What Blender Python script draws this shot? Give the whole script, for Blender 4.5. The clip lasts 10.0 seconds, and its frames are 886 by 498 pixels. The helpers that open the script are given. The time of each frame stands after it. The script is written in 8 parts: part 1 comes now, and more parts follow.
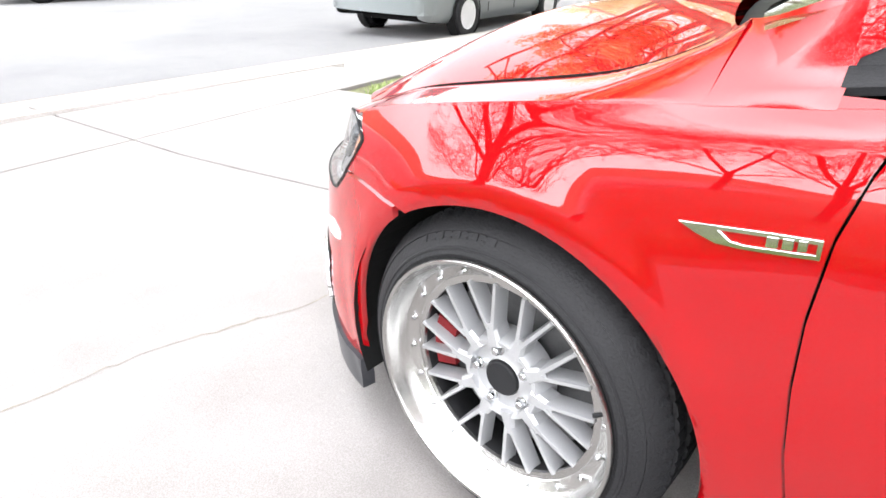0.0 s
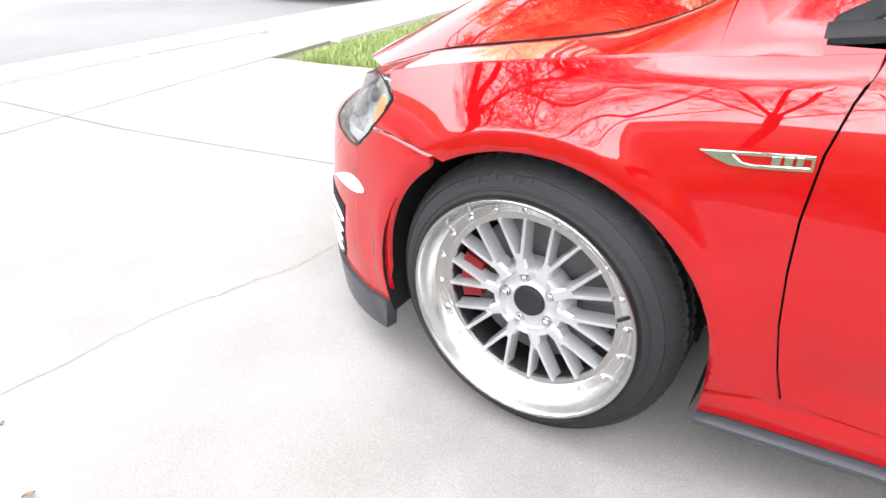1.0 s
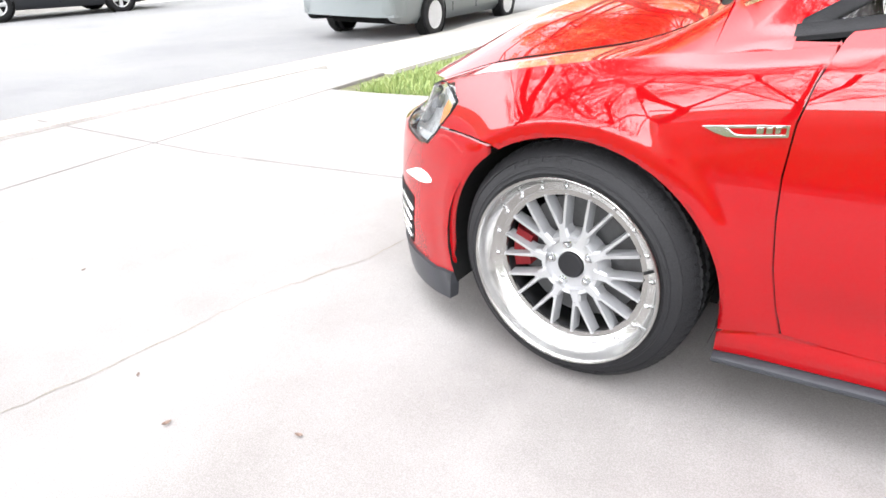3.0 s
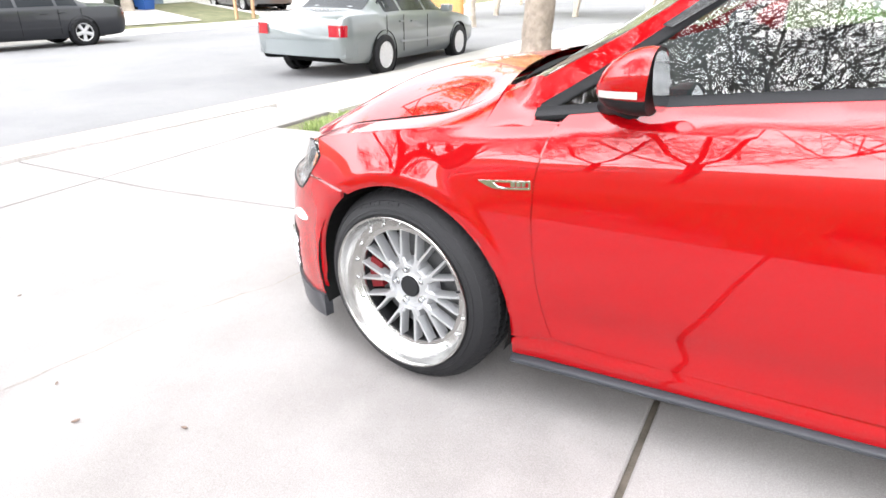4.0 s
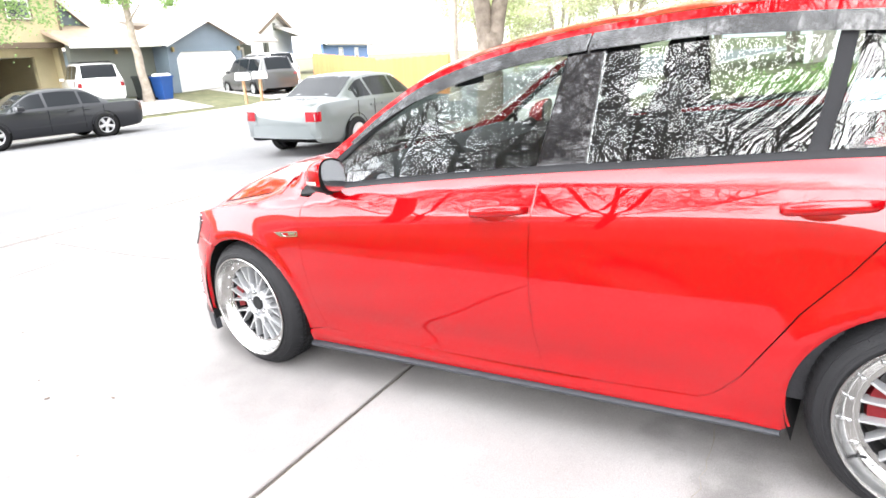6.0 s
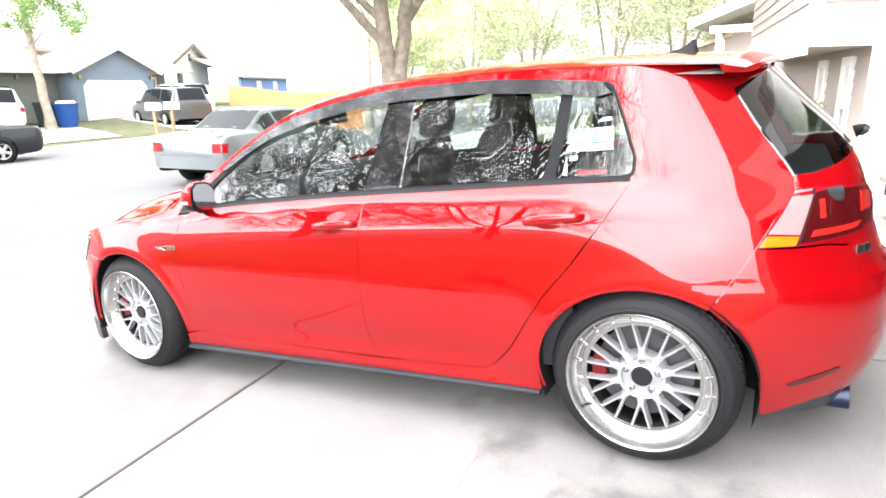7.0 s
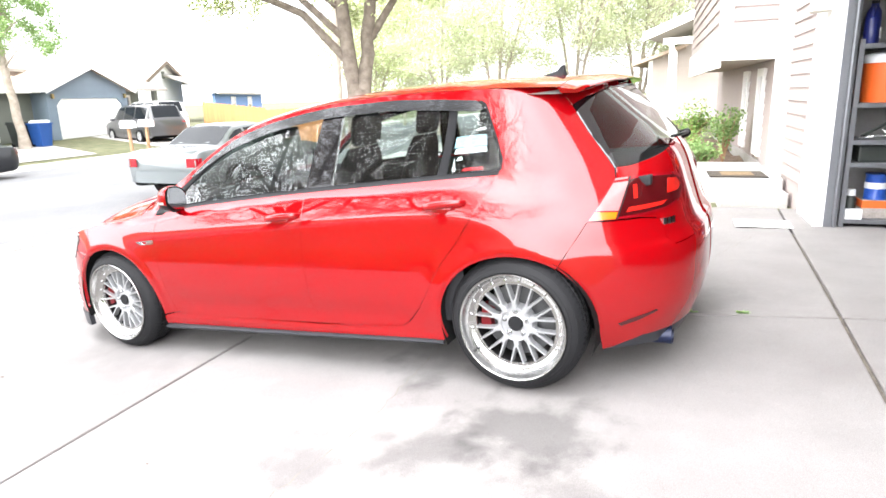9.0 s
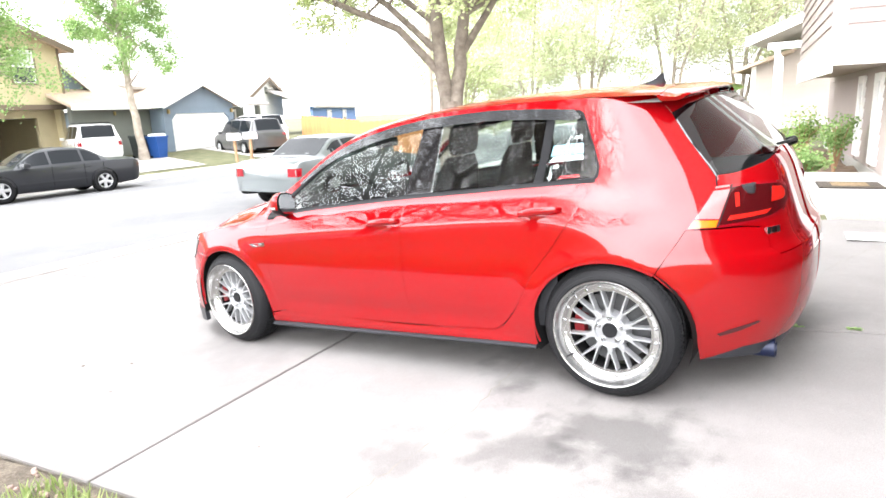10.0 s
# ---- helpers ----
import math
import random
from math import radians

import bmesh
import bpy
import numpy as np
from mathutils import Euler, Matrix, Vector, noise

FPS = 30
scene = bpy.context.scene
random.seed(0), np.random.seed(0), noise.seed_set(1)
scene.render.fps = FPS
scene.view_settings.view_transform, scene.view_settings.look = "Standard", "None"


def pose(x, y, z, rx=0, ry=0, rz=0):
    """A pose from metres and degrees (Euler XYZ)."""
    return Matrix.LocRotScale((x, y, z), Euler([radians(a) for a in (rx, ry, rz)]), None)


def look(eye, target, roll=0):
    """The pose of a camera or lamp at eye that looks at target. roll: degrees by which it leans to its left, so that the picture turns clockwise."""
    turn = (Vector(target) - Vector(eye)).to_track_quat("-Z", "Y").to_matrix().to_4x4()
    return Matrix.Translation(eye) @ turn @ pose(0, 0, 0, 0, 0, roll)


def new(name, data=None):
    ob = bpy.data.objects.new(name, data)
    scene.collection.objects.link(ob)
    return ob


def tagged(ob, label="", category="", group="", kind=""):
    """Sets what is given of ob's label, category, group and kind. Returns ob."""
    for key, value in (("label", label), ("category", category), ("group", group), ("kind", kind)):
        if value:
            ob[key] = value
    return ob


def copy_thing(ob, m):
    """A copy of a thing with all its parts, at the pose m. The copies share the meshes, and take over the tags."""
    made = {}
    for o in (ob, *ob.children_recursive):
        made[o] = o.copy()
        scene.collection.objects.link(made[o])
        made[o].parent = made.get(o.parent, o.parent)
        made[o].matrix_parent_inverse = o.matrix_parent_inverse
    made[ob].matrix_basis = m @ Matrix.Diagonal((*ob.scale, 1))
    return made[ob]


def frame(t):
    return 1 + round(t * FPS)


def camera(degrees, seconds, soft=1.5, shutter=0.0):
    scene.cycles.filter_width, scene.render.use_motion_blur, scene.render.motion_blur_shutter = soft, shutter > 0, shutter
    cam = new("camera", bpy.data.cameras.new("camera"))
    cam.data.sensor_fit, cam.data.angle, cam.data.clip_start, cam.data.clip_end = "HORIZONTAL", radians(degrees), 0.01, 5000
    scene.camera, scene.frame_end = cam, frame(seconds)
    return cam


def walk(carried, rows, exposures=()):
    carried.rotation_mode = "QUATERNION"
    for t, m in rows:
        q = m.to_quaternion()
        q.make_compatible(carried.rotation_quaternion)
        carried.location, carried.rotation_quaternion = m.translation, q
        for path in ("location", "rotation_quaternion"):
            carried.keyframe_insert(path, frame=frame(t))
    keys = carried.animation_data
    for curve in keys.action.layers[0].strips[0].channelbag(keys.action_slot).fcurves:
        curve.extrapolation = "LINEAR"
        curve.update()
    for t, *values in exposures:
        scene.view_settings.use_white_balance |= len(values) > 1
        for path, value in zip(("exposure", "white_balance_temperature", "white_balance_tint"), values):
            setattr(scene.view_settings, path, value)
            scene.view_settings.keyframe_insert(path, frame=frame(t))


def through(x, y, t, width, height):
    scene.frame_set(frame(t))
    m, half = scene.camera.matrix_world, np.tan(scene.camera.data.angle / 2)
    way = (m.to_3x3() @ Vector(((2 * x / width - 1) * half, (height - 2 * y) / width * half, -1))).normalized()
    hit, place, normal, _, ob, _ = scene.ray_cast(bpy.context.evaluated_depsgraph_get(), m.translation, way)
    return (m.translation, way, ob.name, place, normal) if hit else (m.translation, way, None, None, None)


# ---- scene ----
cam = camera(70.6, 10.0, soft=1.6)
PATH = [
    (0, (0.468, -1.619, 0.990), (-0.682, -0.243, 0.105), 1.9),
    (0.5, (0.436, -1.747, 1.008), (-0.582, -0.288, 0.092), 3.5),
    (1, (0.389, -1.877, 1.010), (-0.525, -0.385, 0.041), 2.2),
    (1.5, (0.360, -1.979, 1.000), (-0.493, -0.454, 0.029), 2.8),
    (2, (0.358, -2.060, 0.993), (-0.496, -0.542, 0.010), 2.3),
    (2.2, (0.365, -2.079, 0.991), (-0.564, -0.609, 0.003), 1.1),
    (3.3, (0.655, -2.189, 1.062), (-0.430, -0.741, 0.210), -0.8),
    (3.5, (0.746, -2.201, 1.102), (-0.346, -0.749, 0.266), -1.9),
    (4, (1.021, -2.250, 1.175), (0.009, -0.719, 0.379), 0.6),
    (4.5, (1.307, -2.306, 1.227), (0.277, -0.761, 0.484), -2.4),
    (5, (1.650, -2.409, 1.280), (0.552, -0.890, 0.584), -1.4),
    (5.2, (1.793, -2.478, 1.312), (0.701, -0.921, 0.692), -1.7),
    (6.3, (2.561, -2.713, 1.438), (1.452, -1.162, 0.834), -3.0),
    (6.5, (2.674, -2.799, 1.434), (1.631, -1.190, 0.869), -0.9),
    (7, (2.930, -2.895, 1.464), (2.016, -1.190, 0.955), -0.7),
    (7.5, (3.132, -2.909, 1.493), (2.263, -1.173, 1.016), -2.1),
    (8, (3.334, -2.976, 1.495), (2.429, -1.268, 0.985), -0.4),
    (8.5, (3.436, -3.150, 1.488), (2.615, -1.383, 1.037), -0.9),
    (9, (3.489, -3.363, 1.491), (2.627, -1.621, 1.016), -1.7),
    (9.5, (3.500, -3.462, 1.488), (2.481, -1.796, 1.057), -2.2),
    (10, (3.497, -3.468, 1.488), (2.395, -1.856, 1.056), -2.4),
]
walk(cam, [(t, look(eye, target, roll)) for t, eye, target, roll in PATH], exposures=((0, 0.28), (4.0, 0.27), (5.0, 0.31), (6.5, 0.47), (10.0, 0.38)))

# ---------------------------------------------------------------- world and light
SUN_EL, SUN_AZ = 37.0, 195.0
world = bpy.data.worlds.new("overcast_sky")
scene.world = world
world.use_nodes = True
wn, wl = world.node_tree.nodes, world.node_tree.links
sky = wn.new("ShaderNodeTexSky")
sky.sky_type, sky.sun_disc = "NISHITA", False
sky.sun_elevation, sky.sun_rotation = radians(SUN_EL), radians(SUN_AZ)
sky.air_density, sky.dust_density, sky.ozone_density = 1.0, 4.0, 0.6
cloud_map = wn.new("ShaderNodeTexCoord")
cloud = wn.new("ShaderNodeTexNoise")
cloud.inputs["Scale"].default_value, cloud.inputs["Detail"].default_value = 2.2, 5.0
cloud_level = wn.new("ShaderNodeMapRange")
cloud_level.inputs["From Min"].default_value, cloud_level.inputs["From Max"].default_value = 0.25, 0.75
cloud_level.inputs["To Min"].default_value, cloud_level.inputs["To Max"].default_value = 9.3, 13.3
cloud_tint = wn.new("ShaderNodeVectorMath")
cloud_tint.operation = "SCALE"
cloud_tint.inputs[0].default_value = (0.985, 1.0, 1.045)
wl.new(cloud_level.outputs["Result"], cloud_tint.inputs["Scale"])
veil = wn.new("ShaderNodeMix")
veil.data_type = "RGBA"
veil.inputs["Factor"].default_value = 0.97
wl.new(cloud_map.outputs["Generated"], cloud.inputs["Vector"])
wl.new(cloud.outputs["Fac"], cloud_level.inputs["Value"])
wl.new(sky.outputs["Color"], veil.inputs["A"])
wl.new(cloud_tint.outputs[0], veil.inputs["B"])
# thin cloud, brighter round the hidden sun
toward = wn.new("ShaderNodeVectorMath")
toward.operation = "DOT_PRODUCT"
toward.inputs[1].default_value = (math.sin(radians(SUN_AZ)) * math.cos(radians(SUN_EL)), math.cos(radians(SUN_AZ)) * math.cos(radians(SUN_EL)), math.sin(radians(SUN_EL)))
glow = wn.new("ShaderNodeMapRange")
glow.interpolation_type = "SMOOTHSTEP"
glow.inputs["From Min"].default_value, glow.inputs["From Max"].default_value = 0.1, 1.0
glow.inputs["To Min"].default_value, glow.inputs["To Max"].default_value = 2.1, 11.0
bright = wn.new("ShaderNodeVectorMath")
bright.operation = "SCALE"
wl.new(cloud_map.outputs["Generated"], toward.inputs[0])
wl.new(toward.outputs["Value"], glow.inputs["Value"])
wl.new(veil.outputs["Result"], bright.inputs[0])
wl.new(glow.outputs["Result"], bright.inputs["Scale"])
wl.new(bright.outputs[0], wn["Background"].inputs["Color"])
wn["Background"].inputs["Strength"].default_value = 0.10
sun_data = bpy.data.lights.new("sun", "SUN")
sun_data.energy, sun_data.angle, sun_data.color = 0.5, radians(30), (1.0, 0.96, 0.9)
sun = new("sun", sun_data)
sun.matrix_world = look((0, 0, 40), Vector((0, 0, 40)) - Vector((math.sin(radians(SUN_AZ)) * math.cos(radians(SUN_EL)), math.cos(radians(SUN_AZ)) * math.cos(radians(SUN_EL)), math.sin(radians(SUN_EL)))))

# ---------------------------------------------------------------- small library
# The driveway falls towards the street: SLOPE turns what stands on it (built with z=0 as the slab).
UP = Vector((0.0765, 0.0293, 1.0)).normalized()
SLOPE = UP.rotation_difference(Vector((0, 0, 1))).to_matrix().to_4x4()


def empty(name, m=None):
    ob = new(name)
    ob.empty_display_size = 0.2
    if m is not None:
        ob.matrix_world = m
    return ob


def part(name, bm, mat, parent=None, label="", smooth=False, m=None):
    """One mesh object out of a bmesh (or a finished mesh), under a parent."""
    if isinstance(bm, bmesh.types.BMesh):
        me = bpy.data.meshes.new(name)
        bm.to_mesh(me)
        bm.free()
    else:
        me = bm
    for mm in mat if isinstance(mat, (list, tuple)) else [mat]:
        me.materials.append(mm)
    if smooth:
        me.shade_smooth()
        if smooth is not True:
            me.set_sharp_from_angle(angle=radians(smooth))
    ob = new(name, me)
    if parent is not None:
        ob.parent = parent
    if m is not None:
        ob.matrix_basis = m
    if label:
        tagged(ob, label)
    return ob


def again(ob, m, parent=None):
    """Another object on the same mesh."""
    o = bpy.data.objects.new(ob.name.split(".")[0], ob.data)
    scene.collection.objects.link(o)
    o.parent = parent if parent is not None else ob.parent
    o.matrix_basis = m
    for key in ("label",):
        if key in ob:
            o[key] = ob[key]
    return o


def hexa(bm, pts, idx=0):
    """Eight corners (bottom four, top four, in turn) as a box."""
    v = [bm.verts.new(p) for p in pts]
    for f in ((3, 2, 1, 0), (4, 5, 6, 7), (0, 1, 5, 4), (1, 2, 6, 5), (2, 3, 7, 6), (3, 0, 4, 7)):
        bm.faces.new([v[i] for i in f]).material_index = idx
    return v


def box(bm, x0, x1, y0, y1, z0, z1, bev=0.0, idx=0):
    before = set(bm.verts) if bev else None
    v = hexa(bm, [(x0, y0, z0), (x1, y0, z0), (x1, y1, z0), (x0, y1, z0), (x0, y0, z1), (x1, y0, z1), (x1, y1, z1), (x0, y1, z1)], idx)
    if bev:
        es = list({e for q in v for e in q.link_edges})
        bmesh.ops.bevel(bm, geom=es, offset=bev, segments=2, affect="EDGES", profile=0.6)
    return bm


def boxm(*a, **k):
    return box(bmesh.new(), *a, **k)


def tube(bm, pts, radii, n=8, caps=True):
    """A tube along points with a radius at each."""
    rings, pts = [], [Vector(p) for p in pts]
    if not isinstance(radii, (list, tuple)):
        radii = [radii] * len(pts)
    side = None
    for i, p in enumerate(pts):
        d = (pts[min(i + 1, len(pts) - 1)] - pts[max(i - 1, 0)]).normalized()
        if side is None:
            side = d.orthogonal().normalized()
        side = (side - d * side.dot(d)).normalized()
        up = d.cross(side)
        rings.append([bm.verts.new(p + radii[i] * (math.cos(a) * side + math.sin(a) * up)) for a in [2 * math.pi * k / n for k in range(n)]])
    for a, b in zip(rings, rings[1:]):
        for k in range(n):
            bm.faces.new((a[k], a[(k + 1) % n], b[(k + 1) % n], b[k]))
    if caps:
        bm.faces.new(rings[0][::-1])
        bm.faces.new(rings[-1])
    return bm


def lathe(bm, prof, n=48, closed=False, wob=None):
    """Turns (r, y) pairs round the y axis."""
    rings = []
    for j, (r, y) in enumerate(prof):
        if r < 1e-6:
            rings.append([bm.verts.new((0, y, 0))])
            continue
        ring = []
        for k in range(n):
            a, rr = 2 * math.pi * k / n, r + (wob(j, k) if wob else 0)
            ring.append(bm.verts.new((rr * math.cos(a), y, rr * math.sin(a))))
        rings.append(ring)
    pairs = list(zip(rings, rings[1:])) + ([(rings[-1], rings[0])] if closed else [])
    for a, b in pairs:
        for k in range(n):
            k2 = (k + 1) % n
            if len(a) == 1:
                bm.faces.new((a[0], b[k], b[k2]))
            elif len(b) == 1:
                bm.faces.new((a[k], b[0], a[k2]))
            else:
                bm.faces.new((a[k], b[k], b[k2], a[k2]))
    return bm


def loft(bm, rows, closed=False):
    vs = [[bm.verts.new(p) for p in r] for r in rows]
    for a, b in zip(vs, vs[1:]):
        for k in range(len(a) - (0 if closed else 1)):
            k2 = (k + 1) % len(a)
            bm.faces.new((a[k], a[k2], b[k2], b[k]))
    return bm


def prism(bm, poly, y0, y1, axis="y", idx=0):
    """A flat outline given some depth."""
    def at(p, d):
        return {"y": (p[0], d, p[1]), "x": (d, p[0], p[1]), "z": (p[0], p[1], d)}[axis]
    a, b = [bm.verts.new(at(p, y0)) for p in poly], [bm.verts.new(at(p, y1)) for p in poly]
    n = len(poly)
    fs = [bm.faces.new(a), bm.faces.new(b[::-1])] + [bm.faces.new((a[k], b[k], b[(k + 1) % n], a[(k + 1) % n])) for k in range(n)]
    for f in fs:
        f.material_index = idx
    bmesh.ops.recalc_face_normals(bm, faces=fs)
    return bm


def pchip(xs, ys):
    """A smooth curve through points that does not overshoot."""
    xs, ys = np.array(xs, float), np.array(ys, float)
    d = np.diff(ys) / np.diff(xs)
    m = np.zeros(len(xs))
    m[0], m[-1] = d[0], d[-1]
    for i in range(1, len(xs) - 1):
        m[i] = 0 if d[i - 1] * d[i] <= 0 else 2 * d[i - 1] * d[i] / (d[i - 1] + d[i])
    def f(x):
        x = np.asarray(x, float)
        i = np.clip(np.searchsorted(xs, x) - 1, 0, len(xs) - 2)
        h = xs[i + 1] - xs[i]
        t = (x - xs[i]) / h
        inside = (2 * t**3 - 3 * t**2 + 1) * ys[i] + (t**3 - 2 * t**2 + t) * h * m[i] + (3 * t**2 - 2 * t**3) * ys[i + 1] + (t**3 - t**2) * h * m[i + 1]
        return np.where(x < xs[0], ys[0] + m[0] * (x - xs[0]), np.where(x > xs[-1], ys[-1] + m[-1] * (x - xs[-1]), inside))
    return f


def smin(a, b, k):
    h = np.clip(0.5 + 0.5 * (b - a) / k, 0, 1)
    return b * (1 - h) + a * h - k * h * (1 - h)


def smooth01(x, a, b):
    t = np.clip((np.asarray(x, float) - a) / (b - a), 0, 1)
    return t * t * (3 - 2 * t)

# ---------------------------------------------------------------- materials
def material(name, color, rough=0.5, metal=0.0, coat=0.0, vary=0.12, scale=4.0, grain=60.0, bump=0.15, spec=0.5, emit=None, per_object=0.0, coat_rough=0.03, stretch=None):
    """A plain surface with mottling at two scales and fine relief."""
    m = bpy.data.materials.new(name)
    m.use_nodes = True
    n, l = m.node_tree.nodes, m.node_tree.links
    b = n["Principled BSDF"]
    b.inputs["Roughness"].default_value, b.inputs["Metallic"].default_value = rough, metal
    b.inputs["Coat Weight"].default_value, b.inputs["Coat Roughness"].default_value = coat, coat_rough
    b.inputs["Specular IOR Level"].default_value = spec
    b.inputs["Base Color"].default_value = (*color, 1)
    if emit:
        b.inputs["Emission Color"].default_value, b.inputs["Emission Strength"].default_value = (*color, 1), emit
    if vary or bump:
        tc = n.new("ShaderNodeTexCoord")
        vec = tc.outputs["Object"]
        if stretch:
            mp = n.new("ShaderNodeMapping")
            mp.inputs["Scale"].default_value = stretch
            l.new(vec, mp.inputs["Vector"])
            vec = mp.outputs["Vector"]
        big, fine = n.new("ShaderNodeTexNoise"), n.new("ShaderNodeTexNoise")
        big.inputs["Scale"].default_value, big.inputs["Detail"].default_value = scale, 6
        fine.inputs["Scale"].default_value, fine.inputs["Detail"].default_value = grain, 4
        l.new(vec, big.inputs["Vector"])
        l.new(vec, fine.inputs["Vector"])
        if vary:
            add = n.new("ShaderNodeMath")
            add.operation = "ADD"
            l.new(big.outputs["Fac"], add.inputs[0])
            l.new(fine.outputs["Fac"], add.inputs[1])
            last = add.outputs[0]
            if per_object:
                info, mul, add2 = n.new("ShaderNodeObjectInfo"), n.new("ShaderNodeMath"), n.new("ShaderNodeMath")
                mul.operation, mul.inputs[1].default_value = "MULTIPLY_ADD", per_object
                mul.inputs[2].default_value = -per_object / 2
                add2.operation = "ADD"
                l.new(info.outputs["Random"], mul.inputs[0])
                l.new(mul.outputs[0], add2.inputs[0])
                l.new(last, add2.inputs[1])
                last = add2.outputs[0]
            r = n.new("ShaderNodeMapRange")
            r.inputs["From Min"].default_value, r.inputs["From Max"].default_value = 0.55, 1.45
            r.inputs["To Min"].default_value, r.inputs["To Max"].default_value = 1 - vary, 1 + vary
            l.new(last, r.inputs["Value"])
            mx = n.new("ShaderNodeVectorMath")
            mx.operation = "SCALE"
            mx.inputs[0].default_value = color
            l.new(r.outputs["Result"], mx.inputs["Scale"])
            l.new(mx.outputs[0], b.inputs["Base Color"])
        if bump:
            bp = n.new("ShaderNodeBump")
            bp.inputs["Strength"].default_value, bp.inputs["Distance"].default_value = bump, 0.01
            l.new(fine.outputs["Fac"], bp.inputs["Height"])
            l.new(bp.outputs["Normal"], b.inputs["Normal"])
    return m


def glass(name, tint, rough=0.0, clear=0.08):
    """A thin pane: mirrors at a glance, else lets light straight through its tint."""
    m = bpy.data.materials.new(name)
    m.use_nodes = True
    n, l = m.node_tree.nodes, m.node_tree.links
    out = n["Material Output"]
    n.remove(n["Principled BSDF"])
    tr, gl, mix, fr = n.new("ShaderNodeBsdfTransparent"), n.new("ShaderNodeBsdfGlossy"), n.new("ShaderNodeMixShader"), n.new("ShaderNodeLayerWeight")
    tr.inputs["Color"].default_value = (*tint, 1)
    gl.inputs["Roughness"].default_value = rough
    fr.inputs["Blend"].default_value = 0.5
    pw, ma = n.new("ShaderNodeMath"), n.new("ShaderNodeMath")
    pw.operation, pw.inputs[1].default_value = "POWER", 4.0
    ma.operation, ma.inputs[1].default_value, ma.inputs[2].default_value = "MULTIPLY_ADD", 0.85, clear
    l.new(fr.outputs["Facing"], pw.inputs[0])
    l.new(pw.outputs[0], ma.inputs[0])
    l.new(ma.outputs[0], mix.inputs["Fac"])
    l.new(tr.outputs[0], mix.inputs[1])
    l.new(gl.outputs[0], mix.inputs[2])
    l.new(mix.outputs[0], out.inputs["Surface"])
    return m


M = {}
M["paint"] = material("red_paint", (0.205, 0.001, 0.0025), rough=0.45, coat=1.0, vary=0.03, scale=0.7, grain=900, bump=0.0, coat_rough=0.012, spec=0.0)
M["paint"].node_tree.nodes["Principled BSDF"].inputs["Coat IOR"].default_value = 1.53
M["black"] = material("black_plastic", (0.012, 0.012, 0.013), rough=0.5, vary=0.2, grain=300, bump=0.1, spec=0.10)
M["gloss_black"] = material("gloss_black", (0.006, 0.006, 0.007), rough=0.03, coat=1.0, vary=0.05, bump=0, spec=0.35)
M["void"] = material("dark_underbody", (0.004, 0.004, 0.004), rough=0.9, vary=0.2, bump=0.1, spec=0.18)
M["rubber"] = material("tyre_rubber", (0.010, 0.010, 0.011), rough=0.6, vary=0.25, scale=6, grain=220, bump=0.25, spec=0.18)
M["alloy"] = material("silver_alloy", (0.346, 0.349, 0.356), rough=0.38, metal=0.6, vary=0.06, grain=400, bump=0.03)
M["polish"] = material("polished_lip", (0.442, 0.438, 0.429), rough=0.24, metal=1.0, vary=0.05, scale=9, grain=240, bump=0.05)
M["chrome"] = material("chrome", (0.55, 0.56, 0.57), rough=0.10, metal=1.0, vary=0, bump=0)
M["caliper"] = material("red_caliper", (0.10, 0.004, 0.006), rough=0.45, vary=0.15, spec=0.2)
M["disc"] = material("brake_disc", (0.07, 0.07, 0.072), rough=0.45, metal=0.3, vary=0.15, grain=120, spec=0.18)
M["glass"] = glass("window_glass", (0.68, 0.75, 0.73), clear=0.095)
M["back_glass"] = glass("tinted_glass", (0.42, 0.46, 0.46), clear=0.06)
M["lens"] = glass("lamp_lens", (0.9, 0.92, 0.93), clear=0.06)
M["red_lens"] = material("red_lamp_lens", (0.20, 0.003, 0.008), rough=0.1, coat=0.5, vary=0.15, scale=12, bump=0)
M["dark_lens"] = material("dark_lamp_lens", (0.045, 0.002, 0.003), rough=0.1, coat=0.4, vary=0.15, scale=12, bump=0)
M["amber"] = material("amber_lens", (0.50, 0.13, 0.005), rough=0.15, coat=1.0, vary=0.1, bump=0)
M["white_lens"] = material("clear_lamp_lens", (0.36, 0.15, 0.15), rough=0.1, coat=1.0, vary=0.1, bump=0)
M["seat"] = material("dark_seat_cloth", (0.02, 0.02, 0.022), rough=0.8, vary=0.3, grain=150, bump=0.3, spec=0.18)
M["visor"] = material("smoked_visor", (0.02, 0.021, 0.023), rough=0.10, coat=1.0, vary=0.05, bump=0)
M["satin"] = material("satin_black_plastic", (0.025, 0.026, 0.03), rough=0.32, vary=0.1, grain=200, bump=0.02, spec=0.18)
M["blue_metal"] = material("blued_steel", (0.004, 0.008, 0.030), rough=0.4, metal=0.3, vary=0.2, bump=0)
M["red_glow"] = material("bright_red_lens", (0.42, 0.012, 0.008), rough=0.1, coat=1.0, vary=0.1, bump=0)
M["lamp_bowl"] = material("lamp_bowl", (0.42, 0.43, 0.44), rough=0.28, metal=0.7, vary=0.75, scale=14, bump=0)
M["projector"] = material("dark_projector", (0.05, 0.052, 0.056), rough=0.08, metal=0.6, vary=0.2, scale=20, bump=0)
M["clear_marker"] = material("clear_marker", (0.75, 0.72, 0.70), rough=0.12, coat=1.0, vary=0.1, scale=20, bump=0)
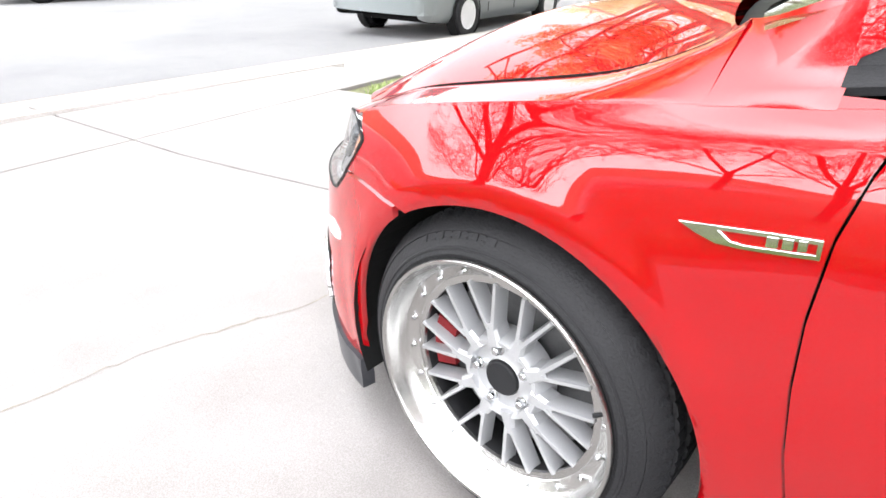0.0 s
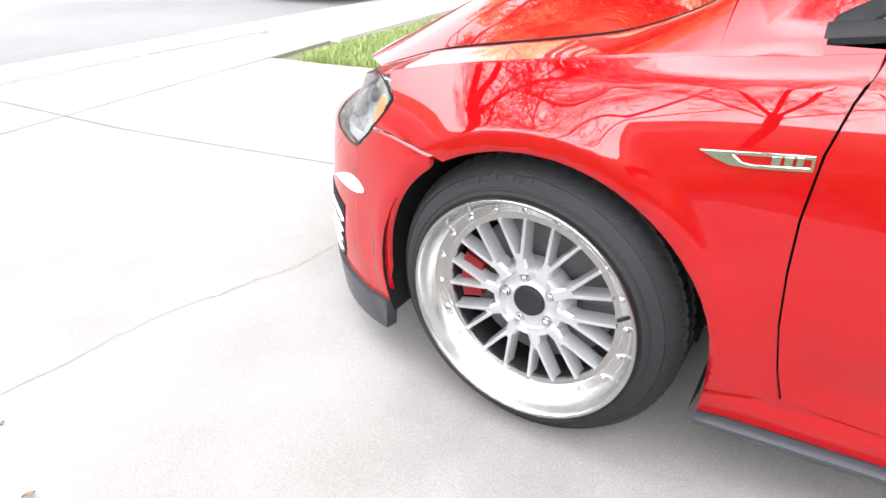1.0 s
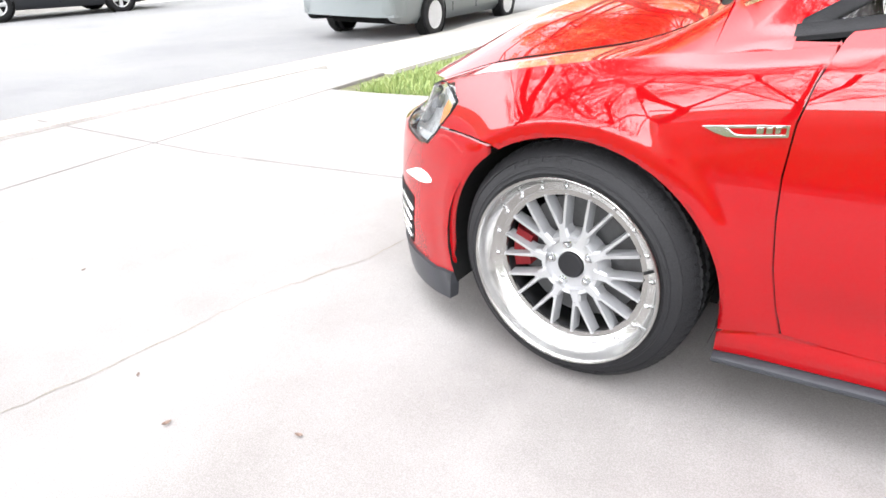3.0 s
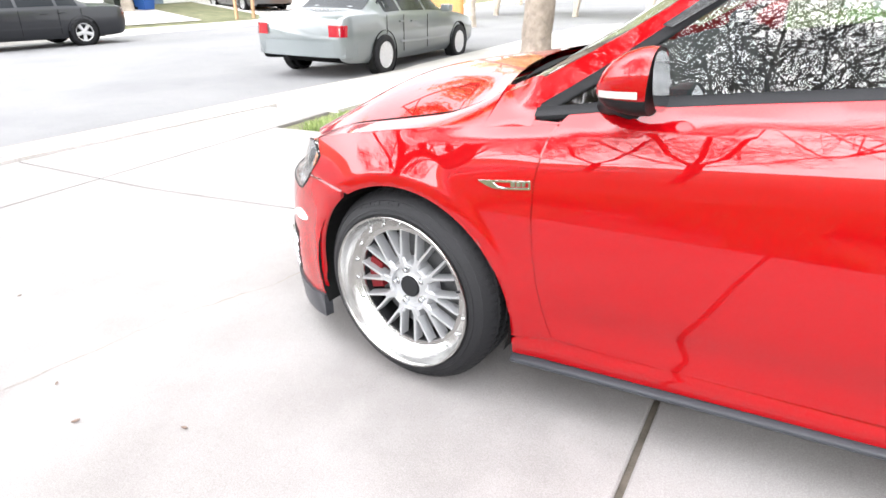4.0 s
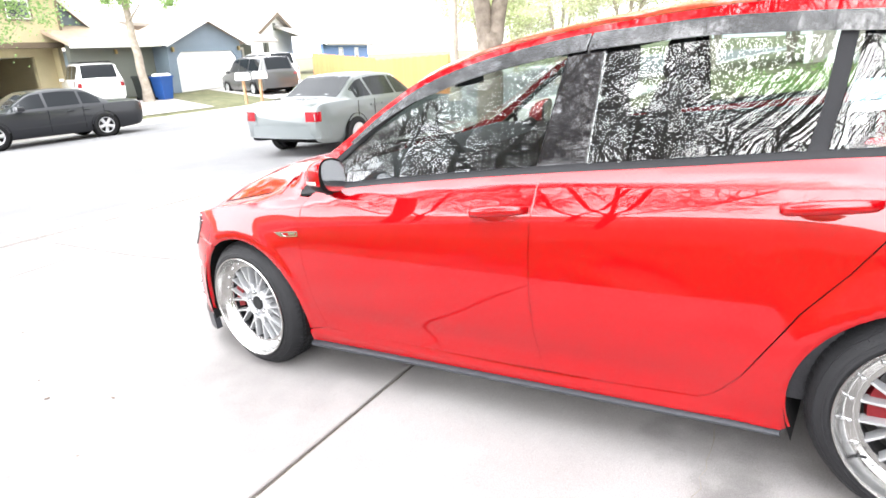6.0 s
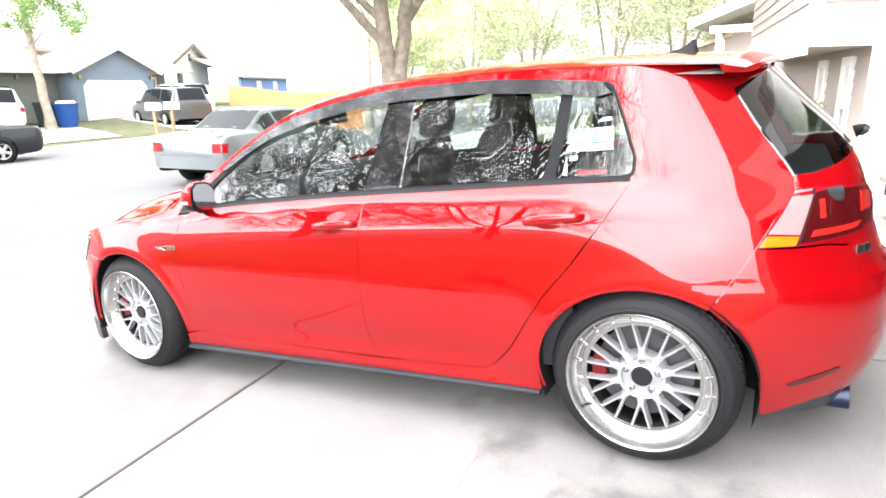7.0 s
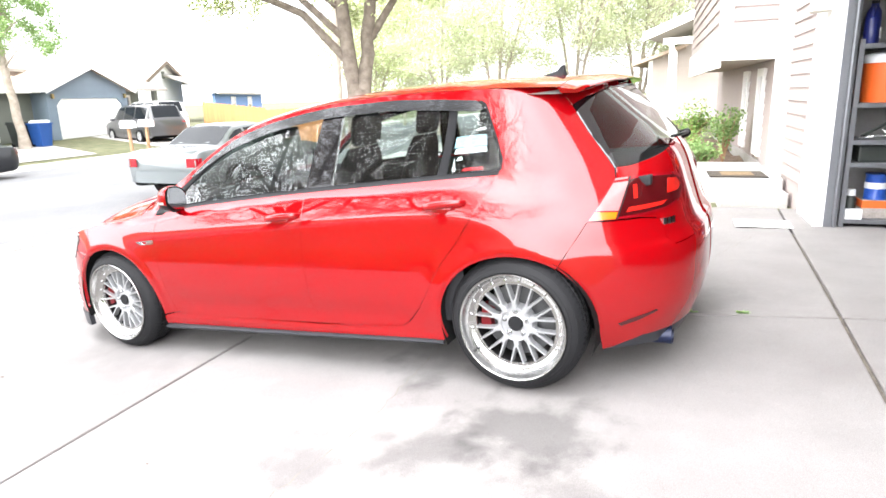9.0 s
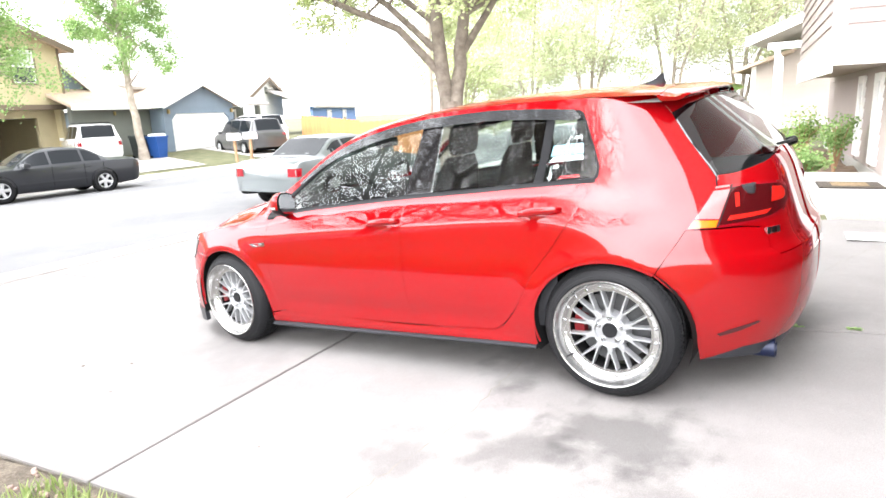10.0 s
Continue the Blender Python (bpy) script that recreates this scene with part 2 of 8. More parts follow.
M["satin_chrome"] = material("satin_chrome", (0.6, 0.6, 0.62), rough=0.25, metal=0.8, vary=0, bump=0)
M["lens_strip"] = material("indicator_lens", (0.34, 0.33, 0.32), rough=0.15, coat=1.0, vary=0.1, bump=0)
M["sticker_white"] = material("white_vinyl", (0.8, 0.8, 0.8), rough=0.5, vary=0.05, bump=0)
M["sticker_blue"] = material("pale_blue_vinyl", (0.35, 0.55, 0.68), rough=0.5, vary=0.3, scale=25, bump=0)
M["sticker_red"] = material("red_vinyl", (0.6, 0.02, 0.03), rough=0.5, vary=0.05, bump=0)
M["barrel"] = material("dark_barrel", (0.015, 0.015, 0.016), rough=0.6, metal=0.0, vary=0.15, bump=0.05, spec=0.18)
M["brass"] = material("aged_brass", (0.35, 0.26, 0.12), rough=0.35, metal=0.8, vary=0.1, bump=0)
M["garage_wall"] = material("garage_plaster", (0.30, 0.29, 0.28), rough=0.9, vary=0.1, scale=1.5, bump=0.1)
M["steel"] = material("grey_painted_steel", (0.15, 0.155, 0.168), rough=0.4, metal=0.4, vary=0.12, bump=0.02)
M["steel_dark"] = material("dark_steel", (0.05, 0.052, 0.058), rough=0.5, metal=0.3, vary=0.2, bump=0.05)
M["steel_bright"] = material("bright_steel", (0.65, 0.65, 0.66), rough=0.25, metal=0.9, vary=0.1, bump=0)
M["beige_plastic"] = material("beige_plastic", (0.50, 0.47, 0.42), rough=0.55, vary=0.05, bump=0)
M["garage_slab"] = material("garage_slab", (0.17, 0.168, 0.166), rough=0.8, vary=0.35, scale=3.5, grain=60, bump=0.25)
M["mat"] = material("dark_coir_mat", (0.045, 0.035, 0.025), rough=0.95, vary=0.4, scale=9, grain=160, bump=0.5)
M["mat_tan"] = material("tan_mat_pattern", (0.16, 0.11, 0.055), rough=0.95, vary=0.5, scale=14, grain=160, bump=0.5)
M["orange_plastic"] = material("orange_plastic", (0.72, 0.12, 0.02), rough=0.45, vary=0.06, bump=0)
M["white_plastic"] = material("white_plastic", (0.72, 0.73, 0.75), rough=0.45, vary=0.06, bump=0)
M["jug_blue"] = material("dark_blue_plastic", (0.012, 0.018, 0.12), rough=0.35, vary=0.1, bump=0)
M["tin_blue"] = material("blue_tin", (0.02, 0.07, 0.32), rough=0.35, vary=0.2, scale=20, bump=0)
M["carton_grey"] = material("grey_carton", (0.30, 0.27, 0.25), rough=0.7, vary=0.3, scale=16, bump=0)

# ---------------------------------------------------------------- ground, street, driveway
def road_z(x, y):
    y = max(-40.0, min(40.0, y))
    return -0.30 + 0.012 * y + 0.030 * (max(-18.5, min(-5.0, x)) + 5.5)


def slab_z(x, y):
    """The driveway's fall, easing off towards the street."""
    z = min(0.0765 * max(x, -3.0) + 0.0293 * y, 0.318 + 0.01 * y)
    if x < -3.0:
        e = road_z(-5.5, y)
        t = min(1.0, (-3.0 - x) / 2.5)
        z = z * (1 - t) + e * t
    return z


def ground_z(x, y):
    """The lie of the land, without slabs."""
    if x > -5.4:
        yy = max(-7.0, min(9.0, y))
        z = slab_z(min(x, 9.0), yy) - 0.035 + 0.02 * min(max(0.0, y - 9.0), 14.0)
        return z
    if x > -18.6:
        return road_z(x, y)
    return road_z(-18.6, y) + 0.10 + 0.042 * min(-18.6 - x, 9.0)


def node_mix(name, c1, c2, scale=3.0, detail=6.0, lo=0.4, hi=0.6, rough=0.9, bump=0.4, grain=90.0, c3=None, stains=(), bumpdist=0.01):
    """Two colours in patches, fine relief, and stains at given places (x, y, radius, strength)."""
    m = bpy.data.materials.new(name)
    m.use_nodes = True
    n, l = m.node_tree.nodes, m.node_tree.links
    b = n["Principled BSDF"]
    b.inputs["Roughness"].default_value = rough
    tc = n.new("ShaderNodeTexCoord")
    big, fine_n = n.new("ShaderNodeTexNoise"), n.new("ShaderNodeTexNoise")
    big.inputs["Scale"].default_value, big.inputs["Detail"].default_value, big.inputs["Roughness"].default_value = scale, detail, 0.62
    fine_n.inputs["Scale"].default_value, fine_n.inputs["Detail"].default_value = grain, 5
    l.new(tc.outputs["Object"], big.inputs["Vector"])
    l.new(tc.outputs["Object"], fine_n.inputs["Vector"])
    r = n.new("ShaderNodeValToRGB")
    r.color_ramp.elements[0].position, r.color_ramp.elements[0].color = lo, (*c1, 1)
    r.color_ramp.elements[1].position, r.color_ramp.elements[1].color = hi, (*c2, 1)
    l.new(big.outputs["Fac"], r.inputs["Fac"])
    col = r.outputs["Color"]
    if c3:
        r2 = n.new("ShaderNodeValToRGB")
        r2.color_ramp.elements[0].position, r2.color_ramp.elements[0].color = 0.40, (*c3, 1)
        r2.color_ramp.elements[1].position, r2.color_ramp.elements[1].color = 0.62, (1, 1, 1, 1)
        l.new(fine_n.outputs["Fac"], r2.inputs["Fac"])
        mm = n.new("ShaderNodeMix")
        mm.data_type, mm.blend_type = "RGBA", "MULTIPLY"
        mm.inputs["Factor"].default_value = 1.0
        l.new(col, mm.inputs["A"])
        l.new(r2.outputs["Color"], mm.inputs["B"])
        col = mm.outputs["Result"]
    for x, y, rad, strong in stains:
        vd = n.new("ShaderNodeVectorMath")
        vd.operation = "DISTANCE"
        vd.inputs[1].default_value = (x, y, 0)
        l.new(tc.outputs["Object"], vd.inputs[0])
        sn = n.new("ShaderNodeTexNoise")
        sn.inputs["Scale"].default_value, sn.inputs["Detail"].default_value = 4.5, 5
        l.new(tc.outputs["Object"], sn.inputs["Vector"])
        ad = n.new("ShaderNodeMath")
        ad.operation, ad.inputs[1].default_value, ad.inputs[2].default_value = "MULTIPLY_ADD", 1.9, -0.95
        l.new(sn.outputs["Fac"], ad.inputs[0])
        dv = n.new("ShaderNodeMath")
        dv.operation, dv.inputs[1].default_value = "DIVIDE", rad
        l.new(vd.outputs["Value"], dv.inputs[0])
        sm = n.new("ShaderNodeMath")
        sm.operation = "ADD"
        l.new(dv.outputs[0], sm.inputs[0])
        l.new(ad.outputs[0], sm.inputs[1])
        mr = n.new("ShaderNodeMapRange")
        mr.interpolation_type = "SMOOTHSTEP"
        mr.inputs["From Min"].default_value, mr.inputs["From Max"].default_value = 0.45, 1.0
        mr.inputs["To Min"].default_value, mr.inputs["To Max"].default_value = 1 - strong, 1.0
        l.new(sm.outputs[0], mr.inputs["Value"])
        sc = n.new("ShaderNodeVectorMath")
        sc.operation = "SCALE"
        l.new(col, sc.inputs[0])
        l.new(mr.outputs["Result"], sc.inputs["Scale"])
        col = sc.outputs[0]
    l.new(col, b.inputs["Base Color"])
    bp = n.new("ShaderNodeBump")
    bp.inputs["Strength"].default_value, bp.inputs["Distance"].default_value = bump, bumpdist
    l.new(fine_n.outputs["Fac"], bp.inputs["Height"])
    l.new(bp.outputs["Normal"], b.inputs["Normal"])
    return m


STAINS = ((2.80, -1.18, 0.42, 0.46), (2.45, -1.42, 0.30, 0.40), (2.20, -1.00, 0.22, 0.38), (1.98, -1.62, 0.25, 0.26), (3.02, -1.50, 0.30, 0.32), (2.2, -0.45, 0.55, 0.28), (0.2, -0.9, 0.5, 0.12), (3.1, 0.5, 0.6, 0.15), (-3.9, -1.0, 0.3, 0.2))
M["concrete"] = node_mix("driveway_concrete", (0.164, 0.153, 0.147), (0.228, 0.217, 0.211), scale=1.3, lo=0.3, hi=0.7, rough=0.88, bump=0.15, grain=300, c3=(0.78, 0.765, 0.75), stains=STAINS)
M["pale_concrete"] = node_mix("pavement_concrete", (0.35, 0.332, 0.315), (0.43, 0.412, 0.396), scale=0.9, lo=0.3, hi=0.7, rough=0.88, bump=0.3, grain=110, c3=(0.84, 0.83, 0.81))
M["asphalt"] = node_mix("worn_asphalt", (0.120, 0.119, 0.122), (0.165, 0.163, 0.162), scale=0.5, lo=0.3, hi=0.7, rough=0.9, bump=0.5, grain=160, c3=(0.72, 0.72, 0.73))
M["earth"] = node_mix("lawn_ground", (0.075, 0.085, 0.03), (0.16, 0.15, 0.08), scale=1.6, lo=0.35, hi=0.65, rough=0.95, bump=0.8, grain=40, c3=(0.55, 0.55, 0.5))
M["soil"] = node_mix("joint_soil", (0.055, 0.046, 0.036), (0.11, 0.095, 0.075), scale=9, rough=0.95, bump=0.6)
M["mulch"] = node_mix("bark_mulch", (0.12, 0.075, 0.05), (0.22, 0.15, 0.11), scale=8, rough=0.95, bump=1.0, grain=50)
M["crack"] = material("crack_dirt", (0.15, 0.135, 0.115), rough=0.95, vary=0.3, scale=20, bump=0)

# one sheet of land out to the horizon
xs = [-400, -150, -70, -45, -32, -28, -25, -22, -20, -18.7, -18.5, -15, -12, -9, -7, -6, -5.5, -5.3, -4.8, -4.2, -3.6, -3, -2, -1, 0, 1, 2, 3, 4, 5, 6, 8, 9.5, 14, 30, 90, 400]
ys = [-400, -150, -60, -30, -18, -12, -9, -7, -5, -4, -3.2, -2.6, -2.2, -1, 0, 1, 2, 3, 4, 5, 6, 7.5, 9, 11, 14, 18, 24, 32, 45, 80, 160, 400]
bm = bmesh.new()
loft(bm, [[(x, y, ground_z(x, y) - (0.05 if x < -5.35 and x > -18.6 else 0.0)) for y in ys] for x in xs])
bmesh.ops.recalc_face_normals(bm, faces=bm.faces)
tagged(part("ground", bm, M["earth"], smooth=40), "patchy green lawn and bare earth", "ground", kind="structure")

# street with its gutter
bm = bmesh.new()
yy = list(np.linspace(-60, 70, 66))
loft(bm, [[(x0, y, road_z(x0, y)) for y in yy] for x0 in (-5.42, -9, -12, -18.5)])
bmesh.ops.recalc_face_normals(bm, faces=bm.faces)
tagged(part("road", bm, M["asphalt"], smooth=True), "sun-bleached grey asphalt street", "road", kind="structure")
bm = bmesh.new()
loft(bm, [[(x0, y, road_z(-5.4, y) + dz) for y in yy] for x0, dz in ((-5.44, -0.03), (-5.43, 0.006), (-5.16, -0.012), (-4.95, 0.02), (-4.80, 0.045), (-4.78, -0.1))])
bmesh.ops.recalc_face_normals(bm, faces=bm.faces)
tagged(part("gutter", bm, M["pale_concrete"], smooth=30), "pale concrete gutter along the street", "gutter", kind="structure")
bm = bmesh.new()
for x0 in (-18.62,):
    loft(bm, [[(x0 + dx, y, road_z(-18.5, y) + dz) for y in yy] for dx, dz in ((0.14, -0.02), (0.12, 0.0), (0.02, 0.10), (-0.14, 0.12), (-1.5, 0.14), (-1.52, 0.0))])
bmesh.ops.recalc_face_normals(bm, faces=bm.faces)
tagged(part("far_pavement", bm, M["pale_concrete"], smooth=30), "pale concrete kerb and pavement across the street", "pavement", kind="structure")
for y0, y1, x1 in ((4.6, 13.2, -26.2), (16.2, 22.6, -27.2)):
    bm = bmesh.new()
    loft(bm, [[(x, y + 0.25 * (-20.0 - x), ground_z(x, y) + 0.035) for y in np.linspace(y0, y1, 7)] for x in (-19.9, -21.5, -23.5, x1 + 0.6, x1)])
    bmesh.ops.recalc_face_normals(bm, faces=bm.faces)
    tagged(part("far_driveway", bm, M["pale_concrete"], smooth=30), "pale concrete driveway across the street", "driveway", kind="structure")
bm = bmesh.new()
loft(bm, [[(-5.435 + dx + 0.004 * math.sin(7 * y), y, road_z(-5.4, y) + 0.007) for y in yy] for dx in (-0.022, 0.012)])
tagged(part("gutter_seam", bm, M["crack"]), "dark seam between asphalt and gutter", "seam", kind="structure")

# driveway slabs, each on its own, askew to the car by a few degrees
DRIVE = pose(0.72, 0.0, 0, 0, 0, 4.0)
driveway = tagged(empty("driveway"), "pale stained concrete driveway laid in slabs", "driveway", kind="structure")


def slab(u0, u1, v0, v1):
    """A slab between joints; u along the drive, v across, laid to the fall."""
    g, bm, rows = 0.010, bmesh.new(), []
    us, vs = list(np.linspace(u0 + g, u1 - g, 9)), list(np.linspace(v0 + g, v1 - g, 7))
    def at(u, v, dz):
        p = DRIVE @ Vector((u, v, 0))
        return (p.x, p.y, slab_z(p.x, p.y) + dz)
    b = 0.006
    uu = [us[0], us[0] + b] + us[1:-1] + [us[-1] - b, us[-1]]
    vv = [vs[0], vs[0] + b] + vs[1:-1] + [vs[-1] - b, vs[-1]]
    for i, u in enumerate(uu):
        row = []
        for j, v in enumerate(vv):
            edge = i in (0, len(uu) - 1) or j in (0, len(vv) - 1)
            row.append(at(u, v, -0.005 if edge else 0.0))
        rows.append([at(u, vv[0], -0.10)] + row + [at(u, vv[-1], -0.10)])
    loft(bm, rows)
    for u in (uu[0], uu[-1]):
        loft(bm, [[at(u, v, -0.005) for v in vv], [at(u, v, -0.10) for v in vv]])
    bmesh.ops.recalc_face_normals(bm, faces=bm.faces)
    part("slab", bm, M["concrete"], driveway, smooth=30)


U = (-6.05, -4.36, -0.05, 3.27, 4.05)
for u0, u1 in zip(U, U[1:]):
    vj = 0.42 if u0 < -1.0 else 0.06
    slab(u0, u1, -2.36, vj)
    slab(u0, u1, vj, 3.15 if u0 < -5.0 or u0 > -1.0 else 2.3)
# soil that shows in the joints
bm = bmesh.new()
rows = []
for u in np.linspace(-6.0, 4.0, 34):
    row = []
    for v in np.linspace(-2.36, 2.1, 12):
        p = DRIVE @ Vector((u, v, 0))
        row.append((p.x, p.y, slab_z(p.x, p.y) - 0.016))
    rows.append(row)
loft(bm, rows)
part("joint_filling", bm, M["soil"], driveway)


def crack(pts, w=0.006, seed=1):
    """A jagged crack across the slab."""
    rng, bm, mid = random.Random(seed), bmesh.new(), []
    for (x0, y0), (x1, y1) in zip(pts, pts[1:]):
        k = max(2, int(math.hypot(x1 - x0, y1 - y0) / 0.045))
        for i in range(k):
            t = i / k
            mid.append((x0 + (x1 - x0) * t + rng.uniform(-0.012, 0.012), y0 + (y1 - y0) * t + rng.uniform(-0.012, 0.012)))
    mid.append(pts[-1])
    rows = []
    for i, (x, y) in enumerate(mid):
        a, b = mid[max(0, i - 1)], mid[min(len(mid) - 1, i + 1)]
        tx, ty = b[0] - a[0], b[1] - a[1]
        ln = math.hypot(tx, ty) or 1
        ww = w * rng.uniform(0.25, 1.0) * (0.3 if i in (0, len(mid) - 1) else 1)
        rows.append([(x - ty / ln * ww / 2 * s, y + tx / ln * ww / 2 * s, slab_z(x, y) + 0.0012) for s in (-1, 1)])
    loft(bm, rows)
    part("crack", bm, M["crack"], driveway)


crack([(1.92, -2.30), (1.99, -2.0), (2.06, -1.6), (2.07, -1.2), (2.03, -0.5), (2.05, 0.3)], 0.007, 1)
crack([(-1.34, -2.1), (-1.20, -1.55), (-1.16, -1.05), (-1.0, -0.58), (-0.9, 0.1), (-0.95, 0.8)], 0.009, 2)
crack([(-3.06, -1.2), (-2.93, -0.55), (-2.85, 0.1)], 0.010, 3)
crack([(-4.2, -0.2), (-3.3, -0.05), (-2.1, 0.09), (-1.7, 0.2)], 0.006, 4)
crack([(-1.3, -2.0), (-1.9, -1.7), (-2.6, -1.75)], 0.005, 5)
crack([(3.2, 0.9), (3.35, 1.6), (3.6, 2.2)], 0.006, 6)

# pavement beside the drive
pave = tagged(empty("pavement"), "pale concrete pavement along the street", "pavement", kind="structure")
for k in range(9):
    y0, y1 = 2.92 + 1.5 * k, 2.92 + 1.5 * (k + 1) - 0.012
    bm = bmesh.new()
    wide = -2.3 if 4.5 < y0 < 6.0 or y0 > 7.6 else -3.72
    rows = [[(x - dr * y, y, ground_z(x - dr * y, y) + d) for x, d, dr in ((-4.75, -0.05, 0.1), (-4.745, 0.04, 0.1), (wide, 0.04, 0.03), (wide + 0.005, -0.05, 0.03))] for y in (y0, (y0 + y1) / 2, y1)]
    rows = [[(p[0], p[1] - 0.004, p[2] - 0.09) for p in rows[0]]] + rows
    loft(bm, rows)
    bmesh.ops.recalc_face_normals(bm, faces=bm.faces)
    part("slab", bm, M["pale_concrete"], pave)


def blades(name, spots, label, h=0.09, n=2600, seed=3, mat="grass"):
    """Grass: many bent blades over patches (x0, x1, y0, y1)."""
    rng, V, F = random.Random(seed), [], []
    area = sum((b - a) * (d - c) for a, b, c, d in spots)
    for a, b, c, d in spots:
        for _ in range(int(n * (b - a) * (d - c) / area)):
            x, y = rng.uniform(a, b), rng.uniform(c, d)
            if noise.noise((x * 1.7, y * 1.7, 2.0)) < -0.28:
                continue
            z = ground_z(x, y)
            ang, hh, w, lean = rng.uniform(0, 6.28), h * rng.uniform(0.4, 1.25), 0.006 * rng.uniform(0.6, 1.4), rng.uniform(0.1, 0.8)
            cx, cy = math.cos(ang), math.sin(ang)
            k = len(V)
            V += [(x - cy * w, y + cx * w, z), (x + cy * w, y - cx * w, z), (x + cx * lean * hh * 0.4 + cy * w * 0.7, y + cy * lean * hh * 0.4 - cx * w * 0.7, z + hh * 0.6), (x + cx * lean * hh * 0.4 - cy * w * 0.7, y + cy * lean * hh * 0.4 + cx * w * 0.7, z + hh * 0.6), (x + cx * lean * hh, y + cy * lean * hh, z + hh)]
            F += [(k, k + 1, k + 2, k + 3), (k + 3, k + 2, k + 4)]
    me = bpy.data.meshes.new(name)
    me.from_pydata(V, [], F)
    return tagged(part(name, me, M[mat]), label, "grass", kind="stuff")


def leaf_mat(name, c1, c2, through=0.35):
    """Leaves that let some light through, each a little different."""
    m = bpy.data.materials.new(name)
    m.use_nodes = True
    n, l = m.node_tree.nodes, m.node_tree.links
    b = n["Principled BSDF"]
    b.inputs["Roughness"].default_value = 0.55
    g, r = n.new("ShaderNodeNewGeometry"), n.new("ShaderNodeValToRGB")
    r.color_ramp.elements[0].color, r.color_ramp.elements[1].color = (*c1, 1), (*c2, 1)
    l.new(g.outputs["Random Per Island"], r.inputs["Fac"])
    l.new(r.outputs["Color"], b.inputs["Base Color"])
    t, mx = n.new("ShaderNodeBsdfTranslucent"), n.new("ShaderNodeMixShader")
    l.new(r.outputs["Color"], t.inputs["Color"])
    mx.inputs["Fac"].default_value = through
    l.new(b.outputs[0], mx.inputs[1])
    l.new(t.outputs[0], mx.inputs[2])
    l.new(mx.outputs[0], n["Material Output"].inputs["Surface"])
    return m


M["grass"] = leaf_mat("grass_blades", (0.13, 0.20, 0.05), (0.30, 0.34, 0.13))
blades("lawn_grass", [(-6.0, 3.4, -3.4, -2.75), (0.95, 3.4, -2.78, -2.42), (0.2, 1.9, -3.3, -2.60), (0.62, 1.2, -2.75, -2.40)], "uneven green grass at the drive's edge", n=18000)
blades("lawn_grass", [(-3.5, 3.4, -7.5, -3.4)], "green lawn behind the camera", n=6000, seed=8, h=0.07)
blades("verge_grass", [(-3.56, -2.3, 2.08, 4.3)], "green grass verge by the street", n=9000, seed=5)
blades("garden_grass", [(-2.2, 2.2, 2.3, 9.0)], "front lawn grass", n=5000, seed=6)

# ---------------------------------------------------------------- trees
M["bark"] = node_mix("grey_bark", (0.13, 0.105, 0.085), (0.24, 0.20, 0.165), scale=7, lo=0.35, hi=0.65, rough=0.95, bump=0.9, grain=28)
M["pale_bark"] = node_mix("pale_bark", (0.26, 0.22, 0.18), (0.38, 0.33, 0.28), scale=6, lo=0.35, hi=0.65, rough=0.95, bump=0.8, grain=30)
M["spring_leaf"] = leaf_mat("spring_leaves", (0.34, 0.41, 0.17), (0.62, 0.65, 0.40), 0.5)
M["yellow_leaf"] = leaf_mat("yellow_green_leaves", (0.42, 0.47, 0.27), (0.64, 0.67, 0.45), 0.55)
M["green_leaf"] = leaf_mat("green_leaves", (0.14, 0.26, 0.07), (0.36, 0.48, 0.20), 0.5)
M["dark_leaf"] = leaf_mat("dark_green_leaves", (0.025, 0.06, 0.018), (0.07, 0.13, 0.04), 0.25)


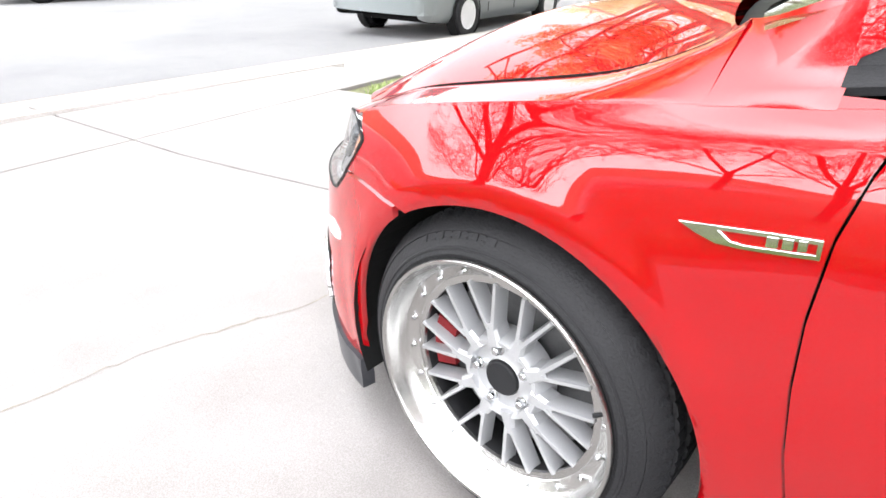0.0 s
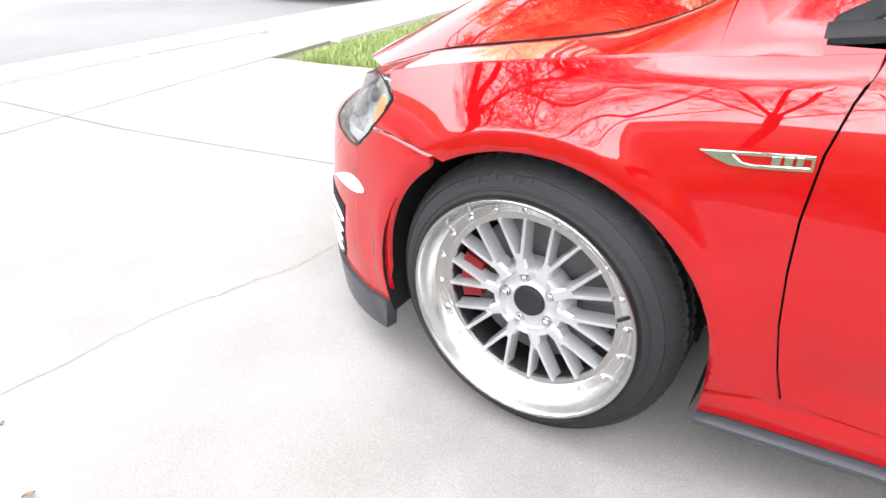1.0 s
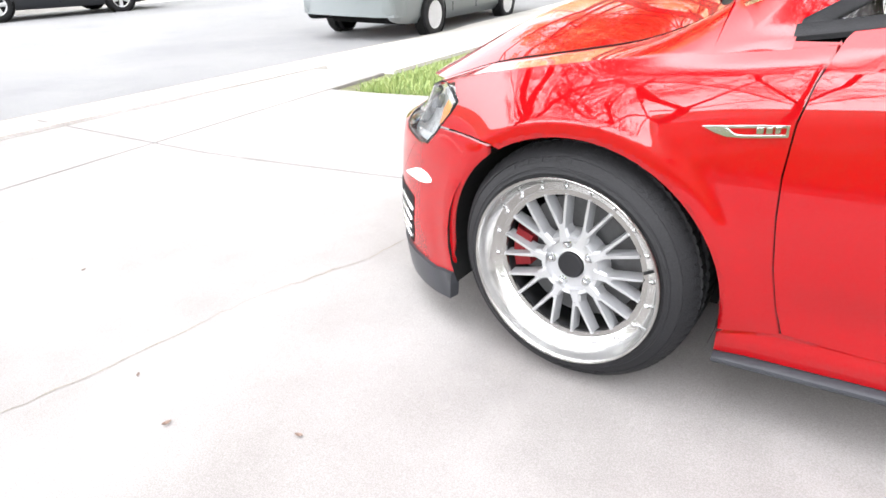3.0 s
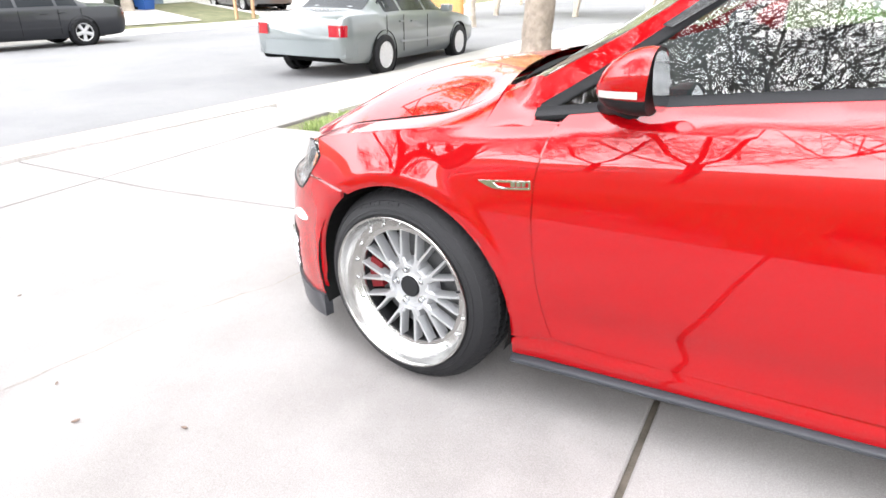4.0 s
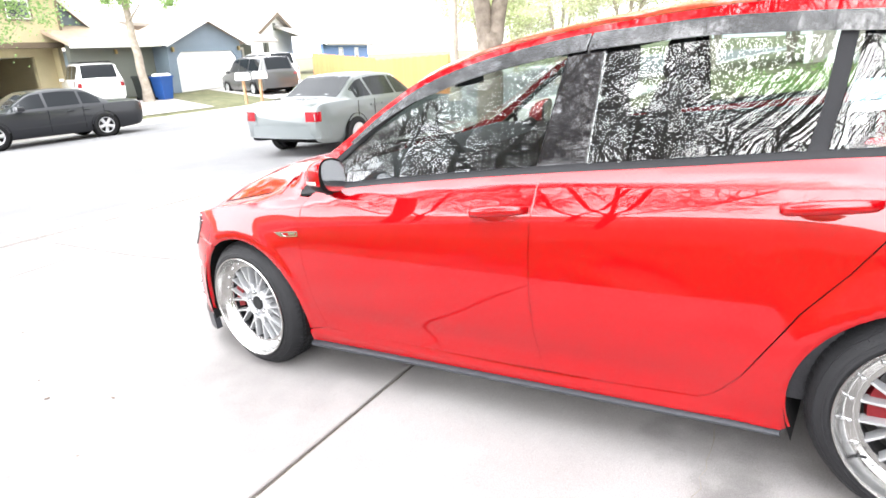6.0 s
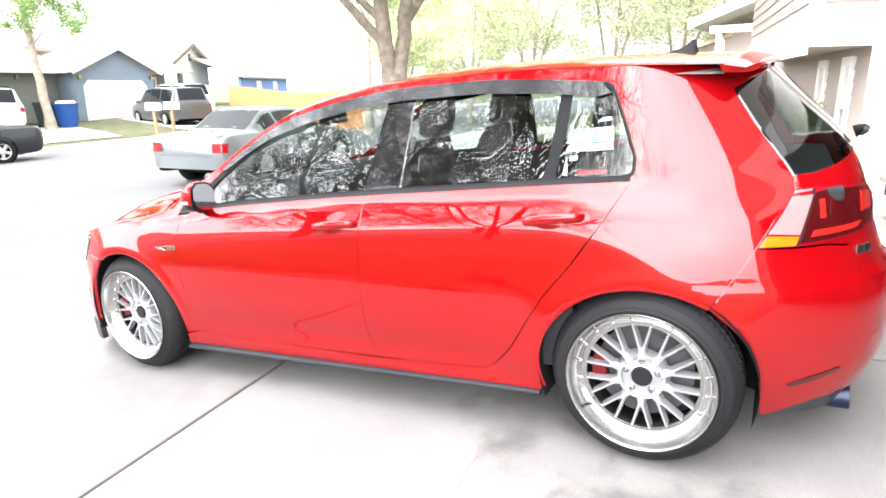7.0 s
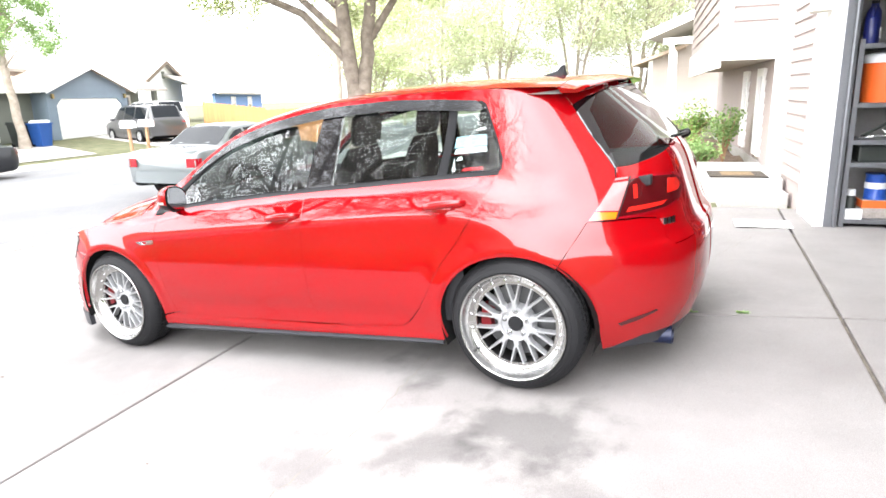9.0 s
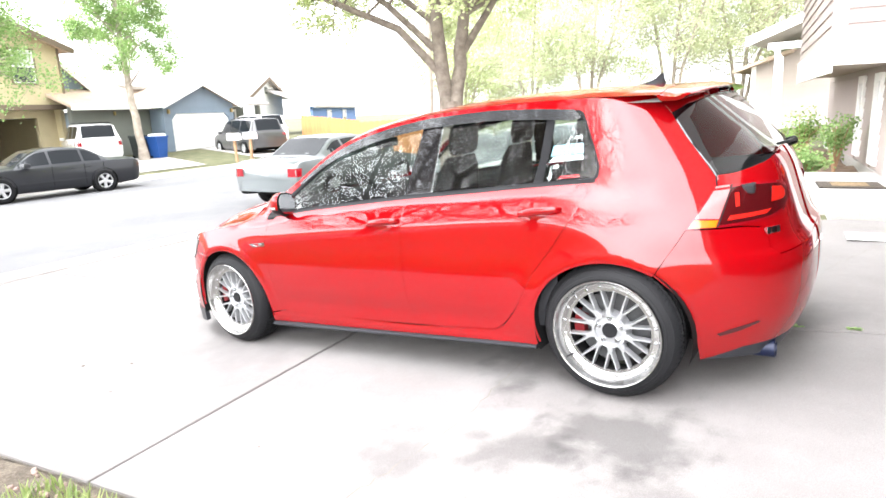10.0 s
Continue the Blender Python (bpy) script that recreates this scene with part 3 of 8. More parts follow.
def tree(name, base, stems, label, bark="bark", leaf="spring_leaf", levels=4, split=3, leaf_n=14, leaf_size=0.06, spread=0.55, shrink=0.68, twig=0.006, seed=1, droop=0.0, leaf_from=2, clump=0.35, low=0.42):
    """A tree: stems are (points, radius at foot, radius at tip, length of its limbs); limbs fork down to twigs that carry leaves."""
    rng = random.Random(seed)
    root = tagged(empty(name, Matrix.Translation(base)), label, "tree")
    bm, LV, LF = bmesh.new(), [], []
    def leaves(p, r, k):
        for _ in range(k):
            c = p + Vector((rng.gauss(0, r), rng.gauss(0, r), rng.gauss(0, r * 0.8)))
            a = Vector((rng.gauss(0, 1), rng.gauss(0, 1), rng.gauss(0, 0.6))).normalized()
            b = a.orthogonal().normalized() * leaf_size * rng.uniform(0.3, 0.5)
            a = a * leaf_size * rng.uniform(0.6, 1.2)
            i = len(LV)
            LV.extend([tuple(c - a * 0.5), tuple(c + b), tuple(c + a * 0.5), tuple(c - b)])
            LF.append((i, i + 1, i + 2, i + 3))
    def limb(p, d, length, r, level):
        n = 5 if level < 2 else 4
        pts, rad, q, dd = [p], [r], p.copy(), d.copy()
        for i in range(n):
            dd = (dd + Vector((rng.gauss(0, 0.13), rng.gauss(0, 0.13), rng.gauss(0, 0.10) + 0.05 - droop * level * 0.06))).normalized()
            q = q + dd * length / n
            pts.append(q.copy())
            rad.append(max(twig * 0.6, r * (1 - 0.62 * (i + 1) / n)))
        tube(bm, pts, rad, 8 if level < 1 else (6 if level < 2 else (4 if level < 3 else 3)), caps=False)
        if level >= leaf_from:
            for q2 in pts[1:]:
                leaves(q2, clump * length * 0.35, leaf_n if level >= levels - 1 else leaf_n // 2)
        if level + 1 < levels:
            for j in range(split + (1 if level == 0 else 0)):
                t = rng.uniform(0.35, 1.0)
                i = min(n - 1, int(t * n))
                at = pts[i].lerp(pts[i + 1], t * n - i)
                side_dir = Vector((rng.gauss(0, 1), rng.gauss(0, 1), rng.gauss(0, 0.55)))
                nd = (dd * (1 - spread) + side_dir.normalized() * spread + Vector((0, 0, 0.12 - droop * 0.2))).normalized()
                limb(at, nd, length * shrink * rng.uniform(0.75, 1.15), max(twig, rad[i] * 0.62), level + 1)
    for pts, r0, r1, ln, kids in stems:
        pts = [Vector(p) for p in pts]
        dense = []
        for a, b in zip(pts, pts[1:]):
            for i in range(4):
                q = a.lerp(b, i / 4)
                dense.append(q + Vector((rng.gauss(0, r0 * 0.08), rng.gauss(0, r0 * 0.08), 0)) if dense else q)
        dense.append(pts[-1])
        m = len(dense) - 1
        tube(bm, dense, [r0 * (1 - i / m) ** 0.8 * 1.0 + r1 * (i / m) + (0.35 * r0 if i == 0 and pts[0].z < 0.05 else 0) for i in range(m + 1)], 12, caps=False)
        for j in range(kids):
            t = low + (1 - low) * (j + rng.random()) / kids
            i = min(m - 1, int(t * m))
            at = dense[i].lerp(dense[i + 1], t * m - i)
            ang = j * 2.4 + rng.uniform(-0.4, 0.4)
            d = Vector((math.cos(ang), math.sin(ang), rng.uniform(0.15, 0.8))).normalized()
            limb(at, d, ln * rng.uniform(0.7, 1.15), max(twig * 2, r1 * 0.9), 0)
    part("trunk", bm, M[bark], root, "rough bark trunk and limbs", smooth=True)
    if LV:
        me = bpy.data.meshes.new("crown")
        me.from_pydata(LV, [], LF)
        tagged(part("crown", me, M[leaf], root, "loose crown of small leaves"), kind="stuff")
    return root


def gz(x, y):
    return (x, y, ground_z(x, y))


# forked tree on the verge
tree("forked_tree", gz(-3.5, 7.2), [
    ([(0, 0, 0), (0.0, 0.0, 1.0), (0.02, 0.02, 1.75)], 0.24, 0.20, 0.1, 0),
    ([(-0.05, 0.0, 1.6), (-0.12, -0.1, 2.8), (-0.20, -0.1, 4.4), (-0.1, 0.1, 6.6)], 0.16, 0.05, 2.6, 6),
    ([(0.10, 0.06, 1.6), (0.22, 0.16, 2.7), (0.40, 0.25, 4.2), (0.7, 0.5, 6.2)], 0.15, 0.05, 2.6, 6),
    ([(-0.12, -0.1, 2.3), (-0.75, -0.55, 3.15), (-1.9, -1.3, 3.75), (-3.3, -2.3, 4.0)], 0.085, 0.03, 1.8, 6),
    ([(0.25, 0.2, 2.7), (0.75, 0.55, 3.6), (1.3, 1.0, 4.7)], 0.08, 0.03, 1.8, 5),
    ([(-0.15, -0.1, 2.7), (-0.9, -0.7, 3.6), (-1.9, -1.8, 4.6)], 0.07, 0.03, 1.8, 5),
    ([(-0.15, -0.1, 3.2), (-1.5, -1.0, 4.5), (-3.6, -2.2, 5.2), (-5.6, -3.2, 5.3)], 0.06, 0.02, 2.0, 9),
    ([(0.3, 0.2, 3.4), (1.5, 0.6, 4.6), (3.2, 1.0, 5.2)], 0.06, 0.02, 2.0, 8),
], "forked street tree with young pale-green leaves", levels=4, split=3, leaf_n=24, leaf_size=0.075, seed=4, clump=0.6)

# large bare-branched tree over the lawn beside the drive, seen mirrored in the paint and glass
SHADE = [
    ([(0, 0, 0), (0.1, 0.0, 1.3), (0.05, 0.1, 2.4)], 0.30, 0.24, 0.1, 0),
    ([(0.0, 0.1, 2.2), (-0.8, 0.4, 3.6), (-2.0, 0.6, 5.4), (-3.0, 0.8, 8.5)], 0.17, 0.045, 3.4, 15),
    ([(0.1, 0.1, 2.2), (0.7, 0.5, 3.8), (1.5, 0.8, 5.8), (2.2, 1.0, 9.0)], 0.17, 0.045, 3.4, 15),
    ([(0.0, 0.0, 2.3), (0.1, 0.6, 4.2), (0.0, 1.0, 6.4), (-0.2, 1.2, 9.6)], 0.16, 0.045, 3.2, 15),
    ([(0.1, 0.2, 2.0), (1.3, 0.5, 3.0), (2.8, 0.8, 3.8), (4.2, 1.0, 4.6)], 0.10, 0.03, 2.4, 14),
    ([(-0.1, 0.2, 2.1), (-1.4, 0.6, 3.1), (-3.0, 0.9, 4.0), (-4.6, 1.0, 4.8)], 0.10, 0.03, 2.4, 14),
]
SHADE = [([tuple(1.25 * c for c in p) for p in pts], r0 * 0.75, r1 * 1.0, ln * 1.25, k) for pts, r0, r1, ln, k in SHADE]
for x, y, sd in ((-7.0, -10.0, 11),):
    tree("shade_tree", gz(x, y), SHADE, "large old shade tree with dense bare branches over the lawn", levels=4, split=5, leaf_n=0, leaf_size=0.06, seed=sd, spread=0.66, shrink=0.70, twig=0.0075, leaf_from=3)

# a younger one nearer the drive, out of view, added to mirror in the doors
YOUNG = [([tuple(0.5 * c for c in p) for p in pts], r0 * 0.34, r1 * 0.40, ln * 0.6, k) for pts, r0, r1, ln, k in SHADE]
tree("shade_tree", gz(-0.7, -7.0), YOUNG, "younger bare tree out of view, added for its mirrored branches", levels=3, split=5, leaf_n=0, seed=19, spread=0.66, shrink=0.70, twig=0.006)

# more bare trees along the far side of the lawn
FAR = [
    ([(0, 0, 0), (0.1, 0.0, 1.0), (0.05, 0.1, 1.8)], 0.17, 0.13, 0.1, 0),
    ([(0.0, 0.1, 1.6), (-0.8, 0.4, 3.0), (-1.7, 0.6, 5.0), (-2.2, 0.8, 7.6)], 0.09, 0.03, 2.8, 14),
    ([(0.1, 0.1, 1.6), (0.7, 0.5, 3.0), (1.6, 0.8, 5.0), (2.2, 1.0, 7.8)], 0.09, 0.03, 2.8, 14),
    ([(0.1, 0.2, 1.4), (1.3, 0.3, 2.0), (2.8, 0.5, 2.6), (4.2, 0.6, 3.2)], 0.06, 0.02, 2.4, 13),
    ([(-0.1, 0.2, 1.5), (-1.4, 0.3, 2.1), (-3.0, 0.5, 2.7), (-4.4, 0.6, 3.3)], 0.06, 0.02, 2.4, 13),
]
for x, y, sd in ((-11.5, -16.5, 14), (-6.0, -17.5, 16)):
    tree("shade_tree", gz(x, y), FAR, "bare spreading tree with low fine branches", levels=4, split=4, leaf_n=0, seed=sd, spread=0.66, shrink=0.66, twig=0.009, droop=0.5)

# thin tree across the street, and another by the yellow house
tree("street_tree", gz(-24.4, 13.1), [
    ([(0, 0, 0), (-0.10, -0.16, 2.6), (-0.16, -0.26, 5.2), (-0.15, -0.3, 8.4)], 0.20, 0.05, 1.9, 14),
], "slender street tree with green leaves", bark="pale_bark", leaf="green_leaf", levels=4, split=3, leaf_n=12, leaf_size=0.10, seed=21, clump=0.9)
tree("street_tree", gz(-20.5, 4.2), [
    ([(0, 0, 0), (0.0, 0.1, 2.2), (0.1, 0.2, 4.4), (0.0, 0.3, 6.6)], 0.20, 0.06, 2.6, 14),
], "leafy street tree before the yellow house", bark="pale_bark", leaf="green_leaf", levels=4, split=3, leaf_n=12, leaf_size=0.10, seed=22, clump=0.9)

# trees behind: pale spring crowns
for x, y, h, sd, lf in ((-8.8, 21.5, 9.0, 31, "yellow_leaf"), (-5.6, 20.0, 8.6, 32, "yellow_leaf"), (-3.2, 22.5, 9.0, 36, "yellow_leaf"), (-0.9, 24.0, 8.2, 33, "yellow_leaf"), (-12.5, 22.0, 6.5, 34, "spring_leaf"), (1.2, 26.0, 6.0, 35, "yellow_leaf"), (-17.0, 33.0, 9.0, 37, "spring_leaf")):
    tree("garden_tree", gz(x, y), [
        ([(0, 0, 0), (0.1, 0.1, h * 0.22), (0.25, 0.1, h * 0.5), (0.35, 0.2, h * 0.85)], 0.09, 0.025, 2.6, 11),
        ([(0, 0, 0.2), (-0.35, 0.1, h * 0.28), (-0.8, 0.1, h * 0.55), (-1.0, 0.2, h * 0.8)], 0.075, 0.025, 2.0, 8),
        ([(0.05, 0, 0.2), (0.5, -0.1, h * 0.28), (1.1, -0.1, h * 0.5), (1.6, 0.0, h * 0.75)], 0.07, 0.025, 2.0, 8),
    ], "garden tree with thin stems and yellow-green spring leaves", bark="pale_bark", leaf=lf, levels=4, split=3, leaf_n=6, leaf_size=0.085, seed=sd, clump=1.2, leaf_from=1, low=0.14)
tree("bare_tree", gz(-9.8, 15.5), [
    ([(0, 0, 0), (0.05, 0.0, 2.0), (0.0, 0.1, 4.2), (0.1, 0.1, 7.0)], 0.17, 0.04, 1.3, 7),
], "pale-barked tree with few leaves", bark="pale_bark", leaf="spring_leaf", levels=3, split=2, leaf_n=3, leaf_size=0.1, seed=41)
tree("pine_tree", gz(3.2, 33.0), [
    ([(0, 0, 0), (0, 0, 3.0), (0.05, 0, 6.4)], 0.2, 0.04, 1.7, 22),
], "dark evergreen behind the neighbouring roof", leaf="dark_leaf", levels=3, split=4, leaf_n=22, leaf_size=0.16, seed=51, leaf_from=1, clump=0.7)
M["shrub_leaf"] = leaf_mat("shrub_leaves", (0.10, 0.22, 0.04), (0.30, 0.42, 0.12), 0.4)

# ---------------------------------------------------------------- the red hatchback
# Car frame: x to the rear from the front axle, y across, z up from the slab.
XF, LF, XR, LR = -0.34, 1.10, 2.50, 1.35
NOSE_K, NOSE_Z, NOSE_E = 0.30, 0.5, 0.42
AXLE_F, AXLE_R, HUB_Z = 0.0, 2.631, 0.317
nose = pchip([0.05, 0.14, 0.20, 0.30, 0.40, 0.50, 0.57, 0.595, 0.625, 0.66, 0.72, 0.80], [-0.816, -0.830, -0.840, -0.850, -0.856, -0.852, -0.838, -0.785, -0.70, -0.655, -0.60, -0.53])
tail = pchip([0.10, 0.20, 0.35, 0.45, 0.55, 0.62, 0.66, 0.80, 0.93, 1.00, 1.10, 1.20, 1.30, 1.40], [3.25, 3.31, 3.372, 3.385, 3.388, 3.376, 3.350, 3.312, 3.280, 3.25, 3.17, 3.08, 2.99, 2.90])
crease_z = pchip([-0.6, 0.0, 0.46, 0.74, 1.0, 1.55, 2.25, 2.45, 2.75, 3.0], [0.635, 0.680, 0.721, 0.739, 0.754, 0.780, 0.806, 0.794, 0.722, 0.70])
shoulder_z = pchip([-0.55, -0.265, -0.16, 0.056, 0.20, 0.315, 0.47], [0.705, 0.772, 0.792, 0.817, 0.830, 0.838, 0.848])
belt_z = pchip([0.30, 0.52, 0.69, 1.10, 1.59, 1.97, 2.33, 2.60, 3.0], [0.852, 0.874, 0.895, 0.925, 0.953, 0.967, 0.981, 0.989, 1.0])
belt_w = pchip([-0.6, 0.3, 0.8, 1.5, 2.1, 2.6, 3.0], [0.80, 0.80, 0.808, 0.812, 0.803, 0.782, 0.755])


def side(x, z):
    """Half the width of the body at x and z."""
    a = 0.897 - (0.05 + 0.29 * smooth01(x, -0.35, 0.15)) * np.maximum(0, 0.62 - z) ** 2
    door = smooth01(x, 0.42, 0.60) * (1 - smooth01(x, 1.95, 2.20))
    a = a - door * 0.009 * np.exp(-(((z - 0.33) / 0.055) ** 2)) + 0.006 * (1 - smooth01(z, 0.215, 0.255)) * smooth01(x, 0.3, 0.4) * (1 - smooth01(x, 2.2, 2.3))
    up = np.maximum(0, z - crease_z(x))
    b = 0.8995 - (0.20 + 0.11 * (1 - smooth01(x, 0.0, 0.5)) + 0.10 * smooth01(x, 2.35, 2.75)) * (z - crease_z(x)) - 0.22 * up**2
    soft = 0.010 + 0.022 * (1 - smooth01(x, 0.15, 0.5)) + 0.02 * smooth01(x, 2.5, 2.9)
    w = smin(a, b, soft)
    g0, zb = belt_w(x), belt_z(x)
    rear, cab = smooth01(x, 2.35, 2.75), smooth01(x, 0.02, 0.40)
    c = g0 + 0.006 + 1.5 * (zb - z)
    g = g0 - 0.40 * (z - zb) - 0.12 * np.maximum(0, z - zb) ** 2
    m = -smin(-c - 0.02 * rear, -g, 0.006 + 0.10 * rear)
    w = w + cab * (smin(w, m, 0.012 + 0.16 * rear) - w)
    # nose drawn in towards its corners, more so higher up
    d = np.maximum(0, -0.12 - x)
    w = w - (NOSE_K + NOSE_Z * np.maximum(0, z - 0.30)) * d**1.5
    # arch lips: a narrow upright band round each opening, turned off sharply above
    for cx, ra, rf, rb in ((0.010, 0.348, 0.358, 0.338), (AXLE_R, 0.354, 0.354, 0.322)):
        r = np.hypot((x - cx) / np.where(x < cx, rf, ra), (z - HUB_Z) / rb) - 1
        front = cx < 1
        lip = np.minimum(0.8985, a + 0.006) - (0.30 if front else 0.0) * d**1.5 - 0.008 * np.maximum(0, 0.03 - r) / 0.03
        t, k = r - (0.112 if front else 0.10), 0.025
        lip = lip - (0.12 if front else 0.10) * (np.sqrt(t * t + k * k) + t) / 2
        w = -smin(-w, -lip, 0.012 if front else 0.03)
    return w


def s_of(x, z):
    """Position along the flank that belongs to x."""
    if x < XF:
        return XF - LF * 2 / math.pi * math.asin(min(1.0, (XF - x) / (XF - float(nose(z)))))
    if x > XR:
        return XR + LR * 2 / math.pi * math.asin(min(1.0, (x - XR) / (float(tail(z)) - XR)))
    return x


def skin(s, z, out=0.0):
    """Places on the left flank, wrapped round nose and tail."""
    s, z = np.asarray(s, float), np.asarray(z, float)
    tf, tr = np.clip((XF - s) / LF, 0, 1) * math.pi / 2, np.clip((s - XR) / LR, 0, 1) * math.pi / 2
    x = np.where(s < XF, XF - (XF - nose(z)) * np.sin(tf), np.where(s > XR, XR + (tail(z) - XR) * np.sin(tr), s))
    p = np.where(s < XF, np.maximum(np.cos(tf), 0) ** NOSE_E, np.where(s > XR, np.maximum(np.cos(tr), 0) ** 0.50, 1.0))
    return np.stack([x, -p * (side(x, z) + out), z], -1)


def skin_normal(s, z):
    e = 2e-3
    du = skin(s + e, z) - skin(s - e, z)
    dv = skin(s, z + e) - skin(s, z - e)
    n = np.cross(du, dv)
    n /= np.maximum(np.linalg.norm(n, axis=-1, keepdims=True), 1e-12)
    return n


def inside(poly, x, y):
    c, n = np.zeros(len(x), bool), len(poly)
    for i in range(n):
        (x0, y0), (x1, y1) = poly[i], poly[i - 1]
        hit = ((y0 > y) != (y1 > y)) & (x < (x1 - x0) * (y - y0) / (y1 - y0 + 1e-15) + x0)
        c ^= hit
    return c


def fine(poly, step):
    out = []
    for (x0, y0), (x1, y1) in zip(poly, poly[1:] + poly[:1]):
        k = max(1, int(math.hypot(x1 - x0, y1 - y0) / step + 0.5))
        out += [(x0 + (x1 - x0) * i / k, y0 + (y1 - y0) * i / k) for i in range(k)]
    return out


def near_edge(poly, x, y):
    d = np.full(len(x), 9.0)
    for (x0, y0), (x1, y1) in zip(poly, poly[1:] + poly[:1]):
        ex, ey = x1 - x0, y1 - y0
        t = np.clip(((x - x0) * ex + (y - y0) * ey) / (ex * ex + ey * ey + 1e-12), 0, 1)
        d = np.minimum(d, np.hypot(x - x0 - t * ex, y - y0 - t * ey))
    return d


def panel(outline, step=0.03, out=0.0, fold=0.014, holes=(), gap=0.0, both=False, raw=False, dome=0.0):
    """A piece of the flank inside an outline of (x, z), as verts, faces and true normals, its rim turned in."""
    from mathutils.geometry import delaunay_2d_cdt
    loops = []
    for lp in (outline, *holes):
        lp = fine(list(lp), step * 0.7)
        if not raw:
            lp = [(s_of(x, z), z) for x, z in lp]
        loops.append(lp)
    if gap:
        pts = loops[0]
        area = sum(a[0] * b[1] - b[0] * a[1] for a, b in zip(pts, pts[1:] + pts[:1]))
        moved = []
        for i, p in enumerate(pts):
            a, b = pts[i - 1], pts[(i + 1) % len(pts)]
            tx, ty = b[0] - a[0], b[1] - a[1]
            ln = math.hypot(tx, ty) or 1
            sg = 1 if area > 0 else -1
            moved.append((p[0] - sg * ty / ln * gap, p[1] + sg * tx / ln * gap))
        loops[0] = moved
    outer = loops[0]
    xs, ys = [p[0] for p in outer], [p[1] for p in outer]
    gx, gy = np.meshgrid(np.arange(min(xs), max(xs), step), np.arange(min(ys), max(ys), step * 0.9))
    gx = gx + (np.arange(gx.shape[0]) % 2)[:, None] * step / 2
    gx, gy = gx.ravel(), gy.ravel()
    ok = inside(outer, gx, gy)
    for h in loops[1:]:
        ok &= ~inside(h, gx, gy)
    gx, gy = gx[ok], gy[ok]
    for lp in loops:
        far = near_edge(lp, gx, gy) > step * 0.42
        gx, gy = gx[far], gy[far]
    verts = [p for lp in loops for p in lp]
    edges, k = [], 0
    for lp in loops:
        edges += [(k + i, k + (i + 1) % len(lp)) for i in range(len(lp))]
        k += len(lp)
    verts += list(zip(gx.tolist(), gy.tolist()))
    v2, _, f2, _, _, _ = delaunay_2d_cdt([Vector(v) for v in verts], edges, [], 0, 1e-7)
    v2 = np.array([tuple(v) for v in v2])
    f2 = np.array([tuple(f) for f in f2])
    mid = v2[f2].mean(1)
    keep = inside(outer, mid[:, 0], mid[:, 1])
    for h in loops[1:]:
        keep &= ~inside(h, mid[:, 0], mid[:, 1])
    f2 = f2[keep]
    N = skin_normal(v2[:, 0], v2[:, 1])
    P = skin(v2[:, 0], v2[:, 1]) + N * out
    if dome:
        d = np.full(len(v2), 9.0)
        d = near_edge(outer, v2[:, 0], v2[:, 1])
        P = P + N * (dome * np.sqrt(np.clip(d / 0.03, 0, 1)))[:, None]
    faces = [tuple(int(i) for i in f) for f in f2]
    # rim
    count = {}
    for f in faces:
        for a, b in zip(f, f[1:] + f[:1]):
            count[(a, b)] = 1
    rim = [(a, b) for a, b in count if (b, a) not in count]
    # outward direction of faces
    a, b, c = P[f2[:, 0]], P[f2[:, 1]], P[f2[:, 2]]
    flip = (np.cross(b - a, c - a) * N[f2[:, 0]]).sum() < 0
    V, NN = [tuple(p) for p in P], [tuple(n) for n in N]
    if flip:
        faces = [f[::-1] for f in faces]
        rim = [(b, a) for a, b in rim]
    if fold:
        made = {}
        for i in {i for e in rim for i in e}:
            made[i] = len(V)
            e = np.array(P[i])
            V += [tuple(e), tuple(e - N[i] * fold)]
            NN += [tuple(N[i]), tuple(N[i])]
        for a, b in rim:
            faces.append((b, a, made[a] + 1, made[b] + 1))
    if both:
        n = len(V)
        V += [(x, -y, z) for x, y, z in V]
        NN += [(x, -y, z) for x, y, z in NN]
        faces += [tuple(i + n for i in f[::-1]) for f in faces]
    return V, faces, NN


def skin_part(name, data, mat, parent, label="", mirror=False):
    V, F, N = data
    if mirror:
        V, N, F = [(x, -y, z) for x, y, z in V], [(x, -y, z) for x, y, z in N], [f[::-1] for f in F]
    me = bpy.data.meshes.new(name)
    me.from_pydata(V, [], F)
    me.shade_smooth()
    me.update()
    me.normals_split_custom_set_from_vertices(N)
    return part(name, me, mat, parent, label)


def arc(cx, a, b, t0, t1, n=28):
    return [(cx + a * math.cos(radians(t0 + (t1 - t0) * i / n)), HUB_Z + b * math.sin(radians(t0 + (t1 - t0) * i / n))) for i in range(n + 1)]


bon_z = pchip([-0.75, -0.60, -0.49, -0.40, -0.28, -0.115, 0.0, 0.10, 0.178, 0.249, 0.28], [0.640, 0.690, 0.723, 0.750, 0.781, 0.806, 0.821, 0.836, 0.858, 0.888, 0.908])
car = tagged(empty("hatchback_car", SLOPE), "glossy red five-door hatchback with silver mesh wheels parked on a driveway", "car")
sides = (False, True)

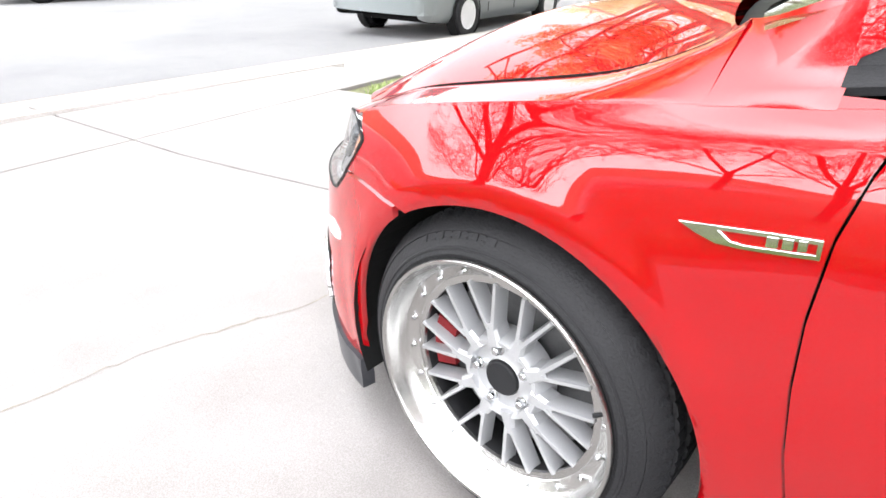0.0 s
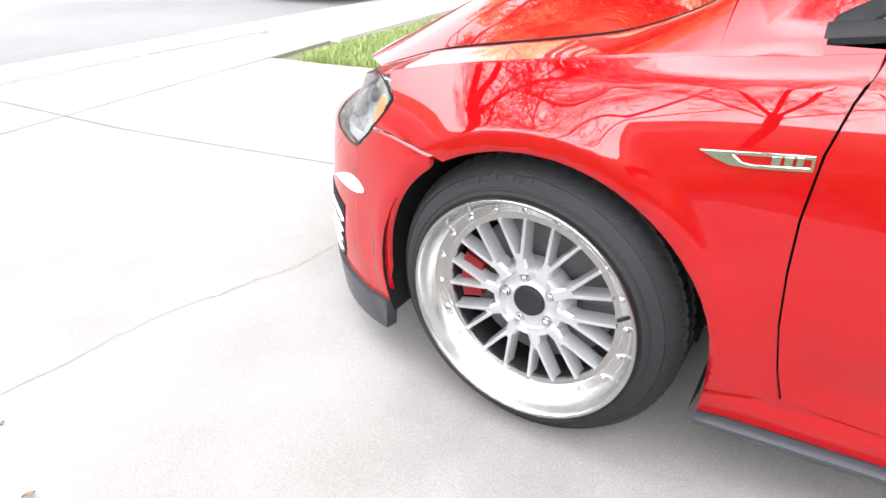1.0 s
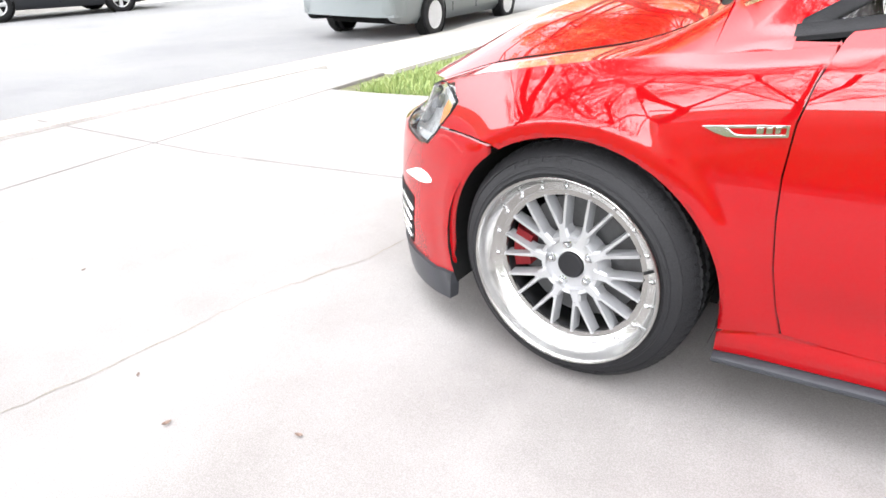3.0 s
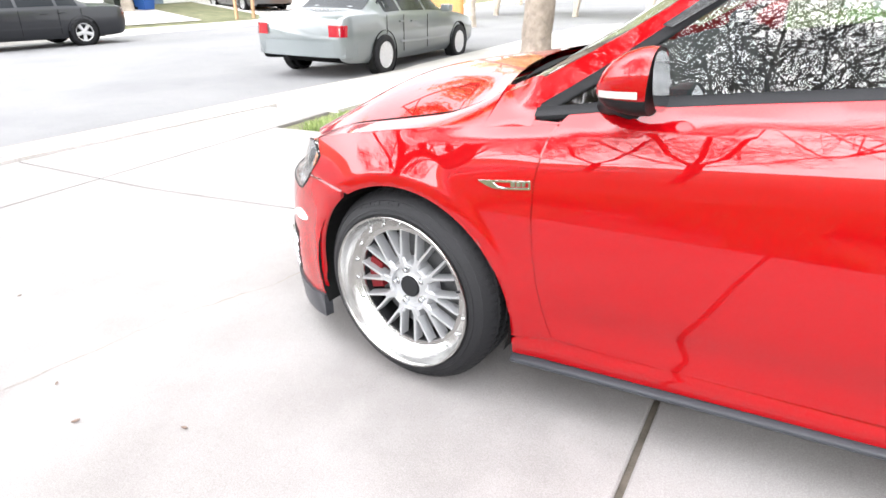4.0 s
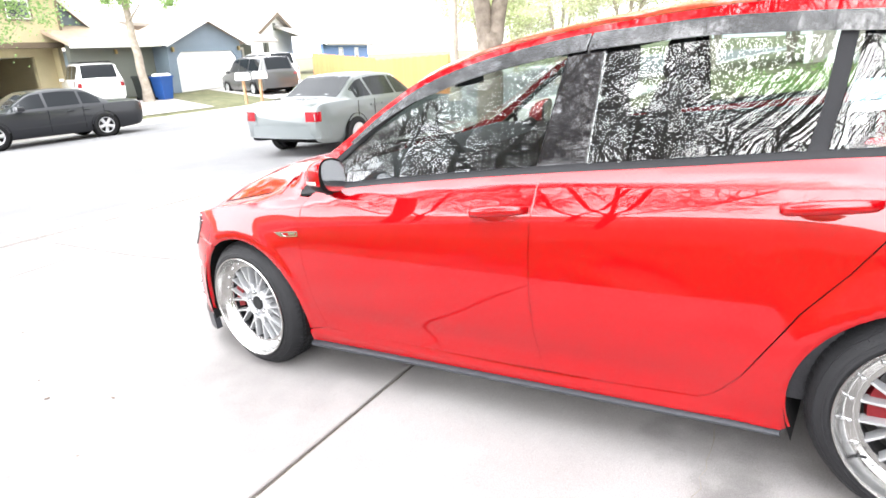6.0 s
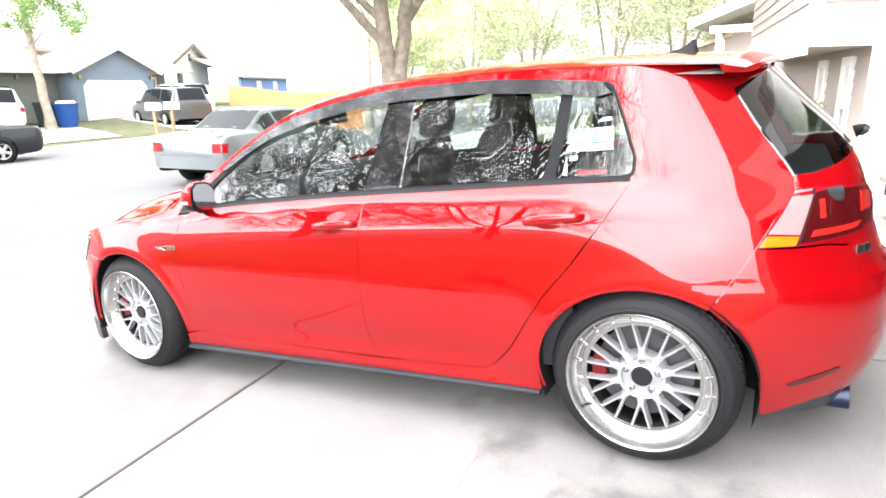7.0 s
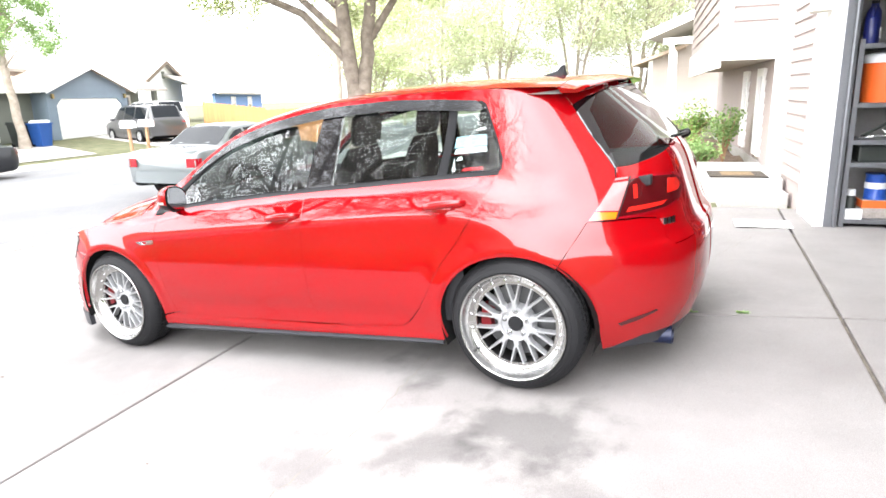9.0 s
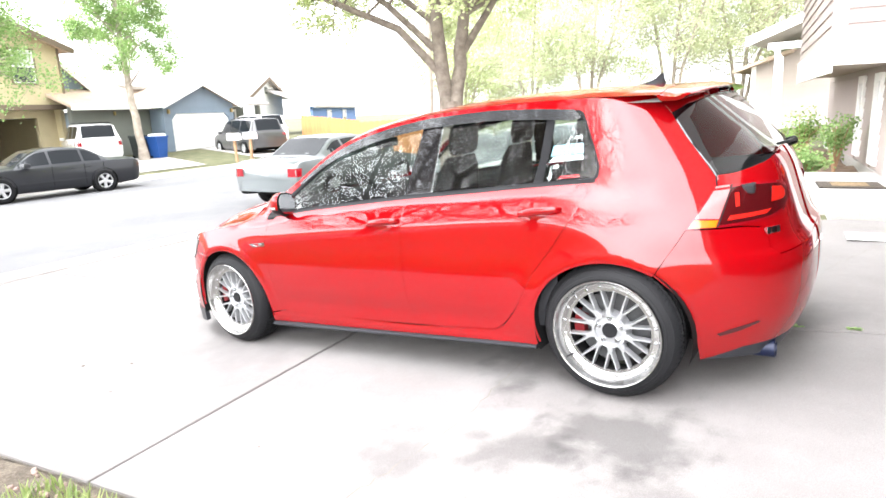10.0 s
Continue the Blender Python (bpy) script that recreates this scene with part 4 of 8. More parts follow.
# outlines on the flank
dlo_top = pchip([0.40, 0.55, 0.693, 0.859, 1.064, 1.286, 1.539, 1.688, 1.977, 2.249, 2.48], [0.868, 0.953, 1.045, 1.150, 1.243, 1.296, 1.328, 1.338, 1.339, 1.323, 1.298])
rail_z = pchip([0.27, 0.39, 0.50, 0.67, 0.83, 1.05, 1.28, 1.53, 1.76, 2.0, 2.45, 2.86], [0.890, 0.932, 0.985, 1.075, 1.172, 1.274, 1.326, 1.357, 1.369, 1.372, 1.354, 1.322])
belt = [(x, float(belt_z(x))) for x in np.linspace(0.42, 2.585, 30)]
front_gap = [(0.502, 0.858), (0.474, 0.79), (0.456, 0.72), (0.446, 0.62), (0.446, 0.53), (0.452, 0.43), (0.466, 0.33), (0.482, 0.266)]
mid_gap = [(1.530, 0.256), (1.524, 0.40), (1.526, 0.56), (1.537, 0.70), (1.550, 0.80), (1.582, 0.948)]
rear_gap = [(2.045, 0.274), (2.085, 0.295), (2.115, 0.323), (2.165, 0.378), (2.228, 0.475), (2.305, 0.592), (2.410, 0.712), (2.480, 0.806), (2.550, 0.905), (2.600, 0.984)]
belt_f = [(x, float(belt_z(x)) - 0.004) for x in np.linspace(1.582, 0.512, 16)]
belt_r = [(x, float(belt_z(x)) - 0.004) for x in np.linspace(2.598, 1.586, 16)]
front_door = front_gap + [(0.62, 0.254), (1.0, 0.251)] + mid_gap + belt_f[1:]
rear_door = mid_gap[::-1] + [(1.78, 0.262)] + rear_gap + belt_r[1:]
hatch_edge = [(3.066, 0.927), (3.059, 0.966), (3.015, 1.034), (2.947, 1.134), (2.882, 1.243), (2.832, 1.312)]
lamp_front = [(2.968, 0.767), (3.018, 0.848), (3.068, 0.925)]
bumper_seam = [(2.845, 0.583), (2.878, 0.632), (2.930, 0.706), (2.968, 0.767)]
arch_r = arc(AXLE_R, 0.354, 0.322, 195, -2)
arch_r_top = [p for p in arch_r if p[0] < 2.845]

quarter_upper = [(0.42, 0.850)] + [(x, float(rail_z(x))) for x in np.linspace(0.42, 2.81, 46)] + hatch_edge[::-1] + lamp_front[::-1][1:] + bumper_seam[::-1][1:] + arch_r_top[::-1] + [(2.262, 0.213), (1.30, 0.194), (0.350, 0.178), (0.355, 0.236), (0.478, 0.258), (1.53, 0.248)] + rear_gap + [(2.585, 0.990), (2.608, 1.006), (2.612, 1.05), (2.587, 1.132), (2.545, 1.25), (2.53, 1.285), (2.505, 1.301)] + [(x, float(dlo_top(x))) for x in np.linspace(2.46, 0.43, 30)]
fender_top = [(x, float(shoulder_z(x))) for x in np.linspace(-0.40, 0.492, 30)]
arch_f = [(x if x > 0.01 else 0.01 + (x - 0.01) * 0.97, z) for x, z in arc(0.010, 0.342 + 0.026, 0.338, 180, 91)] + [(0.010 + 0.348 * math.cos(radians(a)), HUB_Z + 0.338 * math.sin(radians(a))) for a in np.linspace(88, -4, 15)]
head_edge = [(-0.39, 0.634), (-0.34, 0.678), (-0.314, 0.707), (-0.33, 0.726)]
fender = head_edge + [p for p in fender_top if p[0] > -0.352] + [(0.496, 0.851), (0.499, 0.856)] + front_gap[1:-1] + [(0.480, 0.263), (0.356, 0.242)] + [p for p in arch_f[::-1] if p[0] > -0.180] + [(-0.195, 0.623), (-0.258, 0.631), (-0.327, 0.635)]

door_data = panel(front_door, step=0.022, gap=0.0022)
rear_door_data = panel(rear_door, step=0.022, gap=0.0022)
quarter_data = panel(quarter_upper, step=0.02, gap=0.0022)
fender_data = panel(fender, step=0.010, gap=0.0018)
S_END_R, S_END_F = XR + LR, XF - LF


def sz(pts):
    return [(s_of(x, z), z) for x, z in pts]


bumper_rear = sz(bumper_seam + [(3.027, 0.762)]) + sz([(3.162, 0.756), (3.224, 0.740), (3.246, 0.695), (3.251, 0.659), (3.291, 0.622)]) + [(S_END_R, 0.628), (S_END_R, 0.24), (s_of(3.151, 0.231), 0.228)] + sz([(3.034, 0.192), (2.991, 0.182)]) + sz([p for p in arch_r if p[0] >= 2.845 and p[1] > 0.2][::-1])
hatch_low = sz([(3.071, 0.931), (3.021, 0.847), (2.972, 0.771), (3.027, 0.764)]) + sz([(3.162, 0.758), (3.225, 0.742), (3.248, 0.695), (3.253, 0.660), (3.292, 0.624)]) + [(S_END_R, 0.630), (S_END_R, 1.020)] + sz([(3.228, 0.998), (3.116, 0.969), (3.067, 0.969)])
bumper_front = sz([(-0.74, 0.608), (-0.676, 0.604), (-0.650, 0.583), (-0.600, 0.575), (-0.538, 0.572), (-0.495, 0.568), (-0.46, 0.573), (-0.431, 0.595), (-0.392, 0.63), (-0.327, 0.631), (-0.258, 0.627), (-0.196, 0.618)] + [p for p in arch_f if p[0] <= -0.192][::-1] + [(-0.347, 0.31), (-0.354, 0.275), (-0.357, 0.22), (-0.447, 0.203), (-0.529, 0.206), (-0.649, 0.199)]) + [(S_END_F, 0.190), (S_END_F, 0.602)]

for mir in sides:
    skin_part("front_door", door_data, M["paint"], car, "red front door with a sharp waist crease", mir)
    skin_part("rear_door", rear_door_data, M["paint"], car, "red rear door", mir)
    skin_part("body_side", quarter_data, M["paint"], car, "red rear quarter, sill and roof rail in one pressing", mir)
    skin_part("front_fender", fender_data, M["paint"], car, "red front fender", mir)

    # fender top, between shoulder and bonnet
    bm, sg = bmesh.new(), (1 if mir else -1)
    rows = []
    for x in np.linspace(-0.47, 0.29, 40):
        zs, w0 = float(shoulder_z(x)), float(-skin(s_of(x, float(shoulder_z(x))), float(shoulder_z(x)))[1])
        gy = 0.705 - 0.10 * max(0, -0.1 - x) - 0.03 * max(0, x)
        gap_z = float(bon_z(x))
        wl = float(-skin(s_of(x, zs - 0.004), zs - 0.004)[1]) + 0.0004
        rows.append([(x, sg * wl, zs - 0.004), (x, sg * (w0 - 0.0010), zs + 0.0002)] + [(x, sg * (w0 + (gy + 0.012 - w0) * t), zs + (gap_z - zs) * (1.25 * t - 0.25 * t * t)) for t in np.linspace(0.04, 1, 7)] + [(x, sg * (gy + 0.006), gap_z - 0.001), (x, sg * (gy + 0.002), gap_z - 0.005), (x, sg * (gy + 0.001), gap_z - 0.020)])
    loft(bm, rows)
    bmesh.ops.recalc_face_normals(bm, faces=bm.faces)
    part("fender_top", bm, M["paint"], car, smooth=30)
    # near-black strip standing in for the shade in the bonnet's shut gap
    bm, rows = bmesh.new(), []
    for x in np.linspace(-0.47, 0.27, 40):
        gy = 0.700 - 0.10 * max(0, -0.1 - x) - 0.03 * max(0, x)
        gap_z = float(bon_z(x))
        rows.append([(x, sg * (gy + 0.0012), gap_z - 0.012), (x, sg * (gy + 0.0012), gap_z + 0.0016), (x, sg * (gy - 0.004), gap_z + 0.0016)])
    loft(bm, rows)
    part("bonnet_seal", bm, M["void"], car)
    bm, rows = bmesh.new(), []
    for x in np.linspace(0.285, 0.425, 10):
        k = float(smooth01(x, 0.285, 0.425))
        zs = float(shoulder_z(x))
        low = np.array(skin(x, zs))
        tuck = skin(x, zs - 0.005)
        row = [(float(tuck[0]), -sg * (float(tuck[1]) - 0.0006), float(tuck[2]))]
        for t in np.linspace(0, 1, 9):
            w0, gy, gap_z = abs(low[1]), 0.697, 0.914
            a = np.array((x, -(w0 + (gy - w0) * t), zs + (gap_z - zs) * (1.25 * t - 0.25 * t * t)))
            zr = float(rail_z(0.43))
            b = np.array(skin(0.43, zs + (zr - zs) * t))
            b[0] = x
            q = a * (1 - k) + b * k
            row.append((q[0], -sg * q[1], q[2]))
        rows.append(row)
    loft(bm, rows)
    bm2 = bmesh.new()
    loft(bm2, [[tuple(skin(x, float(shoulder_z(x)) + (0.852 - float(shoulder_z(x))) * t, 0.0006) * np.array((1, -sg, 1))) for t in (-0.5, 0.0, 0.33, 0.66, 1.0)] for x in np.linspace(0.42, 0.50, 5)])
    part("fender_rear_edge", bm2, M["paint"], car, smooth=True)
    part("cowl_corner", bm, M["paint"], car, smooth=True)

# dark liner behind the gaps and inside the wheel wells
for sg in (-1, 1):
    bm, rows = bmesh.new(), []
    for z in (0.21, 0.35, 0.50, 0.65, 0.78, 0.84):
        rows.append([(x, sg * (float(side(x, z)) - 0.028), z) for x in np.linspace(0.41, 2.24, 24)])
    loft(bm, rows)
    part("inner_panel", bm, M["void"], car)
part("engine_bay", boxm(-0.60, 0.30, -0.60, 0.60, 0.16, 0.55), M["void"], car)
part("floor_pan", boxm(0.36, 2.26, -0.74, 0.74, 0.17, 0.30), M["void"], car)
part("rear_floor", boxm(2.2, 3.12, -0.58, 0.58, 0.22, 0.60), M["void"], car)
for ax in (AXLE_F, AXLE_R):
    for sg in (-1, 1):
        bm = bmesh.new()
        ring = [(ax + 0.362 * math.cos(radians(-20 + 220 * i / 24)), HUB_Z + 0.345 * math.sin(radians(-20 + 220 * i / 24))) for i in range(25)]
        loft(bm, [[(ax + (x - ax) * k, sg * y, HUB_Z + (z - HUB_Z) * k) for x, z in ring] for k, y in ((1, 0.872), (1, 0.60), (0.05, 0.60))])
        part("wheel_liner", bm, M["void"], car)

# bonnet, windscreen, roof
def crown(v):
    return 0.026 * (1 - v * v) + 0.016 * (1 - abs(v) ** 8)


ROOF_V = [math.copysign(1 - (1 - abs(u)) ** 1.5, u) for u in np.linspace(-1, 1, 33)]
bm, rows = bmesh.new(), []
for i in range(27):
    u = i / 26
    row = []
    for v in np.linspace(-1, 1, 27):
        x = (-0.78 + 0.30 * abs(v) ** 3) * (1 - u) + (0.15 + 0.125 * abs(v) ** 2.5) * u
        gy = 0.700 - 0.10 * max(0, -0.1 - x) - 0.03 * max(0, x)
        u2 = max(0.0, (x + 0.76) / 0.98)
        core = float(bon_z(-0.60 + 0.70 * u2)) + (0.02 + 0.085 * float(smooth01(u2, 0.0, 0.45))) - 0.05 * max(0, 0.12 - u2) / 0.12
        edge = float(bon_z(x)) - 0.001
        k = abs(v) ** 2.3
        row.append((x, v * (gy - 0.003), core * (1 - k) + edge * k))
    rows.append(row)
loft(bm, rows)
bmesh.ops.recalc_face_normals(bm, faces=bm.faces)
part("bonnet", bm, M["paint"], car, "red bonnet", smooth=True)
bm = bmesh.new()
loft(bm, [[(0.15 + 0.11 * v * v, 0.66 * v, 0.880 - 0.02 * v * v + 0.03 * (1 - v * v)) for v in np.linspace(-1, 1, 15)], [(0.29 + 0.08 * v * v, 0.70 * v, 0.925 - 0.03 * v * v) for v in np.linspace(-1, 1, 15)]])
part("cowl_grille", bm, M["black"], car, "black cowl below the windscreen")
bm, rows = bmesh.new(), []
for u in np.linspace(0, 1, 14):
    row = []
    for v in np.linspace(-1, 1, 15):
        xe = 0.33 + u * (1.08 - 0.33)
        ze = float(rail_z(xe))
        we = float(side(xe, ze)) - 0.004
        row.append((xe - (0.13 - 0.02 * u) * (1 - v * v), v * we, ze + crown(v) * u))
    rows.append(row)
loft(bm, rows)
bmesh.ops.recalc_face_normals(bm, faces=bm.faces)
wind = part("windscreen", bm, M["glass"], car, smooth=True)
wind.visible_shadow = False
bm, rows = bmesh.new(), []
for x in np.linspace(1.08, 2.86, 40):
    ze = float(rail_z(x))
    we = float(side(x, ze)) - 0.002
    rows.append([(x - (0.11 * (1 - v * v)) * max(0, 1 - (x - 1.08) / 0.5), v * we, ze + crown(v)) for v in ROOF_V])
loft(bm, rows)
bmesh.ops.recalc_face_normals(bm, faces=bm.faces)
part("roof", bm, M["paint"], car, "red roof panel", smooth=True)
bm = bmesh.new()
loft(bm, [[(x, y * 0.97, z - 0.03) for x, y, z in r] for r in rows])
part("headliner", bm, material("grey_headliner", (0.30, 0.29, 0.28), rough=0.9), car, smooth=True)
# side glass
def window(outline, mat, out=-0.012):
    return panel(outline, step=0.05, out=out, fold=0.004, gap=0.0)


def along(x0, x1, f, n=14, dz=0.0):
    return [(x, float(f(x)) + dz) for x in np.linspace(x0, x1, n)]


mid_b = lambda z: 1.470 + (z - 0.96) * 0.56
win_f = along(0.600, 1.546, belt_z, 14, 0.012) + [(1.582, 1.12), (1.622, 1.30)] + along(1.610, 0.64, dlo_top, 20, -0.022)
win_r = along(1.708, 2.300, belt_z, 12, 0.012) + [(2.322, 1.10), (2.350, 1.288)] + along(2.340, 1.738, dlo_top, 10, -0.022) + [(1.722, 1.14)]
win_q = along(2.333, 2.572, belt_z, 5, 0.012) + [(2.602, 1.020), (2.604, 1.056), (2.580, 1.134), (2.538, 1.25), (2.523, 1.280)] + [(2.485, 1.281), (2.388, 1.288), (2.365, 1.138)]
tri = [(0.455, 0.875), (0.578, 0.893), (0.600, 0.975)] + along(0.585, 0.455, dlo_top, 6, -0.014)
pillar_b = along(1.543, 1.711, belt_z, 5, 0.006) + [(1.726, 1.14), (1.738, 1.322), (1.618, 1.318), (1.578, 1.12)]
pillar_q = [(2.292, 0.985), (2.336, 0.985), (2.368, 1.14), (2.391, 1.306), (2.353, 1.308), (2.322, 1.10)]
pillar_m = [(0.576, 0.878), (0.604, 0.882), (0.632, 0.985), (0.604, 0.985)]
belt_strip = along(0.42, 2.595, belt_z, 30, -0.006) + along(2.600, 0.42, belt_z, 30, 0.014)
top_strip = along(0.42, 2.50, dlo_top, 40, 0.003) + along(2.485, 0.45, dlo_top, 40, -0.024)
rear_strip = [(2.570, 0.984), (2.598, 0.987), (2.613, 1.007), (2.616, 1.053), (2.591, 1.134), (2.549, 1.252), (2.534, 1.288), (2.507, 1.305), (2.499, 1.290), (2.521, 1.278), (2.536, 1.249), (2.578, 1.132), (2.602, 1.054), (2.599, 1.016)]
visor_f = along(0.70, 1.690, dlo_top, 26, 0.004) + along(1.676, 1.1, lambda x: float(dlo_top(x)) - 0.044, 12) + along(1.07, 0.72, lambda x: float(dlo_top(x)) - 0.043 + 0.030 * (1.1 - x) / 0.38, 8)
visor_r = along(1.698, 2.490, dlo_top, 20, 0.004) + [(2.525, 1.262)] + along(2.48, 1.684, lambda x: float(dlo_top(x)) - 0.044, 16)
for mir in sides:
    for nm, ol, mt, out, dm in (("window_pane", win_f, "glass", -0.010, 0), ("window_pane", win_r, "glass", -0.010, 0), ("quarter_window", win_q, "glass", -0.010, 0), ("corner_window", tri, "glass", -0.010, 0)):
        o = skin_part(nm, window(ol, mt, out), M[mt], car, "", mir)
        o.visible_shadow = False
    for nm, ol, out in (("door_pillar_trim", pillar_b, -0.003), ("window_divider", pillar_q, -0.003), ("mirror_base_trim", pillar_m, 0.002), ("waist_seal", belt_strip, 0.001), ("window_frame", top_strip, -0.002), ("window_frame", rear_strip, -0.002)):
        skin_part(nm, panel(ol, step=0.04, out=out, fold=0.012), M["gloss_black" if "pillar" in nm else "black"], car, "", mir)
    for ol in (visor_f, visor_r):
        skin_part("rain_visor", panel(ol, step=0.03, out=0.010, fold=0.004, dome=0.008), M["visor"], car, "smoked acrylic rain visor over the window", mir)

# bumpers, hatch
skin_part("rear_bumper", panel(bumper_rear, gap=0.0018, both=True, raw=True), M["paint"], car, "red rear bumper")
skin_part("tailgate", panel(hatch_low, gap=0.0018, both=True, raw=True), M["paint"], car, "red tailgate")
skin_part("front_bumper", panel(bumper_front, gap=0.0018, both=True, raw=True), M["paint"], car, "red front bumper")

# ---------------------------------------------------------------- wheels
def spoke(bm, p, q, w0, w1, y, depth):
    """A tapered spoke from p to q in the wheel's plane, chamfered to its face."""
    p, q = Vector((p[0], p[1])), Vector((q[0], q[1]))
    d = (q - p).normalized()
    n = Vector((-d.y, d.x))
    pts = []
    for yy, k in ((y + depth, 1.25), (y + 0.006, 1.0)):
        for c, w, s in ((p, w0, -1), (q, w1, -1), (q, w1, 1), (p, w0, 1)):
            e = c + n * (s * w * k / 2)
            pts.append((e.x, yy, e.y))
    top = []
    for c, w, s in ((p, w0, -1), (q, w1, -1), (q, w1, 1), (p, w0, 1)):
        e = c + n * (s * w * 0.62 / 2)
        top.append((e.x, y, e.y))
    v = [bm.verts.new(k) for k in pts + top]
    for a in (0, 4):
        for i in range(4):
            j = (i + 1) % 4
            bm.faces.new((v[a + i], v[a + j], v[a + 4 + j], v[a + 4 + i]))
    bm.faces.new(v[8:12])
    bm.faces.new(v[0:4][::-1])


def polar(r, a):
    return (r * math.cos(radians(a)), r * math.sin(radians(a)))


def wheel(turn):
    """Mesh wheel: outer face towards -y, hub at the origin."""
    hub = empty("wheel")
    hub.parent = car
    y0 = -0.060
    def tread(j, k):
        return -0.0035 if j in (13, 14) and k % 5 == 0 else (-0.0035 if j in (17, 18, 21, 22) and k % 5 == 2 else 0)
    R, W = 0.3170, 0.104
    prof = [(0.241, -W + 0.012), (0.247, -W + 0.004), (0.255, -W + 0.001), (0.262, -W + 0.004), (0.2632, -W + 0.003), (0.2665, -W + 0.004), (0.268, -W + 0.007), (0.278, -W + 0.012), (0.289, -W + 0.020), (0.2905, -W + 0.0185), (0.294, -W + 0.022), (0.300, -W + 0.030), (0.3065, -W + 0.039), (0.3115, -W + 0.047), (R - 0.001, -W + 0.057), (R - 0.007, -W + 0.060), (R - 0.007, -W + 0.066), (R, -W + 0.069),
            (R, -0.010), (R - 0.008, -0.007), (R - 0.008, 0.007), (R, 0.010), (R, W - 0.049), (R - 0.001, W - 0.034), (0.3125, W - 0.022), (0.300, W - 0.004), (0.274, W + 0.004), (0.241, W - 0.012)]
    bm = lathe(bmesh.new(), prof, 360, wob=tread)
    part("tyre", bm, M["rubber"], hub, "low-profile black tyre", smooth=35)
    bm, rng = bmesh.new(), random.Random(5)
    for a0 in (58, 238):
        a = a0
        for k in range(9):
            w = rng.choice((0.4, 0.9, 1.3))
            for rr in ((0.2795, 0.2815), (0.2875, 0.2895)) if k % 2 else ((0.2795, 0.2895),):
                q = [polar(rr[0], a - w), polar(rr[0], a + w), polar(rr[1], a + w), polar(rr[1], a - w)]
                y0q, y1q = -W + 0.0128 + (rr[0] - 0.2795) * 0.75, -W + 0.0128 + (rr[1] - 0.2795) * 0.75
                hexa(bm, [(x, y, z) for (x, z), y in zip(q, (y0q, y0q, y1q, y1q))] + [(x, y - 0.0022, z) for (x, z), y in zip(q, (y0q, y0q, y1q, y1q))])
            a += w + 2.6
    tagged(part("sidewall_marking", bm, M["rubber"], hub), kind="stuff")
    # polished outer lip and barrel
    prof = [(0.2425, -W + 0.012), (0.2480, -W + 0.004), (0.2488, -W - 0.004), (0.2462, -W - 0.0080), (0.2412, -W - 0.0065), (0.2375, -W + 0.000), (0.2355, -W + 0.014), (0.2300, -W + 0.024), (0.2240, -W + 0.036), (0.2190, -W + 0.042), (0.2030, -W + 0.045), (0.2005, -W + 0.048), (0.1875, -W + 0.049), (0.1865, -W + 0.056)]
    part("lip", lathe(bmesh.new(), prof, 128), M["polish"], hub, "polished stepped outer lip", smooth=40)
    part("barrel", lathe(bmesh.new(), [(0.1868, -W + 0.056), (0.190, -W + 0.09), (0.215, 0.02), (0.222, W)], 64), M["barrel"], hub, "dark inner rim barrel", smooth=40)
    bm = bmesh.new()
    yf = -W + 0.044
    for k in range(10):
        a = 36 * k + turn
        spoke(bm, polar(0.066, a), polar(0.112, a), 0.034, 0.019, yf + 0.001, 0.034)
        for s in (-1, 1):
            spoke(bm, polar(0.100, a + s * 2.6), polar(0.1895, a + s * 9.0), 0.0118, 0.0096, yf, 0.034)
    part("spokes", bm, M["alloy"], hub, "silver mesh of ten forked spokes", smooth=30)
    prof = [(0.0, yf + 0.03), (0.034, yf + 0.03), (0.036, yf + 0.012), (0.046, yf + 0.016), (0.064, yf + 0.016), (0.070, yf + 0.004), (0.078, yf + 0.002), (0.084, yf + 0.012), (0.090, yf + 0.05)]
    part("hub_face", lathe(bmesh.new(), prof, 64), M["alloy"], hub, smooth=35)
    part("centre_cap", lathe(bmesh.new(), [(0.0, yf + 0.004), (0.031, yf + 0.004), (0.034, yf + 0.007), (0.0345, yf + 0.03)], 40), M["black"], hub, "plain black centre cap", smooth=35)
    nut = None
    for k in range(5):
        x, z = polar(0.0555, 72 * k + turn)
        if nut is None:
            bm = lathe(bmesh.new(), [(0.0, -0.012), (0.006, -0.012), (0.0085, -0.009), (0.0090, 0.0), (0.0125, 0.001), (0.0125, 0.004)], 12)
            nut = part("wheel_bolt", bm, M["chrome"], hub, smooth=40, m=Matrix.Translation((x, yf + 0.013, z)))
        else:
            again(nut, Matrix.Translation((x, yf + 0.013, z)))
    rivet = None
    for k in range(20):
        x, z = polar(0.2095, 18 * k + 9 + turn)
        m = Matrix.Translation((x, -W + 0.043, z))
        if rivet is None:
            rivet = part("rim_bolt", lathe(bmesh.new(), [(0.0, -0.008), (0.0035, -0.008), (0.0042, -0.006), (0.0042, -0.002), (0.0058, -0.001), (0.0058, 0.003)], 8), M["chrome"], hub, smooth=40, m=m)
        else:
            again(rivet, m)
    bm = tube(bmesh.new(), [polar(0.222, -18)[0:1] + (-W + 0.040,) + polar(0.222, -18)[1:2], polar(0.202, -18)[0:1] + (-W + 0.022,) + polar(0.202, -18)[1:2]], 0.0042, 8)
    return hub, bm


